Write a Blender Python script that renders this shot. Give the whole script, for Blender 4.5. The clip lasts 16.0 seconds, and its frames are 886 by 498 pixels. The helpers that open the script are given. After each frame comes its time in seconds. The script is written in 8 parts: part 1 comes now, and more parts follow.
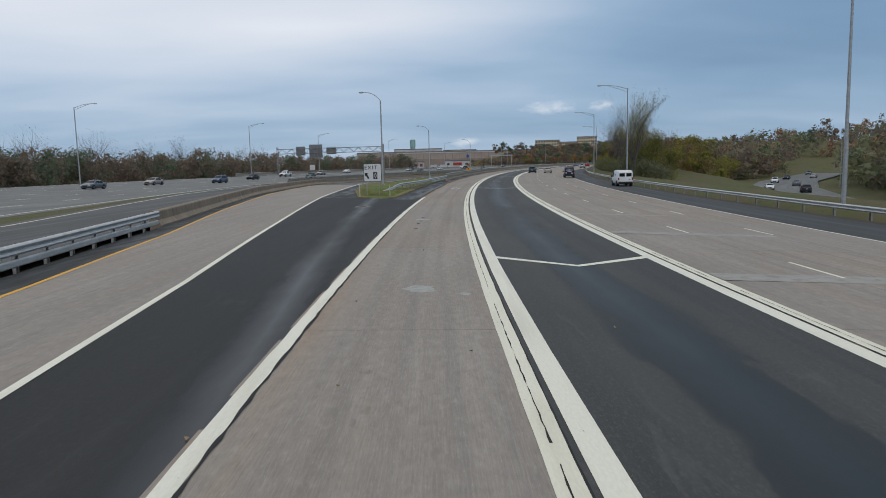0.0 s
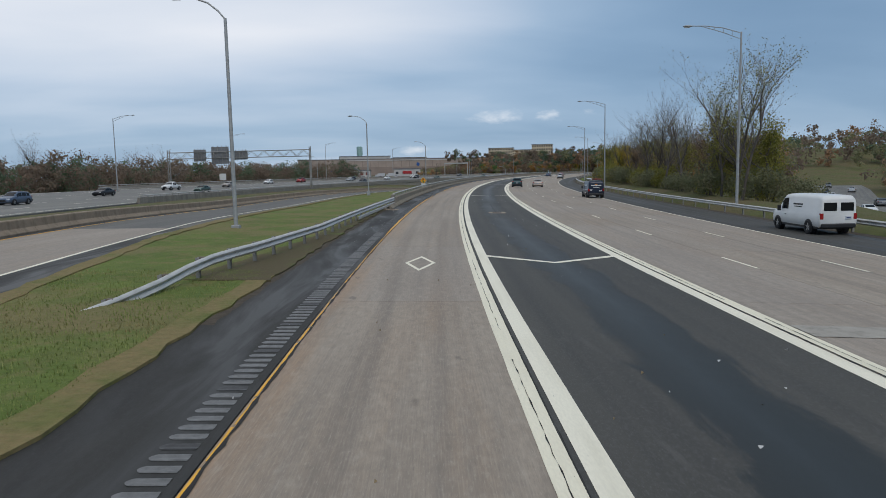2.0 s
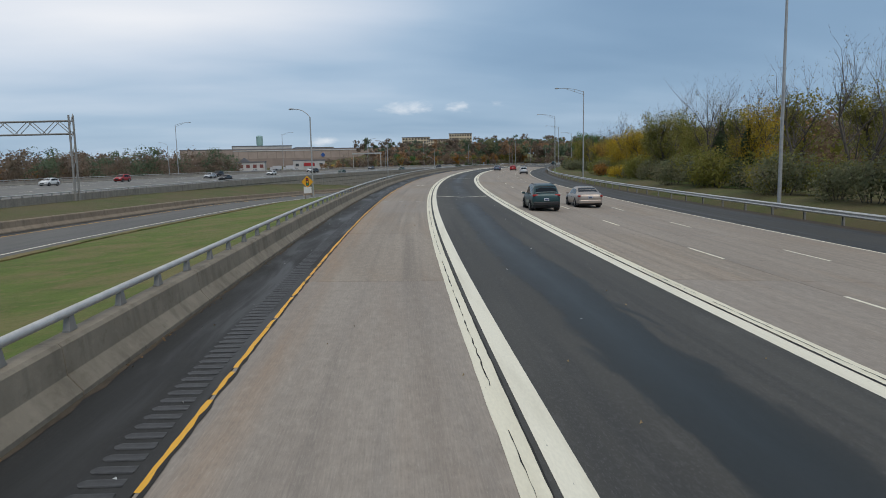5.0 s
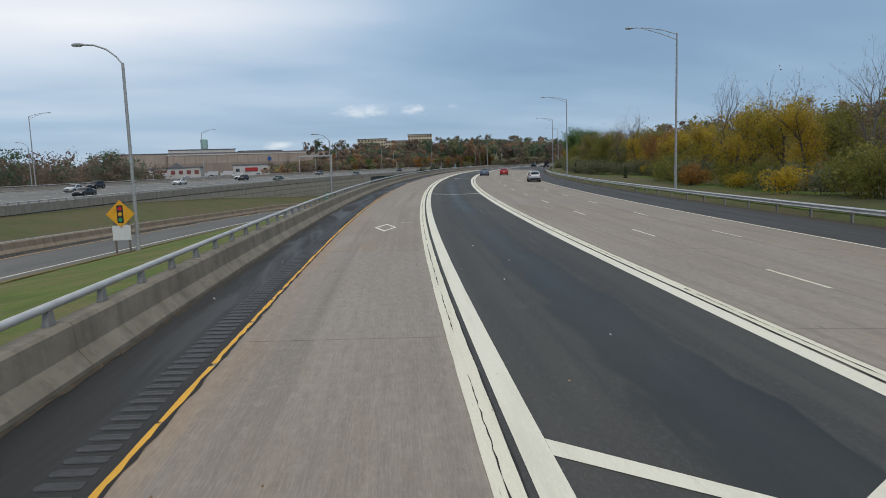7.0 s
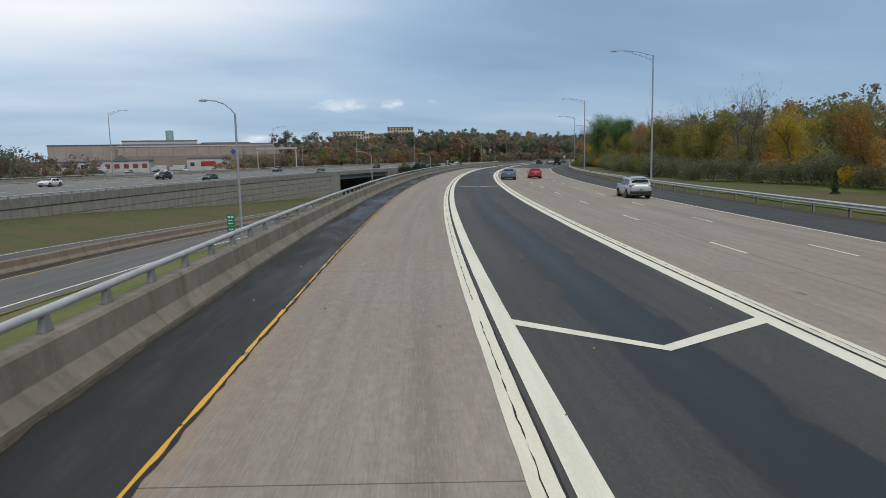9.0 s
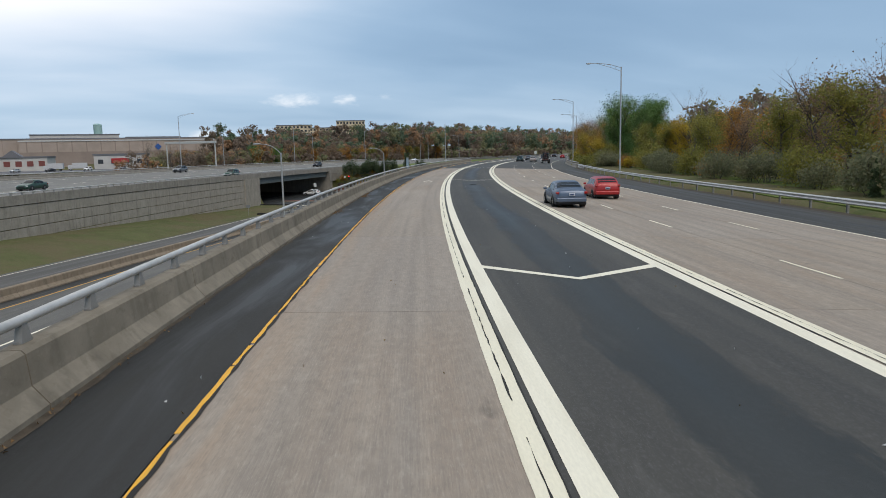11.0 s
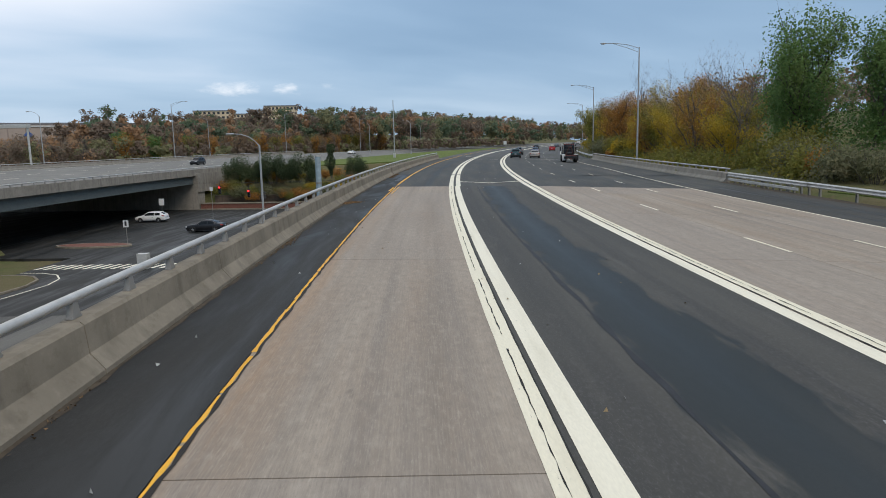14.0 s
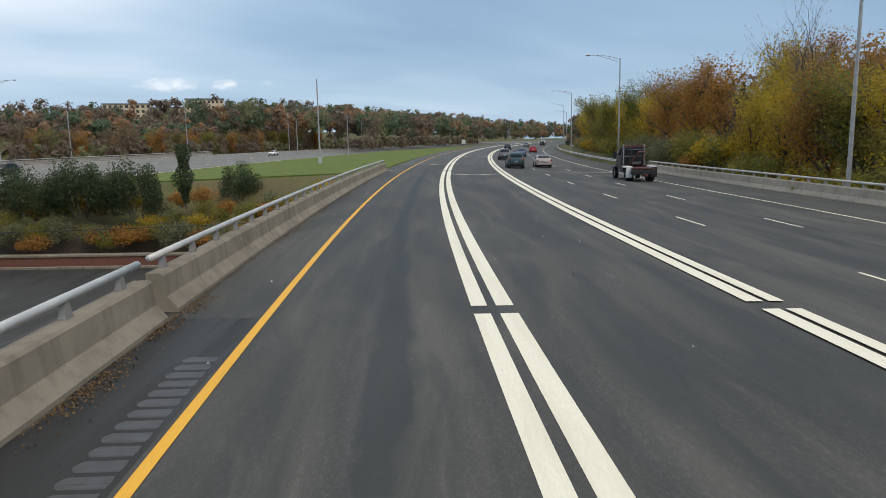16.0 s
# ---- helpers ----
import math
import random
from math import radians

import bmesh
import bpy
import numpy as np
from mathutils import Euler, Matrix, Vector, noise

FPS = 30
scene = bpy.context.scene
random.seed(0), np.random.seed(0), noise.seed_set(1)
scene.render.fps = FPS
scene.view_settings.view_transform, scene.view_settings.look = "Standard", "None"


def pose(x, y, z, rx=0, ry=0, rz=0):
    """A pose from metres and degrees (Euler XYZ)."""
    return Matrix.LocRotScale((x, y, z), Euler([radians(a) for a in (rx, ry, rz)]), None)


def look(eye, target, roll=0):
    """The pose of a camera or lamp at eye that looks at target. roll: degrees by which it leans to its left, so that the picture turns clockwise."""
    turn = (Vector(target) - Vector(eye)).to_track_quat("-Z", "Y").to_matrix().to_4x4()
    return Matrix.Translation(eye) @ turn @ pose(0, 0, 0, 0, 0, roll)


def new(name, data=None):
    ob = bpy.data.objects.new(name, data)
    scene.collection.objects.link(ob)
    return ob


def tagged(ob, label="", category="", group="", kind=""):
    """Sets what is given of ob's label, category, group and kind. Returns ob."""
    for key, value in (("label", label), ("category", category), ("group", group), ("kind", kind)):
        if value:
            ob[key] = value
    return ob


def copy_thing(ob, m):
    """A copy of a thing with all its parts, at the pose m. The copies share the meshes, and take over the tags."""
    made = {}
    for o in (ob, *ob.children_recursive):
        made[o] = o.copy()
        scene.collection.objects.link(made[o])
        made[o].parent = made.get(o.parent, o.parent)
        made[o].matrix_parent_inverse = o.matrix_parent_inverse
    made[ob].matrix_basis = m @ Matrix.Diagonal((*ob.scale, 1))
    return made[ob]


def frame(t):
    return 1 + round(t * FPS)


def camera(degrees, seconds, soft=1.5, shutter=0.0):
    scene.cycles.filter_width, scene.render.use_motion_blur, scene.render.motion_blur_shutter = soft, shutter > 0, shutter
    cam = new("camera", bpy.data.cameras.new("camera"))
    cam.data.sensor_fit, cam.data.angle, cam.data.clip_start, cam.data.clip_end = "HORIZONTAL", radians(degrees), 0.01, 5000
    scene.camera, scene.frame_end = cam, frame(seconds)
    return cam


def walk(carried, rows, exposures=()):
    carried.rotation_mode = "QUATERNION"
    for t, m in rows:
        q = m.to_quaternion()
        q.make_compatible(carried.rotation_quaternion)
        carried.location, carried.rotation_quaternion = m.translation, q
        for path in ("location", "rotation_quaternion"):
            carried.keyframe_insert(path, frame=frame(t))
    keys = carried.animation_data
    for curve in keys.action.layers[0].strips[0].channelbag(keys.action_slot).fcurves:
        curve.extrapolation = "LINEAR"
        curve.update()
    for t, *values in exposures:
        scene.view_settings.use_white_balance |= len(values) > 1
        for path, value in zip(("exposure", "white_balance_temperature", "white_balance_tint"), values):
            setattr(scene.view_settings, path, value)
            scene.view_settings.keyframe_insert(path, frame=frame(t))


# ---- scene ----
cam = camera(65.36, 16.0, 0.9)
PATH = [
    (0.0, 0.000, 0.000, 3.050, 83.083, 1.356, -3.926),
    (0.5, 0.775, 14.084, 3.150, 83.246, 1.291, -5.141),
    (1.0, 1.759, 28.118, 3.247, 83.240, 1.212, -6.312),
    (1.5, 2.954, 42.100, 3.341, 83.502, 1.135, -7.371),
    (2.0, 4.351, 56.027, 3.431, 83.671, 1.127, -8.137),
    (2.5, 5.957, 69.892, 3.513, 83.723, 0.961, -9.066),
    (3.0, 7.792, 83.695, 3.587, 84.218, 0.655, -10.145),
    (3.5, 9.858, 97.431, 3.649, 83.564, 0.944, -11.614),
    (4.0, 12.161, 111.093, 3.702, 83.696, 1.026, -13.292),
    (4.2, 13.146, 116.538, 3.718, 82.887, 1.027, -13.857),
    (4.5, 14.688, 124.683, 3.737, 82.875, 1.060, -14.588),
    (5.0, 17.421, 138.201, 3.757, 82.819, 1.221, -15.482),
    (5.5, 20.336, 151.651, 3.767, 82.744, 1.431, -16.199),
    (6.0, 23.413, 165.033, 3.774, 82.688, 1.592, -16.935),
    (6.3, 25.329, 173.029, 3.780, 82.676, 1.625, -17.504),
    (6.5, 26.634, 178.347, 3.785, 82.920, 1.662, -17.919),
    (7.0, 29.992, 191.590, 3.806, 82.954, 1.836, -19.031),
    (7.5, 33.499, 204.754, 3.837, 82.976, 1.888, -19.618),
    (8.0, 37.165, 217.835, 3.879, 83.005, 2.173, -19.999),
    (8.5, 40.997, 230.825, 3.927, 83.060, 1.294, -20.252),
    (9.0, 45.014, 243.714, 3.977, 82.536, 1.243, -20.725),
    (9.5, 49.227, 256.497, 4.030, 82.106, 1.431, -21.525),
    (10.0, 53.638, 269.177, 4.084, 82.273, 1.213, -22.375),
    (10.2, 55.458, 274.220, 4.105, 82.197, 1.222, -22.827),
    (10.5, 58.246, 281.755, 4.136, 82.181, 1.235, -23.544),
    (11.0, 63.044, 294.236, 4.188, 82.099, 1.299, -24.562),
    (11.5, 68.022, 306.623, 4.239, 81.993, 1.381, -25.473),
    (12.0, 73.169, 318.919, 4.289, 81.912, 1.444, -26.282),
    (12.3, 76.335, 326.254, 4.317, 81.895, 1.457, -26.702),
    (12.5, 78.478, 331.126, 4.335, 82.240, 1.341, -26.972),
    (13.0, 83.947, 343.243, 4.375, 81.457, 0.793, -27.660),
    (13.5, 89.579, 355.269, 4.409, 81.120, 1.039, -28.252),
    (14.0, 95.385, 367.200, 4.437, 81.183, 1.244, -29.170),
    (14.5, 101.380, 379.028, 4.462, 81.724, 1.267, -30.178),
    (15.0, 107.577, 390.744, 4.486, 81.471, 0.840, -31.608),
    (15.5, 113.973, 402.338, 4.509, 81.755, 0.530, -33.109),
    (16.0, 120.563, 413.806, 4.534, 80.951, 1.031, -33.769),
]
walk(cam, [(t, pose(x, y, z, a, b, c)) for t, x, y, z, a, b, c in PATH], exposures=((0, 0.08, 6560, 12), (2, 0.13, 6580, 12), (3.5, 0.15, 6730, 12), (7, 0.26, 6780, 12), (9.5, 0.37, 6880, 12), (10, 0.45, 6930, 12), (12.5, 0.50, 6830, 14), (14.5, 0.50, 6880, 13), (15.5, 0.46, 6980, 13), (16, 0.62, 7150, 13)))

# ---- world, sun ----
world = bpy.data.worlds.new("sky")
scene.world = world
world.use_nodes = True
SUN_EL, SUN_AZ = radians(50), radians(172)


def build_sky():
    nt = world.node_tree
    n, l = nt.nodes, nt.links

    def maths(op, a, b):
        m = n.new("ShaderNodeMath")
        m.operation = op
        for i, v in enumerate((a, b)):
            if isinstance(v, (int, float)):
                m.inputs[i].default_value = v
            else:
                l.new(v, m.inputs[i])
        return m.outputs[0]

    def span(v, lo, hi, a=0.0, b=1.0):
        m = n.new("ShaderNodeMapRange")
        m.interpolation_type = "SMOOTHSTEP"
        for key, q in (("From Min", lo), ("From Max", hi), ("To Min", a), ("To Max", b)):
            m.inputs[key].default_value = q
        l.new(v, m.inputs[0])
        return m.outputs[0]

    def towards(az, el):
        m = n.new("ShaderNodeVectorMath")
        m.operation = "DOT_PRODUCT"
        a, e = radians(az), radians(el)
        m.inputs[1].default_value = (math.sin(a) * math.cos(e), math.cos(a) * math.cos(e), math.sin(e))
        l.new(co.outputs["Generated"], m.inputs[0])
        return m.outputs["Value"]

    sky = n.new("ShaderNodeTexSky")
    sky.sky_type, sky.sun_disc, sky.sun_elevation, sky.sun_rotation = "NISHITA", False, SUN_EL, SUN_AZ
    sky.air_density, sky.dust_density, sky.ozone_density = 1.0, 0.6, 2.5
    co = n.new("ShaderNodeTexCoord")
    sep = n.new("ShaderNodeSeparateXYZ")
    l.new(co.outputs["Generated"], sep.inputs[0])
    # cloud deck: the direction projected on a flat layer, so that clouds flatten towards the horizon
    za = maths("ADD", maths("MAXIMUM", sep.outputs[2], 0.0), 0.16)
    comb = n.new("ShaderNodeCombineXYZ")
    for i in (0, 1):
        l.new(za, comb.inputs[i])
    comb.inputs[2].default_value = 1.0
    div = n.new("ShaderNodeVectorMath")
    div.operation = "DIVIDE"
    l.new(co.outputs["Generated"], div.inputs[0]); l.new(comb.outputs[0], div.inputs[1])

    def layer(scale, stretch, shift, detail):
        mp = n.new("ShaderNodeMapping")
        mp.inputs["Scale"].default_value, mp.inputs["Location"].default_value, mp.inputs["Rotation"].default_value = stretch, shift, (0, 0, radians(-12))
        l.new(div.outputs[0], mp.inputs[0])
        nz = n.new("ShaderNodeTexNoise")
        nz.inputs["Scale"].default_value, nz.inputs["Detail"].default_value, nz.inputs["Roughness"].default_value = scale, detail, 0.45
        nz.inputs["Distortion"].default_value = 0.25
        l.new(mp.outputs[0], nz.inputs["Vector"])
        return nz.outputs["Fac"]

    soft = layer(0.62, (0.42, 1.0, 0.0), (0.3, 1.7, 0.2), 3)
    wisp = layer(2.0, (0.62, 1.1, 0.0), (2.1, 0.6, 0.4), 5)
    glow = maths("MULTIPLY", span(towards(-20, 40), 0.55, 0.98, 0.0, 0.52), span(sep.outputs[2], 0.0, 0.22, 0.3, 1.0))
    fac = maths("ADD", maths("MULTIPLY", soft, 0.62), maths("MULTIPLY", wisp, 0.22))
    fac = maths("ADD", fac, glow)
    fac = maths("ADD", fac, span(towards(42, 24), 0.80, 1.0, 0.04, -0.08))
    # paler air low over the horizon
    fac = maths("ADD", fac, span(sep.outputs[2], 0.11, 0.0, 0.0, 0.05))
    ramp = n.new("ShaderNodeValToRGB")
    e = ramp.color_ramp.elements
    e[0].position, e[0].color = 0.28, (0.170, 0.288, 0.440, 1)
    e[1].position, e[1].color = 1.0, (0.78, 0.82, 0.87, 1)
    for q, c in ((0.44, (0.225, 0.355, 0.515)), (0.58, (0.318, 0.450, 0.605)), (0.74, (0.500, 0.600, 0.725))):
        m1 = e.new(q)
        m1.color = (*c, 1)
    l.new(fac, ramp.inputs[0])
    # small low cumulus over the horizon, in one quarter of the sky
    mp2 = n.new("ShaderNodeMapping")
    mp2.inputs["Scale"].default_value, mp2.inputs["Location"].default_value = (17.0, 17.0, 42.0), (1.3, 0.35, 0.2)
    l.new(co.outputs["Generated"], mp2.inputs[0])
    nz2 = n.new("ShaderNodeTexNoise")
    nz2.inputs["Scale"].default_value, nz2.inputs["Detail"].default_value, nz2.inputs["Roughness"].default_value = 1.4, 5, 0.6
    l.new(mp2.outputs[0], nz2.inputs["Vector"])
    puff = None
    for az, el, wide, tall in ((12.5, 4.55, 0.040, 0.0125), (16.6, 4.35, 0.022, 0.0095), (20.0, 4.6, 0.014, 0.005), (5.5, 1.9, 0.022, 0.007)):
        a, b = radians(az), radians(el)
        side = n.new("ShaderNodeVectorMath")
        side.operation = "DOT_PRODUCT"
        side.inputs[1].default_value = (math.cos(a), -math.sin(a), 0)
        l.new(co.outputs["Generated"], side.inputs[0])
        u = maths("DIVIDE", side.outputs["Value"], wide)
        v = maths("DIVIDE", maths("SUBTRACT", sep.outputs[2], math.sin(b)), tall)
        r = maths("ADD", maths("MULTIPLY", u, u), maths("MULTIPLY", v, v))
        r = maths("ADD", r, span(towards(az, el), 0.9, 0.6, 0.0, 9.0))
        r = maths("SUBTRACT", 1.0, maths("ADD", r, maths("MULTIPLY", maths("SUBTRACT", nz2.outputs["Fac"], 0.5), -5.5)))
        k = span(r, -0.2, 1.9)
        puff = k if puff is None else maths("MAXIMUM", puff, k)
    mixc = n.new("ShaderNodeMix")
    mixc.data_type = "RGBA"
    mixc.inputs["B"].default_value = (0.70, 0.76, 0.83, 1)
    l.new(maths("MULTIPLY", puff, 0.72), mixc.inputs["Factor"]); l.new(ramp.outputs[0], mixc.inputs["A"])
    # clear sky shows faintly through the deck
    bg = n["Background"]
    bg.inputs[1].default_value = 0.08
    l.new(sky.outputs[0], bg.inputs[0])
    bg2 = n.new("ShaderNodeBackground")
    l.new(mixc.outputs["Result"], bg2.inputs[0])
    bg2.inputs[1].default_value = 1.0
    mx = n.new("ShaderNodeMixShader")
    mx.inputs[0].default_value = 0.9
    l.new(bg.outputs[0], mx.inputs[1]); l.new(bg2.outputs[0], mx.inputs[2])
    l.new(mx.outputs[0], n["World Output"].inputs["Surface"])


build_sky()
sun = new("sun", bpy.data.lights.new("sun", "SUN"))
sun.data.energy, sun.data.angle, sun.data.color = 1.4, radians(40), (1.0, 0.94, 0.86)
sun.matrix_world = look((0, 0, 50), (-math.sin(SUN_AZ) * 50, -math.cos(SUN_AZ) * 50, 50 - 50 * math.tan(SUN_EL)))


# ---- materials ----
class Nodes:
    """Short writing for node materials."""

    def __init__(self, name, rough=0.8, metal=0.0, spec=0.4):
        self.m = bpy.data.materials.new(name)
        self.m.use_nodes = True
        self.n, self.l = self.m.node_tree.nodes, self.m.node_tree.links
        self.b = self.n["Principled BSDF"]
        self.b.inputs["Roughness"].default_value = rough
        self.b.inputs["Metallic"].default_value = metal
        self.b.inputs["Specular IOR Level"].default_value = spec
        self.uv = self.n.new("ShaderNodeTexCoord")

    def noise(self, scale, stretch=(1, 1, 1), detail=4, rough=0.55, space="Object", distort=0.0, shift=(0, 0, 0)):
        mp = self.n.new("ShaderNodeMapping")
        mp.inputs["Scale"].default_value = stretch
        mp.inputs["Location"].default_value = shift
        self.l.new(self.uv.outputs[space], mp.inputs[0])
        t = self.n.new("ShaderNodeTexNoise")
        t.inputs["Scale"].default_value, t.inputs["Detail"].default_value, t.inputs["Roughness"].default_value = scale, detail, rough
        t.inputs["Distortion"].default_value = distort
        self.l.new(mp.outputs[0], t.inputs["Vector"])
        return t.outputs["Fac"]

    def voronoi(self, scale, stretch=(1, 1, 1), space="Object", feature="DISTANCE_TO_EDGE"):
        mp = self.n.new("ShaderNodeMapping")
        mp.inputs["Scale"].default_value = stretch
        self.l.new(self.uv.outputs[space], mp.inputs[0])
        t = self.n.new("ShaderNodeTexVoronoi")
        t.feature = feature
        t.inputs["Scale"].default_value = scale
        self.l.new(mp.outputs[0], t.inputs["Vector"])
        return t.outputs["Distance"]

    def remap(self, fac, lo, hi, a=0.0, b=1.0):
        r = self.n.new("ShaderNodeMapRange")
        for key, v in (("From Min", lo), ("From Max", hi), ("To Min", a), ("To Max", b)):
            r.inputs[key].default_value = v
        self.l.new(fac, r.inputs[0])
        return r.outputs[0]

    def mul(self, a, b):
        return self.maths("MULTIPLY", a, b)

    def maths(self, op, a, b=0.0):
        r = self.n.new("ShaderNodeMath")
        r.operation = op
        for i, v in enumerate((a, b)):
            if isinstance(v, (int, float)):
                r.inputs[i].default_value = v
            else:
                self.l.new(v, r.inputs[i])
        return r.outputs[0]

    def mix(self, fac, a, b, blend="MIX"):
        r = self.n.new("ShaderNodeMix")
        r.data_type, r.blend_type = "RGBA", blend
        if isinstance(fac, (int, float)):
            r.inputs["Factor"].default_value = fac
        else:
            self.l.new(fac, r.inputs["Factor"])
        for key, v in (("A", a), ("B", b)):
            if isinstance(v, tuple):
                r.inputs[key].default_value = (*v, 1)
            else:
                self.l.new(v, r.inputs[key])
        return r.outputs["Result"]

    def random(self):
        o = self.n.new("ShaderNodeObjectInfo")
        return o.outputs["Random"]

    def island(self):
        o = self.n.new("ShaderNodeNewGeometry")
        return o.outputs["Random Per Island"]

    def colour(self, c):
        if isinstance(c, tuple):
            self.b.inputs["Base Color"].default_value = (*c, 1)
        else:
            self.l.new(c, self.b.inputs["Base Color"])
        return self

    def gloss(self, fac):
        self.l.new(fac, self.b.inputs["Roughness"])
        return self

    def bump(self, fac, strength=0.3, dist=0.01):
        r = self.n.new("ShaderNodeBump")
        r.inputs["Strength"].default_value, r.inputs["Distance"].default_value = strength, dist
        self.l.new(fac, r.inputs["Height"])
        self.l.new(r.outputs[0], self.b.inputs["Normal"])
        return self


def plain(name, col, rough=0.6, metal=0.0, vary=0.12, scale=3.0, spec=0.4):
    k = Nodes(name, rough, metal, spec)
    f = k.noise(scale, detail=5)
    g = k.noise(scale * 14, detail=3)
    dark = tuple(c * (1 - vary * 2) for c in col)
    c = k.mix(k.remap(f, 0.3, 0.7), dark, col)
    c = k.mix(k.remap(g, 0.45, 0.75, 0, vary), c, tuple(min(1, x * 1.3 + 0.02) for x in col))
    return k.colour(c).m


def mat_slab():
    # UV holds metres along and across the road
    k = Nodes("worn_concrete", 0.85, 0, 0.3)
    big = k.noise(0.35, (0.35, 1.6, 1), 5, space="UV")
    streak = k.noise(1.0, (0.03, 2.4, 1), 4, space="UV")
    fine = k.noise(9.0, (0.45, 1, 1), 4, space="UV")
    speck = k.noise(60.0, (1, 1, 1), 2, space="UV")
    c = k.mix(k.remap(big, 0.3, 0.7), (0.265, 0.214, 0.163), (0.365, 0.306, 0.240))
    c = k.mix(k.remap(streak, 0.45, 0.66, 0, 0.7), c, (0.202, 0.170, 0.139))
    # brown wash in patches a lane wide and some metres long
    c = k.mix(k.remap(k.noise(0.8, (0.12, 1.1, 1), 4, space="UV", shift=(7, 3, 0)), 0.50, 0.70, 0, 0.6), c, (0.286, 0.207, 0.142))
    c = k.mix(k.remap(fine, 0.38, 0.75, 0, 0.34), c, (0.180, 0.157, 0.134))
    c = k.mix(k.remap(k.random(), 0, 1, 0, 0.45), c, (0.286, 0.254, 0.223))
    # rust-tan run-off beside the yellow line
    sep = k.n.new("ShaderNodeSeparateXYZ")
    k.l.new(k.uv.outputs["UV"], sep.inputs[0])
    rust = k.mul(k.mul(k.remap(sep.outputs[1], -2.75, -3.6), k.remap(sep.outputs[1], -4.0, -3.8)), k.remap(k.noise(1.0, (0.10, 1.5, 1), 4, space="UV", shift=(2, 9, 0)), 0.40, 0.62, 0.0, 0.55))
    c = k.mix(rust, c, (0.360, 0.221, 0.121))
    # tyre-dark wheel tracks that come and go
    for mid, wide in ((-2.35, 0.42), (-0.95, 0.40)):
        off = k.maths("ABSOLUTE", k.maths("SUBTRACT", sep.outputs[1], mid))
        track = k.mul(k.remap(off, wide, wide * 0.25), k.remap(k.noise(1.0, (0.05, 1.8, 1), 4, space="UV", shift=(3, mid, 0)), 0.42, 0.66, 0, 0.5))
        c = k.mix(track, c, (0.183, 0.153, 0.124))
    lump = k.noise(5.0, (0.6, 1.1, 1), 3, 0.6, space="UV", shift=(4, 4, 0))
    c = k.mix(k.remap(lump, 0.50, 0.72, 0, 0.38), c, (0.190, 0.165, 0.132))
    c = k.mix(k.remap(lump, 0.46, 0.30, 0, 0.24), c, (0.415, 0.365, 0.292))
    # oil spots
    c = k.mix(k.remap(k.noise(1.3, (0.55, 1.2, 1), 3, 0.5, space="UV", shift=(11, 2, 0)), 0.70, 0.76, 0, 0.55), c, (0.109, 0.092, 0.076))
    # drawn-out scratches of the broom finish, then pale and dark grains
    broom = k.noise(1.0, (1.6, 42.0, 1), 3, 0.6, space="UV")
    c = k.mix(k.remap(broom, 0.50, 0.74, 0, 0.26), c, (0.164, 0.138, 0.113))
    c = k.mix(k.remap(broom, 0.48, 0.30, 0, 0.18), c, (0.469, 0.416, 0.341))
    grit = k.noise(30.0, (0.22, 1.25, 1), 3, 0.7, space="UV")
    c = k.mix(k.remap(grit, 0.55, 0.76, 0, 0.40), c, (0.153, 0.132, 0.109))
    c = k.mix(k.remap(grit, 0.44, 0.28, 0, 0.28), c, (0.480, 0.432, 0.357))
    k.colour(c)
    return k.bump(speck, 0.25, 0.007).m


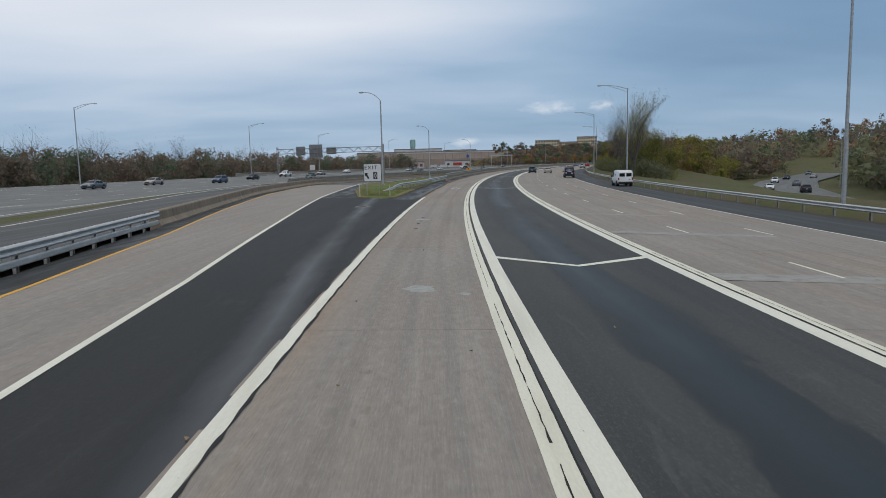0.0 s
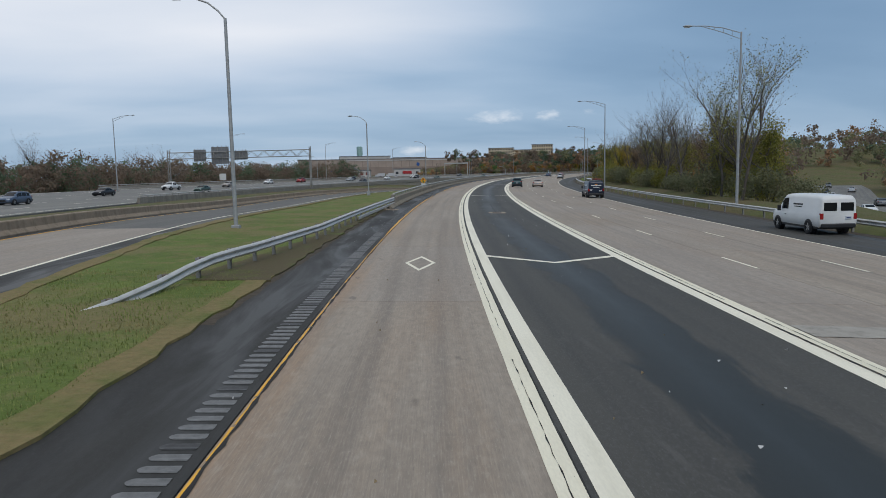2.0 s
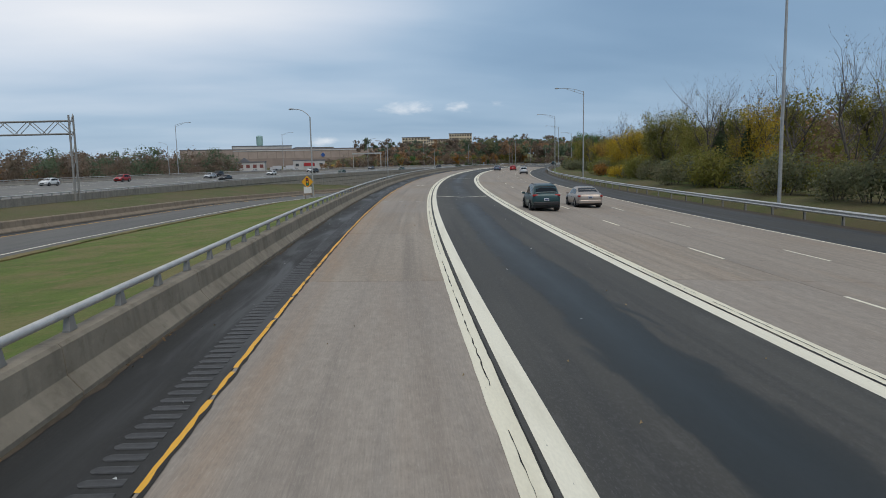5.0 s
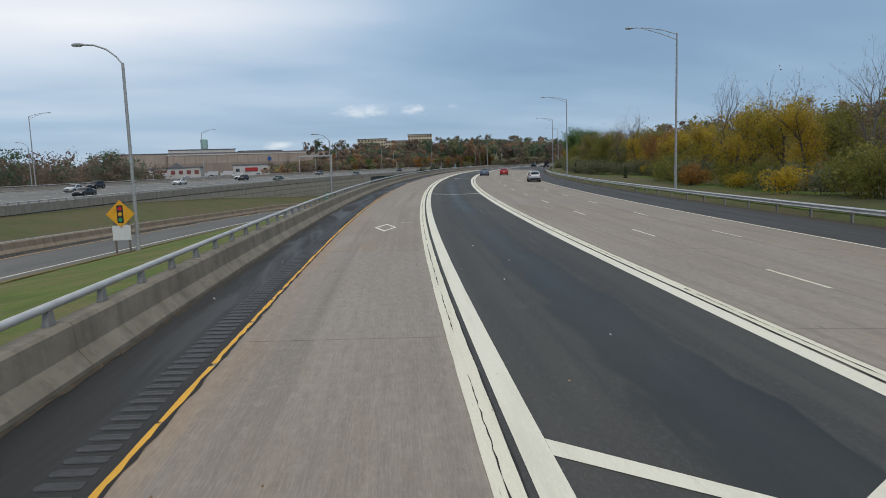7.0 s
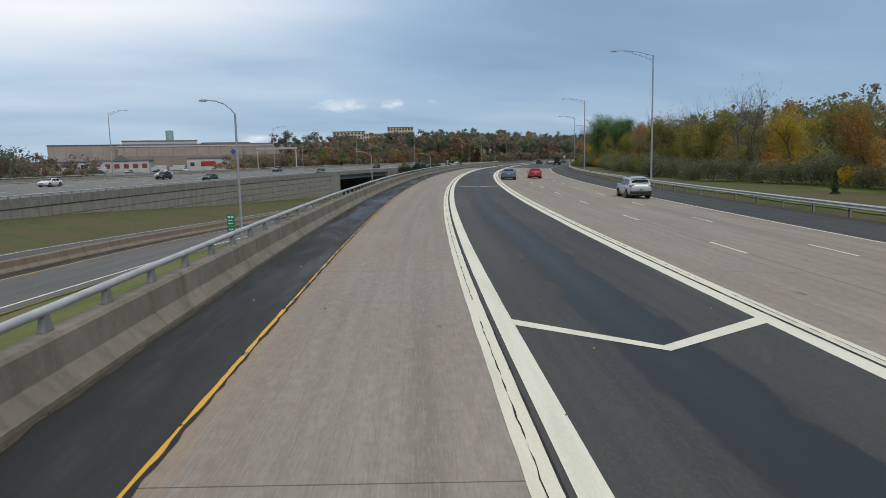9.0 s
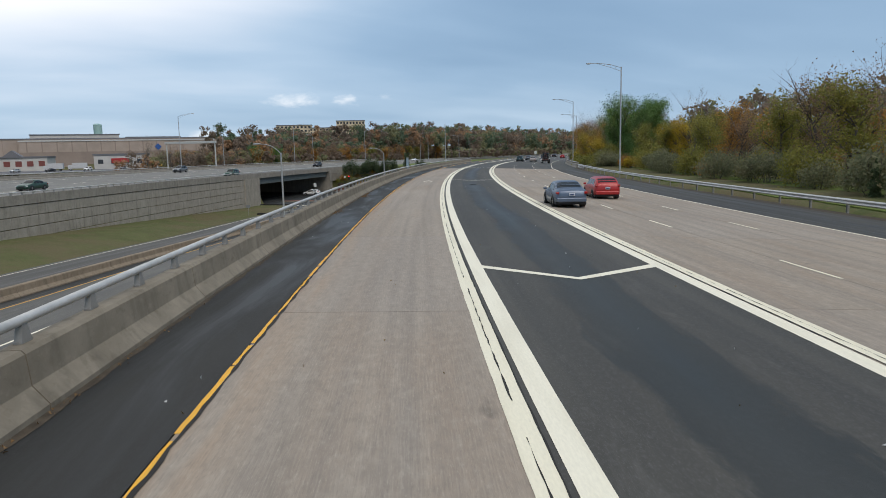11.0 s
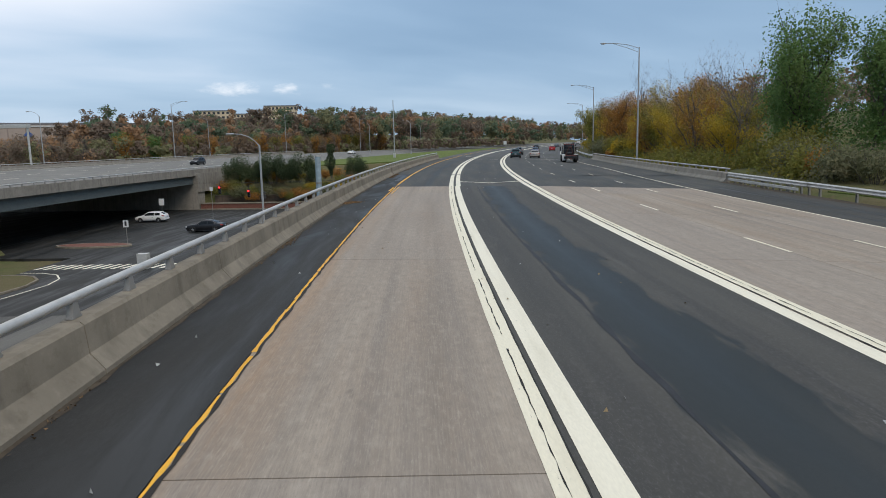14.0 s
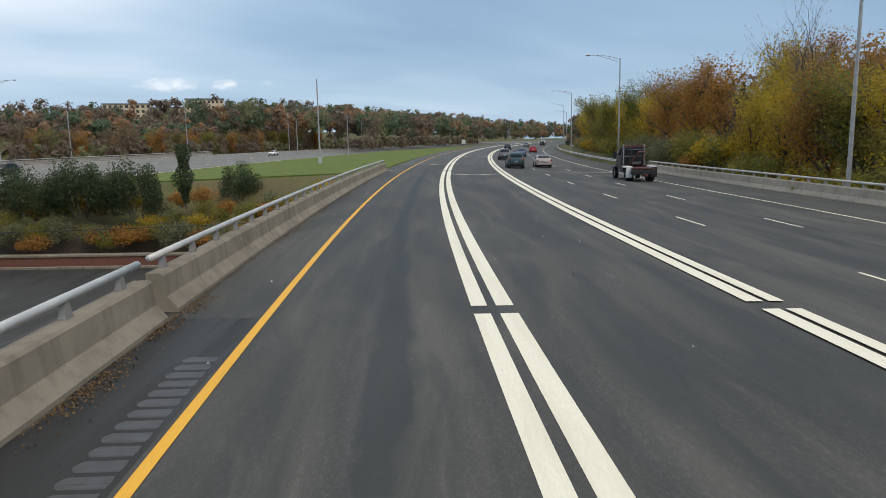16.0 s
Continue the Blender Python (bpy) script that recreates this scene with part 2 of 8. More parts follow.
def mat_asphalt(name="asphalt", base=0.050, damp=True, band=None, stray=0.75, soaked=0.0, shine=0.19):
    """band: (offset, half width[, slope, from where]) of a damp dark trail that wanders along the strip; soaked: how much of the rest lies wet."""
    k = Nodes(name, 0.75, 0, 0.35)
    big = k.noise(0.25, (0.25, 1.0, 1), 5, space="UV", distort=0.5)
    streak = k.noise(1.0, (0.025, 1.3, 1), 5, space="UV", distort=0.3)
    fine = k.noise(14.0, (0.6, 1, 1), 4, space="UV")
    speck = k.noise(70.0, (1, 1, 1), 2, space="UV")
    b = base
    c = k.mix(k.remap(big, 0.3, 0.7), (b * 0.82, b * 0.78, b * 0.68), (b * 1.25, b * 1.19, b * 1.02))
    c = k.mix(k.remap(streak, 0.45, 0.62, 0, 0.6), c, (b * 0.62, b * 0.61, b * 0.58))
    c = k.mix(k.remap(streak, 0.62, 0.75, 0, 0.5), c, (b * 1.45, b * 1.42, b * 1.35))
    # scuffed, dusty patches
    scuff = k.noise(1.0, (0.35, 1.6, 1), 5, 0.65, space="UV", distort=0.8, shift=(6, 1, 0))
    c = k.mix(k.remap(scuff, 0.58, 0.72, 0, 0.5), c, (b * 1.55 + 0.008, b * 1.48 + 0.007, b * 1.34 + 0.005))
    c = k.mix(k.remap(fine, 0.5, 0.8, 0, 0.45), c, (b * 1.7, b * 1.66, b * 1.58))
    grain = k.noise(38.0, (0.35, 1.2, 1), 2, 0.7, space="UV")
    c = k.mix(k.remap(grain, 0.56, 0.74, 0, 0.5), c, (b * 2.1, b * 2.05, b * 1.95))
    wet = None
    if band:
        sep = k.n.new("ShaderNodeSeparateXYZ")
        k.l.new(k.uv.outputs["UV"], sep.inputs[0])
        wander = k.remap(k.noise(1.0, (0.022, 0.0, 1), 2, space="UV", shift=(4, 0, 0)), 0.25, 0.75, band[0] - stray, band[0] + stray)
        edge = k.remap(k.noise(1.0, (0.34, 1.2, 1), 6, 0.72, space="UV", distort=0.4), 0.25, 0.75, -stray, stray)
        if len(band) > 2:
            wander = k.maths("ADD", wander, k.mul(k.maths("SUBTRACT", sep.outputs[0], band[3]), band[2]))
        away = k.maths("ABSOLUTE", k.maths("SUBTRACT", sep.outputs[1], wander))
        wet = k.remap(k.maths("ADD", away, edge), band[1] + 0.10, band[1] - 0.10)
        wet = k.mul(wet, k.remap(k.noise(1.0, (0.05, 0.2, 1), 3, space="UV", shift=(1, 5, 0)), 0.3, 0.5, 0.35, 1.0))
        core = k.mul(wet, k.remap(k.maths("ADD", away, k.mul(edge, 0.5)), band[1] * 0.85, 0.0))
    if soaked:
        pool = k.noise(1.0, (0.12, 0.75, 1), 5, 0.6, space="UV", distort=0.6, shift=(2, 7, 0))
        puddle = k.remap(pool, 0.56 - soaked * 0.3, 0.76 - soaked * 0.3)
        wet, core = (k.maths("MAXIMUM", wet, k.mul(puddle, 0.75)), k.maths("MAXIMUM", core, puddle)) if band else (puddle, puddle)
    if wet is not None:
        c = k.mix(k.mul(wet, 0.9), c, (b * 0.33, b * 0.37, b * 0.345))
        k.gloss(k.maths("SUBTRACT", k.remap(wet, 0, 1, 0.82, 0.62), k.mul(core, shine)))
    elif damp:
        k.gloss(k.remap(streak, 0.45, 0.65, 0.8, 0.58))
    k.colour(c)
    k.bump(speck, 0.35, 0.006)
    if wet is not None:
        bump = [q for q in k.n if q.type == "BUMP"][0]
        k.l.new(k.remap(core, 0, 1, 0.35, 0.08), bump.inputs["Strength"])
    return k.m


def mat_paint(name, col, wear=0.35):
    k = Nodes(name, 0.6, 0, 0.35)
    f = k.noise(3.6, (0.55, 3.2, 1), 6, 0.7, space="UV")
    g = k.noise(22.0, (0.4, 1.4, 1), 4, space="UV")
    dirt = k.noise(1.0, (0.25, 2.5, 1), 4, space="UV", shift=(5, 2, 0))
    c = k.mix(k.remap(g, 0.35, 0.7, 0, 0.35), col, tuple(x * 0.74 for x in col))
    c = k.mix(k.remap(dirt, 0.48, 0.72, 0, 0.35), c, (col[0] * 0.62, col[1] * 0.60, col[2] * 0.55))
    c = k.mix(k.remap(f, 0.70 - 0.16 * wear, 0.74 - 0.12 * wear, 0, 0.85), c, (0.12, 0.112, 0.095))
    return k.colour(c).m


def mat_grass(name="roadside_grass", patch=0.05, lo=0.48, hi=0.62, most=0.75, straw=(0.215, 0.165, 0.08), low=(0.080, 0.132, 0.024), high=(0.134, 0.186, 0.040)):
    k = Nodes(name, 0.95, 0, 0.15)
    big = k.noise(patch, detail=5)
    mid = k.noise(0.5, detail=5)
    fine = k.noise(6.0, (1, 1, 1), 5, 0.7)
    c = k.mix(k.remap(mid, 0.35, 0.65), low, high)
    c = k.mix(k.remap(big, lo, hi, 0.1, most), c, straw)
    c = k.mix(k.remap(k.noise(1.1, detail=5, rough=0.65, shift=(3, 8, 1)), 0.50, 0.64, 0, 0.75 * most), c, straw)
    c = k.mix(k.remap(fine, 0.35, 0.75, 0, 0.5), c, (0.055, 0.07, 0.02))
    c = k.mix(k.remap(k.noise(19.0, detail=3, rough=0.7), 0.5, 0.72, 0, 0.45), c, (0.17, 0.19, 0.07))
    k.colour(c)
    return k.bump(fine, 0.8, 0.06).m


def mat_cast(name="cast_concrete", a=(0.268, 0.232, 0.178), b=(0.178, 0.152, 0.115)):
    k = Nodes(name, 0.9, 0, 0.25)
    f = k.noise(0.9, (1, 1, 1.0), 5)
    drip = k.noise(2.5, (1, 1, 0.08), 4)
    fine = k.noise(24.0, detail=4)
    blot = k.noise(3.2, (1, 1, 1.6), 5, 0.65, shift=(4, 1, 0))
    c = k.mix(k.remap(f, 0.3, 0.7), b, a)
    c = k.mix(k.remap(drip, 0.50, 0.72, 0, 0.6), c, tuple(x * 0.58 for x in b))
    c = k.mix(k.remap(blot, 0.55, 0.72, 0, 0.5), c, (b[0] * 0.62, b[1] * 0.60, b[2] * 0.55))
    c = k.mix(k.remap(blot, 0.45, 0.30, 0, 0.35), c, tuple(min(1, x * 1.18) for x in a))
    c = k.mix(k.remap(fine, 0.4, 0.8, 0, 0.3), c, tuple(x * 0.75 for x in a))
    k.colour(c)
    return k.bump(fine, 0.3, 0.008).m


def mat_galv(name="galvanised_steel", col=(0.57, 0.56, 0.53), rough=0.5, metal=0.3):
    k = Nodes(name, rough, metal, 0.5)
    f = k.noise(2.0, (1, 1, 2.5), 5)
    g = k.noise(26.0, detail=3)
    c = k.mix(k.remap(f, 0.3, 0.72), tuple(x * 0.72 for x in col), col)
    c = k.mix(k.remap(g, 0.5, 0.8, 0, 0.35), c, tuple(x * 0.6 for x in col))
    return k.colour(c).m


SLAB, ASPH = mat_slab(), mat_asphalt("asphalt", 0.029, soaked=0.50, shine=0.14)
ASPH_MID = mat_asphalt("weathered_asphalt", 0.052)
TAN_COLLAR = mat_cast("sandy_concrete", (0.37, 0.305, 0.225), (0.27, 0.22, 0.165))
ASPH_GORE = mat_asphalt("dark_smooth_asphalt", 0.027, True, (-4.75, 0.55, -0.077, 21.6), 0.22, shine=0.22)
ASPH_BUFFER = mat_asphalt("patched_asphalt", 0.062, True, (2.85, 0.78), 0.45, shine=0.11)
ASPH_OLD = mat_asphalt("old_asphalt", 0.075)
ASPH_FAR = mat_asphalt("grey_asphalt", 0.15, False)
ASPH_RAMP = mat_asphalt("ramp_asphalt", 0.10, False)
WHITE, WHITE_OLD = mat_paint("white_road_paint", (0.80, 0.745, 0.59), 0.16), mat_paint("worn_white_road_paint", (0.78, 0.72, 0.55), 0.30)
YELLOW = mat_paint("yellow_road_paint", (0.78, 0.40, 0.035), 0.2)
GRASS, CAST = mat_grass("roadside_grass", 0.22, 0.46, 0.62, 0.8), mat_cast()
LAWN = mat_grass("mown_lawn", 0.22, 0.56, 0.84, 0.30)
GRASS_DRY = mat_grass("dry_grass", 0.13, 0.40, 0.58, 0.92, (0.132, 0.100, 0.058), (0.072, 0.086, 0.030), (0.110, 0.118, 0.046))
CAST_DARK = mat_cast("weathered_concrete", (0.29, 0.265, 0.225), (0.21, 0.19, 0.16))
CAST_TAN = mat_cast("tan_concrete", (0.30, 0.235, 0.17), (0.225, 0.175, 0.125))
CAST_PALE = mat_cast("pale_panel_concrete", (0.34, 0.308, 0.258), (0.255, 0.228, 0.188))
GALV, GALV_DARK = mat_galv(), mat_galv("dull_steel", (0.30, 0.29, 0.27), 0.6, 0.25)
POLE = mat_galv("pole_aluminium", (0.40, 0.41, 0.41), 0.55, 0.3)
RUSTY = plain("rusty_iron", (0.12, 0.075, 0.05), 0.85)
WOOD_POST = plain("weathered_wood", (0.17, 0.14, 0.11), 0.9)
BLACK = plain("black_plastic", (0.02, 0.02, 0.022), 0.5)
RUBBER = plain("tyre_rubber", (0.022, 0.022, 0.022), 0.85)


# ---- the road's line: heading and height along its length, then places by (along, across) ----
HEAD = (-0.00011598999178967505, 0.0019725792805049282, -0.01297547844723574, 0.04098574518891011, -0.06090985446590602, 0.03184685895796372, 0.11018750786619089, 0.04717647731617304)
RISE = (0.0006900688224481832, -0.018158104298211214, 0.07641296277254857, 0.2453690710700424, 0.09387244777858664)
AT = np.arange(-300.0, 1601.0)


def heading(s):
    s = np.asarray(s, float)
    inside = np.polyval(HEAD, np.clip(s, 0, 515) / 100)
    return inside + np.minimum(s, 0) * 0.0012 + np.clip(s - 515, 0, 130) * 0.00090 + np.maximum(s - 645, 0) * 0.00058


_h = heading(AT)
_x = np.concatenate(([0], np.cumsum((np.sin(_h[1:]) + np.sin(_h[:-1])) / 2)))
_y = np.concatenate(([0], np.cumsum((np.cos(_h[1:]) + np.cos(_h[:-1])) / 2)))
LINE_X, LINE_Y = _x - _x[300] + 1.007, _y - _y[300] - 1.058


def height(s):
    """Height of the road's line."""
    z = np.polyval(RISE, np.clip(s, -60, 500) / 100)
    return z + np.maximum(np.asarray(s, float) - 520, 0) * 0.0016


def smooth(v, lo, hi):
    t = np.clip((np.asarray(v, float) - lo) / (hi - lo), 0, 1)
    return t * t * (3 - 2 * t)


def xy(s, d):
    a = float(heading(s))
    return np.interp(s, AT, LINE_X) + d * math.cos(a), np.interp(s, AT, LINE_Y) - d * math.sin(a)


def surf(s, d):
    """Height of the main carriageway: it leans to the inside of the bend."""
    lean = np.interp(s, (0, 400, 440, 470, 530), (0.022, 0.022, 0.012, 0.012, 0.022))
    z = height(s) - lean * min(d, 16.6) - 0.027 * max(0.0, min(d, 16.6) - 6)
    return float(z)


def at(s, d, up=0.0, base=None):
    x, y = xy(s, d)
    return Vector((x, y, (base or surf)(s, d) + up))


def ramp_z(s, d):
    low = np.interp(s, (100, 129, 178, 221, 239, 266, 306, 345, 390, 420), (0.6, 0.2, -0.05, -0.65, -1.1, -1.75, -2.8, -4.2, -5.5, -5.9))
    w = float(smooth(s, 60, 130))
    return (1 - w) * surf(s, d) + w * float(low)


def ramp_right(s):
    return float(np.interp(s, (-40, 9, 18, 37, 61, 78, 98, 123, 160), (-3.9, -6.5, -7.3, -9.5, -12.5, -14.1, -16.2, -17.9, -19.5)))


def ramp_left(s):
    return float(np.interp(s, (-40, 16, 30, 45, 65, 88, 119, 150), (-6.6, -10.8, -12.7, -15.5, -18.8, -21.2, -23.6, -25.3)))


def divider(s):
    return float(np.interp(s, (-40, 19, 36, 65, 98, 130, 160), (-8.4, -12.7, -14.9, -19.7, -23.0, -25.7, -26.9)))


def gore_left(s):
    return float(np.interp(s, (57.5, 60, 70, 90, 120, 160), (-7.4, -9.2, -11.3, -14.6, -16.8, -18.6)))


def opp_edge(s):
    return -45.5 + 15.0 * (1 - float(smooth(s, 10, 150)))


def opp_z(s, d):
    return 0.05 + 0.026 * max(0.0, opp_edge(s) - d)


def low_z(s, d):
    return -5.9


def ribbon(name, s0, s1, d0, d1, up, mat, step=4.0, base=None, jag=0.0, thick=0.0, seed=1, parent=None):
    """A strip of paving or paint from s0 to s1, between the offsets d0 and d1 (numbers or functions of s). UV in metres."""
    rng = random.Random(seed)
    fa = d0 if callable(d0) else (lambda s: d0)
    fb = d1 if callable(d1) else (lambda s: d1)
    n = max(1, int(math.ceil((s1 - s0) / step)))
    wide = abs(fb(s0) - fa(s0))
    m = max(1, int(wide / 4.0))
    bm = bmesh.new()
    uvl = bm.loops.layers.uv.new("UVMap")
    rows, coords = [], {}
    for i in range(n + 1):
        s = s0 + (s1 - s0) * i / n
        a, b = fa(s) + rng.uniform(-jag, jag), fb(s) + rng.uniform(-jag, jag)
        row = []
        for j in range(m + 1):
            d = a + (b - a) * j / m
            v = bm.verts.new(at(s, d, up, base))
            coords[v] = (s, d)
            row.append(v)
        rows.append(row)
    faces = []
    for r0, r1 in zip(rows, rows[1:]):
        for j in range(m):
            faces.append(bm.faces.new((r0[j], r0[j + 1], r1[j + 1], r1[j])))
    if thick:
        rim = {}
        edge = [r[0] for r in rows] + rows[-1][1:] + [r[-1] for r in rows[::-1]][1:] + rows[0][::-1][1:-1]
        for v in edge:
            w = bm.verts.new(v.co - Vector((0, 0, thick)))
            coords[w] = (coords[v][0], coords[v][1] + 0.01)
            rim[v] = w
        for a, b in zip(edge, edge[1:] + edge[:1]):
            bm.faces.new((a, b, rim[b], rim[a]))
    for f in bm.faces:
        for lp in f.loops:
            lp[uvl].uv = coords[lp.vert]
    bmesh.ops.recalc_face_normals(bm, faces=bm.faces)
    if faces[0].normal.z < 0:
        bmesh.ops.reverse_faces(bm, faces=bm.faces)
    me = bpy.data.meshes.new(name)
    bm.to_mesh(me)
    bm.free()
    me.materials.append(mat)
    ob = new(name, me)
    if parent:
        ob.parent = parent
    return ob


def profile_run(name, s0, s1, d, points, mat, step=4.0, base=None, caps=True, parent=None, smooth_shade=False):
    """A profile of (across, up) points drawn along the road at the offset d."""
    fd = d if callable(d) else (lambda s: d)
    n = max(1, int(math.ceil((s1 - s0) / step)))
    bm = bmesh.new()
    rows = []
    for i in range(n + 1):
        s = s0 + (s1 - s0) * i / n
        z = (base or surf)(s, fd(s))
        rows.append([bm.verts.new(Vector((*xy(s, fd(s) + a), z + u))) for a, u in points])
    k = len(points)
    for r0, r1 in zip(rows, rows[1:]):
        for j in range(k):
            bm.faces.new((r0[j], r0[(j + 1) % k], r1[(j + 1) % k], r1[j]))
    if caps:
        bm.faces.new(rows[0][::-1])
        bm.faces.new(rows[-1])
    bmesh.ops.recalc_face_normals(bm, faces=bm.faces)
    me = bpy.data.meshes.new(name)
    bm.to_mesh(me)
    bm.free()
    me.materials.append(mat)
    if smooth_shade:
        me.shade_smooth()
    ob = new(name, me)
    if parent:
        ob.parent = parent
    return ob


def part(name, bm, mat, parent=None, label="", smooth_shade=False):
    me = bpy.data.meshes.new(name)
    bm.to_mesh(me)
    bm.free()
    me.materials.append(mat)
    if smooth_shade:
        me.shade_smooth()
    ob = new(name, me)
    if parent:
        ob.parent = parent
    if label:
        ob["label"] = label
    return ob


def thing(name, m, label, category, group=""):
    ob = new(name)
    ob.matrix_world = m
    ob.empty_display_size = 0.2
    return tagged(ob, label, category, group)


def block(bm, x0, x1, y0, y1, z0, z1, bevel=0.0):
    r = bmesh.ops.create_cube(bm, size=1.0)
    for v in r["verts"]:
        v.co = Vector(((x0 + x1) / 2 + v.co.x * (x1 - x0), (y0 + y1) / 2 + v.co.y * (y1 - y0), (z0 + z1) / 2 + v.co.z * (z1 - z0)))
    if bevel:
        es = {e for v in r["verts"] for e in v.link_edges}
        bmesh.ops.bevel(bm, geom=list(es), offset=bevel, segments=2, profile=0.5, affect="EDGES")
    return bm


def box(x0, x1, y0, y1, z0, z1, bevel=0.0):
    return block(bmesh.new(), x0, x1, y0, y1, z0, z1, bevel)


def tube(bm, a, b, ra, rb=None, seg=8, caps=True):
    """A round bar from a to b."""
    a, b = Vector(a), Vector(b)
    rb = ra if rb is None else rb
    q = (b - a).to_track_quat("Z", "Y").to_matrix().to_4x4()
    r = bmesh.ops.create_cone(bm, cap_ends=caps, segments=seg, radius1=ra, radius2=rb, depth=(b - a).length)
    bmesh.ops.transform(bm, matrix=Matrix.Translation((a + b) / 2) @ q, verts=r["verts"])
    return bm


def bar(a, b, ra, rb=None, seg=8):
    return tube(bmesh.new(), a, b, ra, rb, seg)


def road_pose(s, d, base=None, turn=0.0, up=0.0):
    """A pose on the ground with +y along the road."""
    p = at(s, d, up, base)
    return pose(p.x, p.y, p.z, 0, 0, -math.degrees(float(heading(s))) + turn)


# ---- ground: one sheet to the horizon ----
def ground_z(s, d):
    if -6.5 <= d <= 22.4:
        z = surf(s, d) - 0.35
        if s < 70 and d < -5.5:
            z = ramp_z(s, d) - 0.25
    elif d > 22.4:
        lawn = surf(s, 21.8) + (0.75 - 0.4 * float(smooth(s, 225, 255)) * (1 - float(smooth(s, 420, 445)))) * float(smooth(d, 22.4, 25.5)) + 0.02 * (d - 24) * float(smooth(s, 400, 470))
        hill = float(smooth(s, 430, 540)) * max(0, d - 26) * 0.10 * float(smooth(d, 26, 70))
        drop = max((1 - float(smooth(s, 90, 190))) * 6.0 * float(smooth(d, 24, 46)), (1 - float(smooth(s, 260, 420))) * 5.0 * float(smooth(d, 46, 72)))
        z = lawn + min(hill, 9) - drop
        low = (1 - float(smooth(s, 330, 430))) * float(smooth(d, 46, 64))
        z = z * (1 - low) - 4.7 * low
        if d > 60 and low < 0.01:
            z -= (1 - float(smooth(s, 150, 420))) * min((d - 60) * 0.02, 2)
    else:
        e, w = gore_left(s), divider(s) - 8.0
        oe = opp_edge(s)
        verge = surf(s, -6.3) - 0.14
        toe = ramp_z(s, e) - 0.22
        if s < 58:
            e = -5.5
        if d > e:
            t = min(1.0, (-6.5 - d) / max(0.3, -6.5 - e))
            z = verge + (toe - verge) * t - 0.12 * math.sin(math.pi * t) if s > 57 else ramp_z(s, d) - 0.25
        elif d > w:
            z = ramp_z(s, d) - 0.22
        elif d > oe:
            foot = float(np.interp(s, (240, 300, 332, 369, 438), (-0.1, -0.6, -1.65, -3.5, -6.0)))
            t = (w - d) / max(0.5, w - oe)
            z0 = ramp_z(s, w) - 0.22
            z = z0 + (foot - z0) * t + 0.25 * math.sin(math.pi * t)
        elif d > oe - 38.5:
            z = opp_z(s, d) - 0.3
        else:
            z = opp_z(s, oe - 38) - 0.5 - 2.2 * float(smooth(oe - 40 - d, 0, 30)) + 1.0 * noise.noise(Vector((s * 0.02, d * 0.02, 0)))
            z += float(smooth(s, 630, 740)) * min(14, max(0, -105 - d) * 0.14)
    if s > 499 and -45.6 < d < -6.5:
        t = (-6.5 - d) / 39.0
        lawn = (surf(s, -6.3) - 0.35) * (1 - t) + 0.15 * t
        w = float(smooth(s, 499, 508))
        z = z * (1 - w) + lawn * w
    # the crossing road runs below both carriageways
    under = float(smooth(s, 446.5, 447.5)) * (1 - float(smooth(s, 496.6, 499.6))) if d > -12 or d < -44 else float(smooth(s, 395, 420)) * (1 - float(smooth(s, 494, 501)))
    if -100 < d < 60 and under > 0:
        z = z * (1 - under) + (-6.15) * under
    return z


def build_ground():
    ss = list(np.arange(-220, 60, 10.0)) + list(np.arange(60, 520, 3.0)) + list(np.arange(520, 1300, 14.0))
    dd = [-420, -340, -270, -220, -180, -150, -130, -115, -105, -97, -90, -86, -84.2, -83.6, -76, -66, -56, -50, -46.6, -45.52, -45.3, -42, -39, -37, -35.2, -33, -30, -27, -24, -21.5,
          -20, -18.8, -17.5, -16, -14.5, -13, -11.5, -10, -9, -8, -7.2, -6.6, -6.3, -3, 4, 12, 20, 22.2, 22.7, 23.6, 24.6, 26, 29, 33, 38, 44, 52, 62, 75, 92, 115, 145, 185, 235, 300, 380]
    bm = bmesh.new()
    grid = [[bm.verts.new(Vector((*xy(s, d), ground_z(s, d)))) for d in dd] for s in ss]
    for r0, r1 in zip(grid, grid[1:]):
        for j in range(len(dd) - 1):
            bm.faces.new((r0[j], r0[j + 1], r1[j + 1], r1[j]))
    rim = grid[0] + [r[-1] for r in grid[1:]] + grid[-1][::-1][1:] + [r[0] for r in grid[::-1]][1:-1]
    mid = Vector((180, 420, 0))
    far = [bm.verts.new(Vector((*((v.co - mid) * 8 + mid).xy, -6.0))) for v in rim]
    for i, v in enumerate(rim):
        j = (i + 1) % len(rim)
        bm.faces.new((v, far[i], far[j], rim[j]))
    bmesh.ops.recalc_face_normals(bm, faces=bm.faces)
    ob = part("ground", bm, GRASS_DRY, smooth_shade=True)
    if ob.data.polygons[0].normal.z < 0:
        ob.data.flip_normals()
    return tagged(ob, "autumn grass verge and open ground with brown patches", "ground", kind="structure")


build_ground()
ROAD_END = 1250


def road_piece(ob, label, category="road"):
    return tagged(ob, label, category, kind="structure")


